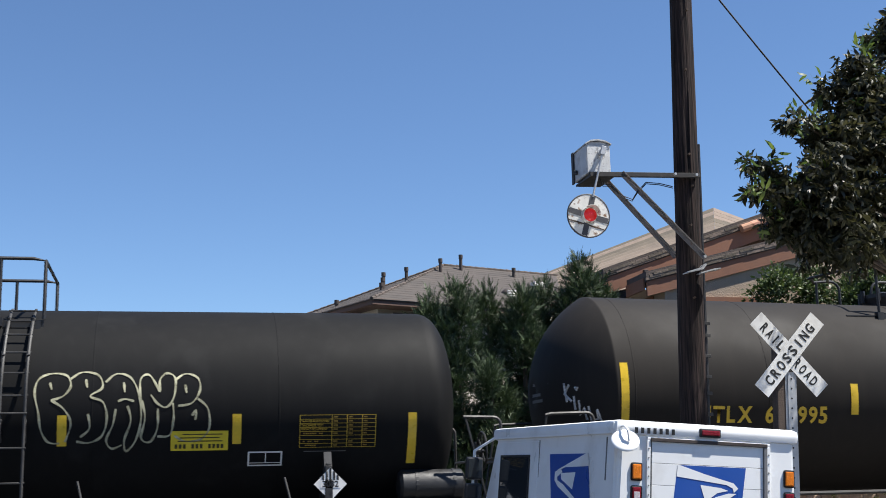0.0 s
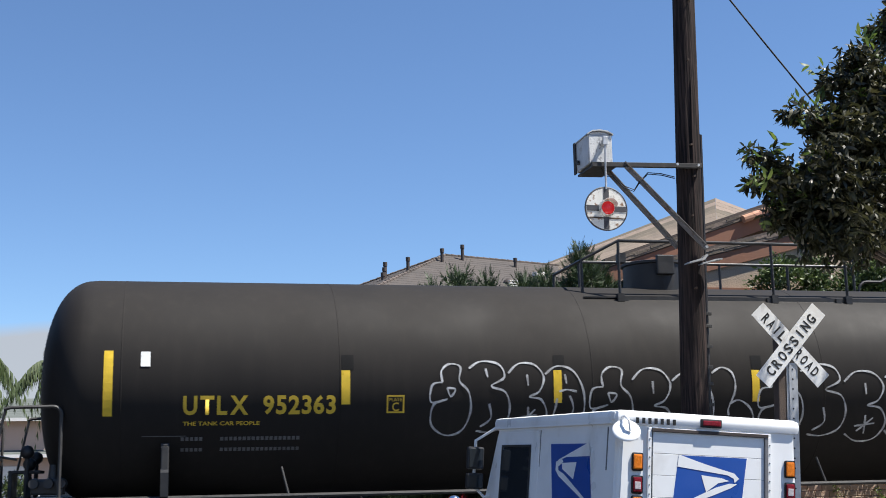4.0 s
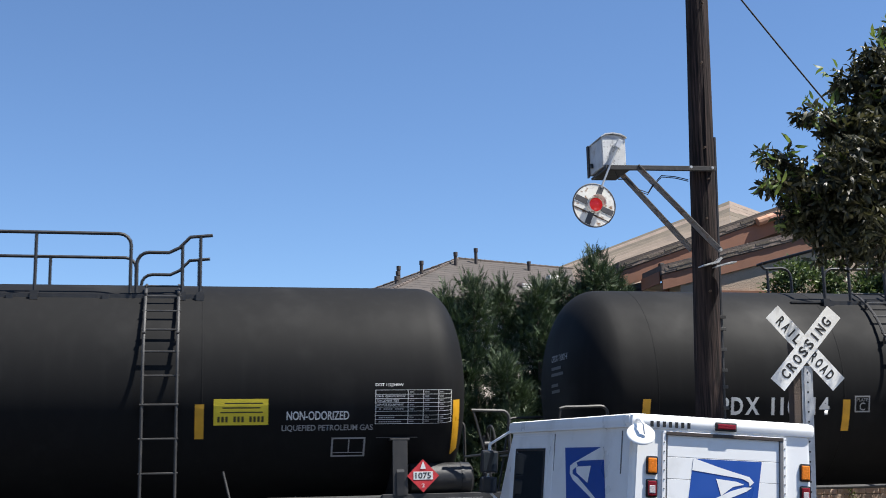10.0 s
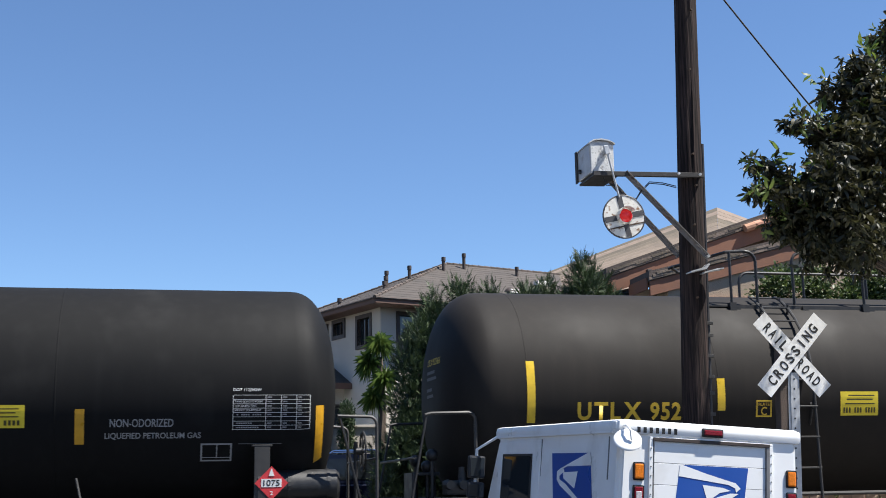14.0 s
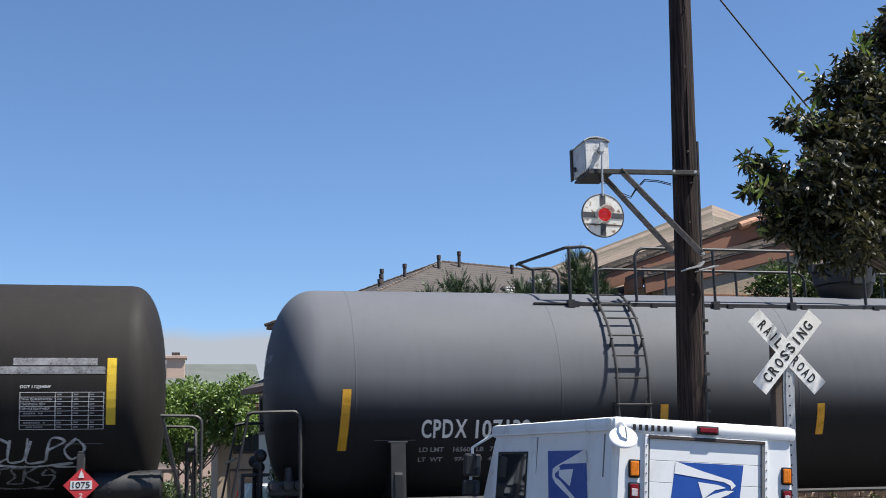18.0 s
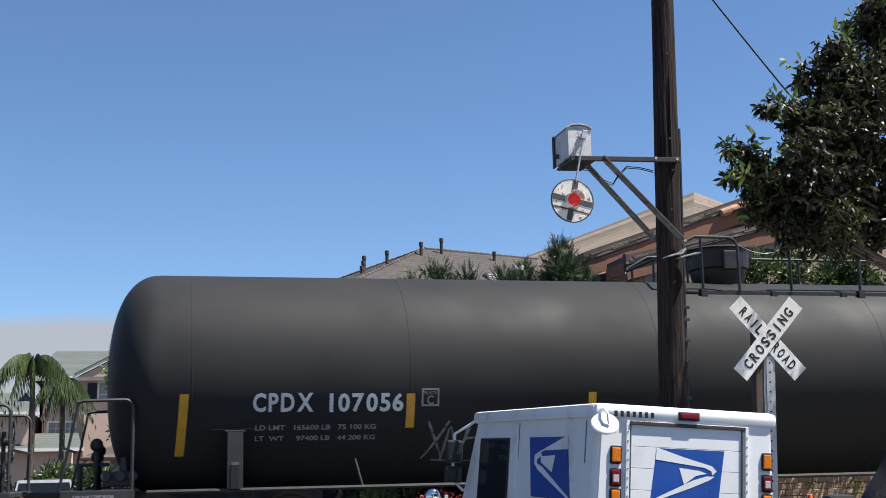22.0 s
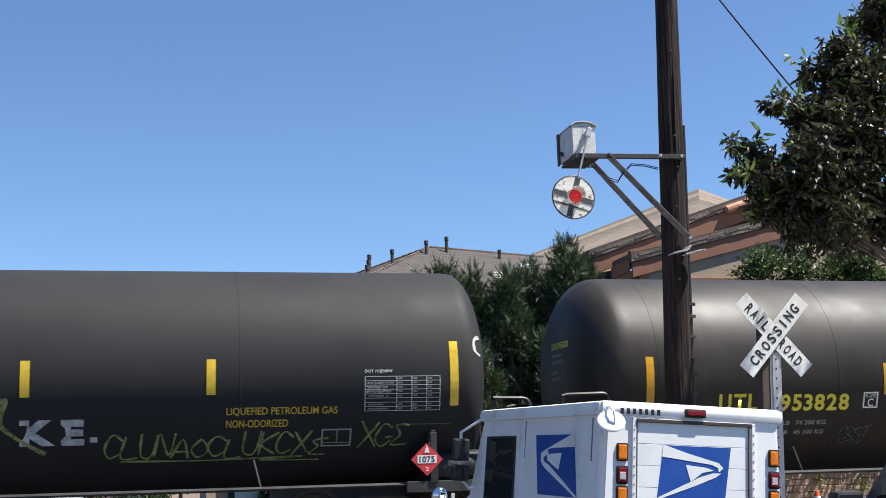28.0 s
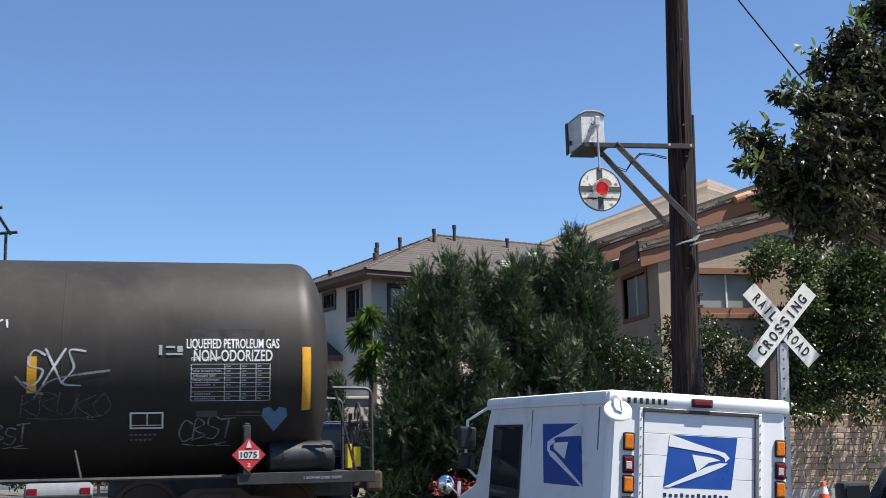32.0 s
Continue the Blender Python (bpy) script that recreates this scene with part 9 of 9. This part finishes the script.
    lettering(car, "LT  WT     99400 LB   45 100 KG", q(158.68), q(160.2), -36.5, 0.075, "grey_mark")
    for x in (157.42, 174.0):
        stripe(car, q(x), -25, 7, "stripe_amber")
    for x in (161.15, 164.37, 167.50, 170.55):
        stripe(car, q(x), -15, 2.5, "stripe_amber")
    plate_c(car, q(160.88), -18, "white_mark")
    hand_tag(car, "CBST", q(157.5), q(158.05), -42, -30, 0.03, "spray_grey", seed=41)
    hand_tag(car, "CBST", q(160.45), q(160.95), -43, -32, 0.025, "spray_dim", seed=42)
    ribbon(car, "graffiti_tag", [[(0, 0), (0, 0.6), (0.3, 0.6), (0.35, 0.1), (0.6, 0.1), (0.65, 0.7), (1, 0.7), (1, 0)], [(0.4, 0.9), (0.5, 1), (0.6, 0.85), (0.4, 0.9)], [(0, 0), (0.1, -0.1), (0.2, 0.02), (0.3, -0.1), (0.5, 0), (0.7, -0.1), (1, 0)]], q(161.85), q(162.4), -26, -14, 0.022, "spray_grey")
    hand_tag(car, "KRUKO", q(162.75), q(164.2), -29, -21, 0.025, "spray_dim", seed=43)
    hand_tag(car, "BSEK", q(164.25), q(164.95), -31, -17, 0.04, "spray_white", seed=44)
    ribbon(car, "graffiti_tag", [[(0.1, 0.5), (0.5, 1), (0.9, 0.5), (0.5, 0.1), (0.1, 0.5)]], q(164.43), q(164.6), -16.5, -12, 0.035, "spray_white")
    hand_tag(car, "RTD", q(164.9), q(165.25), -36, -28, 0.03, "spray_white", seed=54)
    hand_tag(car, "KRUKO", q(165.2), q(166.3), -28, -20, 0.025, "spray_dim", seed=45)
    hand_tag(car, "DAKZ", q(166.62), q(167.4), -31, -18, 0.045, "spray_white", seed=46)
    notice(car, q(167.45), q(168.2), -28, -18)
    hand_tag(car, "KRUKS", q(168.3), q(169.05), -27, -17, 0.025, "spray_dim", seed=47)
    ribbon(car, "graffiti_tag", [[(0.75, 1), (0.35, 0.75), (0, 0.3)], [(0.9, 1), (0.95, 0.7)]], q(169.95), q(170.25), 6, 21, 0.025, "spray_white")
    hand_tag(car, "SXE", q(170.45), q(171.15), -12, 8, 0.04, "spray_white", seed=48)
    ribbon(car, "graffiti_tag", [[(0, 0.6), (0.15, 0.2), (0.3, 0.1)], [(0.2, 0.0), (0.4, 0.5), (1, 0.75)]], q(170.35), q(171.5), -17, 0, 0.03, "spray_grey")
    hand_tag(car, "KRUKO", q(170.4), q(171.5), -26, -15, 0.025, "spray_dim", seed=49)
    hand_tag(car, "CBST", q(169.9), q(170.5), -42, -31, 0.03, "spray_grey", seed=50)
    hand_tag(car, "CBST", q(172.35), q(173.05), -42, -29, 0.03, "spray_grey", seed=51)
    patch(car, "black_panel", q(172.5), q(173.45), -21, 16, "black_paint")
    lettering(car, "LIQUEFIED PETROLEUM GAS", q(172.45), q(173.64), 8.2, 0.13, "white_mark", bold=0.03)
    lettering(car, "NON-ODORIZED", q(172.54), q(173.55), 2.7, 0.13, "white_mark", bold=0.03)
    table(car, q(172.51), q(173.52), -19.5, -1.5, "white_mark")
    bars(car, "old_letters", [(q(172.1), q(172.14), 3, 8), (q(172.19), q(172.4), 3, 4), (q(172.19), q(172.3), 6.5, 7.5), (q(172.33), q(172.4), 4.5, 7.5)], "grey_mark")
    plate_outline(car, q(171.75), q(172.17), -34, -25, "white_mark")
    bars(car, "data_lines", [(q(171.75), q(172.1), -38, -36.8), (q(171.75), q(172.05), -41, -39.8)], "dull_mark")
    bars(car, "paper_label", [(q(172.58), q(172.85), -28, -24.5), (q(173.1), q(173.4), -26, -25)], "steel_dusty")
    bm = bmesh.new()
    pts = [(0, -0.2), (0.17, 0.03), (0.15, 0.14), (0.06, 0.16), (0, 0.09), (-0.06, 0.16), (-0.15, 0.14), (-0.17, 0.03)]
    bm.faces.new([bm.verts.new(on_tank(q(173.59) + a, -29 + math.degrees(b / TANK_R), 0.007)) for a, b in pts])
    part("painted_heart", bm, "spray_heart", car, "blue sprayed heart")
    placard(car, q(173.25), 1.2, -1.5)
    bm = boxes((half + 0.866, half + 0.926, -1.32, -1.1, 1.0, 1.32), (half + 0.986, half + 1.046, -1.3, -1.08, 1.02, 1.28), bevel=0.01)
    part("brake_chock", bm, "label_yellow", car, "yellow wheel chock on the end platform")
    end_text(car, half, "UTLX 953828", "bright_yellow")


def grey_to_black():
    """Grey above, blending to near-black below the waist between 2.55 and 1.95 m."""
    m = mat("tank_grey_to_black", (0.108, 0.113, 0.125), 0.66, vary=0.1, scale=0.8, fine=40, bump=0.03, streak=(0.09, 0.09, 0.1, 0.3), spec=0.12)
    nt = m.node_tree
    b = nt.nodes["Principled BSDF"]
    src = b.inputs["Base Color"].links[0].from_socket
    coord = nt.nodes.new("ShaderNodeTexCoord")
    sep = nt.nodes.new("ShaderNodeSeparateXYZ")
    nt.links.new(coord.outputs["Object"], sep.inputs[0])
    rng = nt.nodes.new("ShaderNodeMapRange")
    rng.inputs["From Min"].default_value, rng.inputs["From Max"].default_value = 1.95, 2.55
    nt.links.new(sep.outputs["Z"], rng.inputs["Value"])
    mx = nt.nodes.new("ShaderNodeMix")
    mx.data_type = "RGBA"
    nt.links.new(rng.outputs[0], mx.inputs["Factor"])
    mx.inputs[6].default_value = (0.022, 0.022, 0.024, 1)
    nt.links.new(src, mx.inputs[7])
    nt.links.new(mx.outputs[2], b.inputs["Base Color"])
    return m


M["tank_grey_to_black"] = grey_to_black()
build_train()


# ---- what moves ----
def motions():
    for car, mid in MOVING:
        walk(car, [(t, pose(mid - s, TRACK_Y, 0)) for t, s in TRAVEL])
    # wheels roll with the train: 0.457 m tread radius
    ticks = [(SECONDS * i / 268, float(np.interp(SECONDS * i / 268, [t for t, _ in TRAVEL], [s for _, s in TRAVEL]))) for i in range(269)]
    for wheel, x in WHEELS:
        walk(wheel, [(t, pose(x, 0, 0.457, 0, -math.degrees(s / 0.457) % 360, 0)) for t, s in ticks])
    # the banner swings to and fro, one full swing in 1.647 s
    rows = []
    base = SWING.location.copy()
    t = 0.691 - 0.41175 * 2
    times = [0.0]
    while t < SECONDS:
        if t > 0.02:
            times.append(t)
        t += 0.13725
    times.append(SECONDS)
    for t in times:
        a = -1.5 + 28.5 * math.sin((t - 0.691) / 1.647 * math.tau)
        rows.append((t, Matrix.Translation(base) @ pose(0, 0, 0, 0, -a, 0)))
    walk(SWING, rows)


motions()
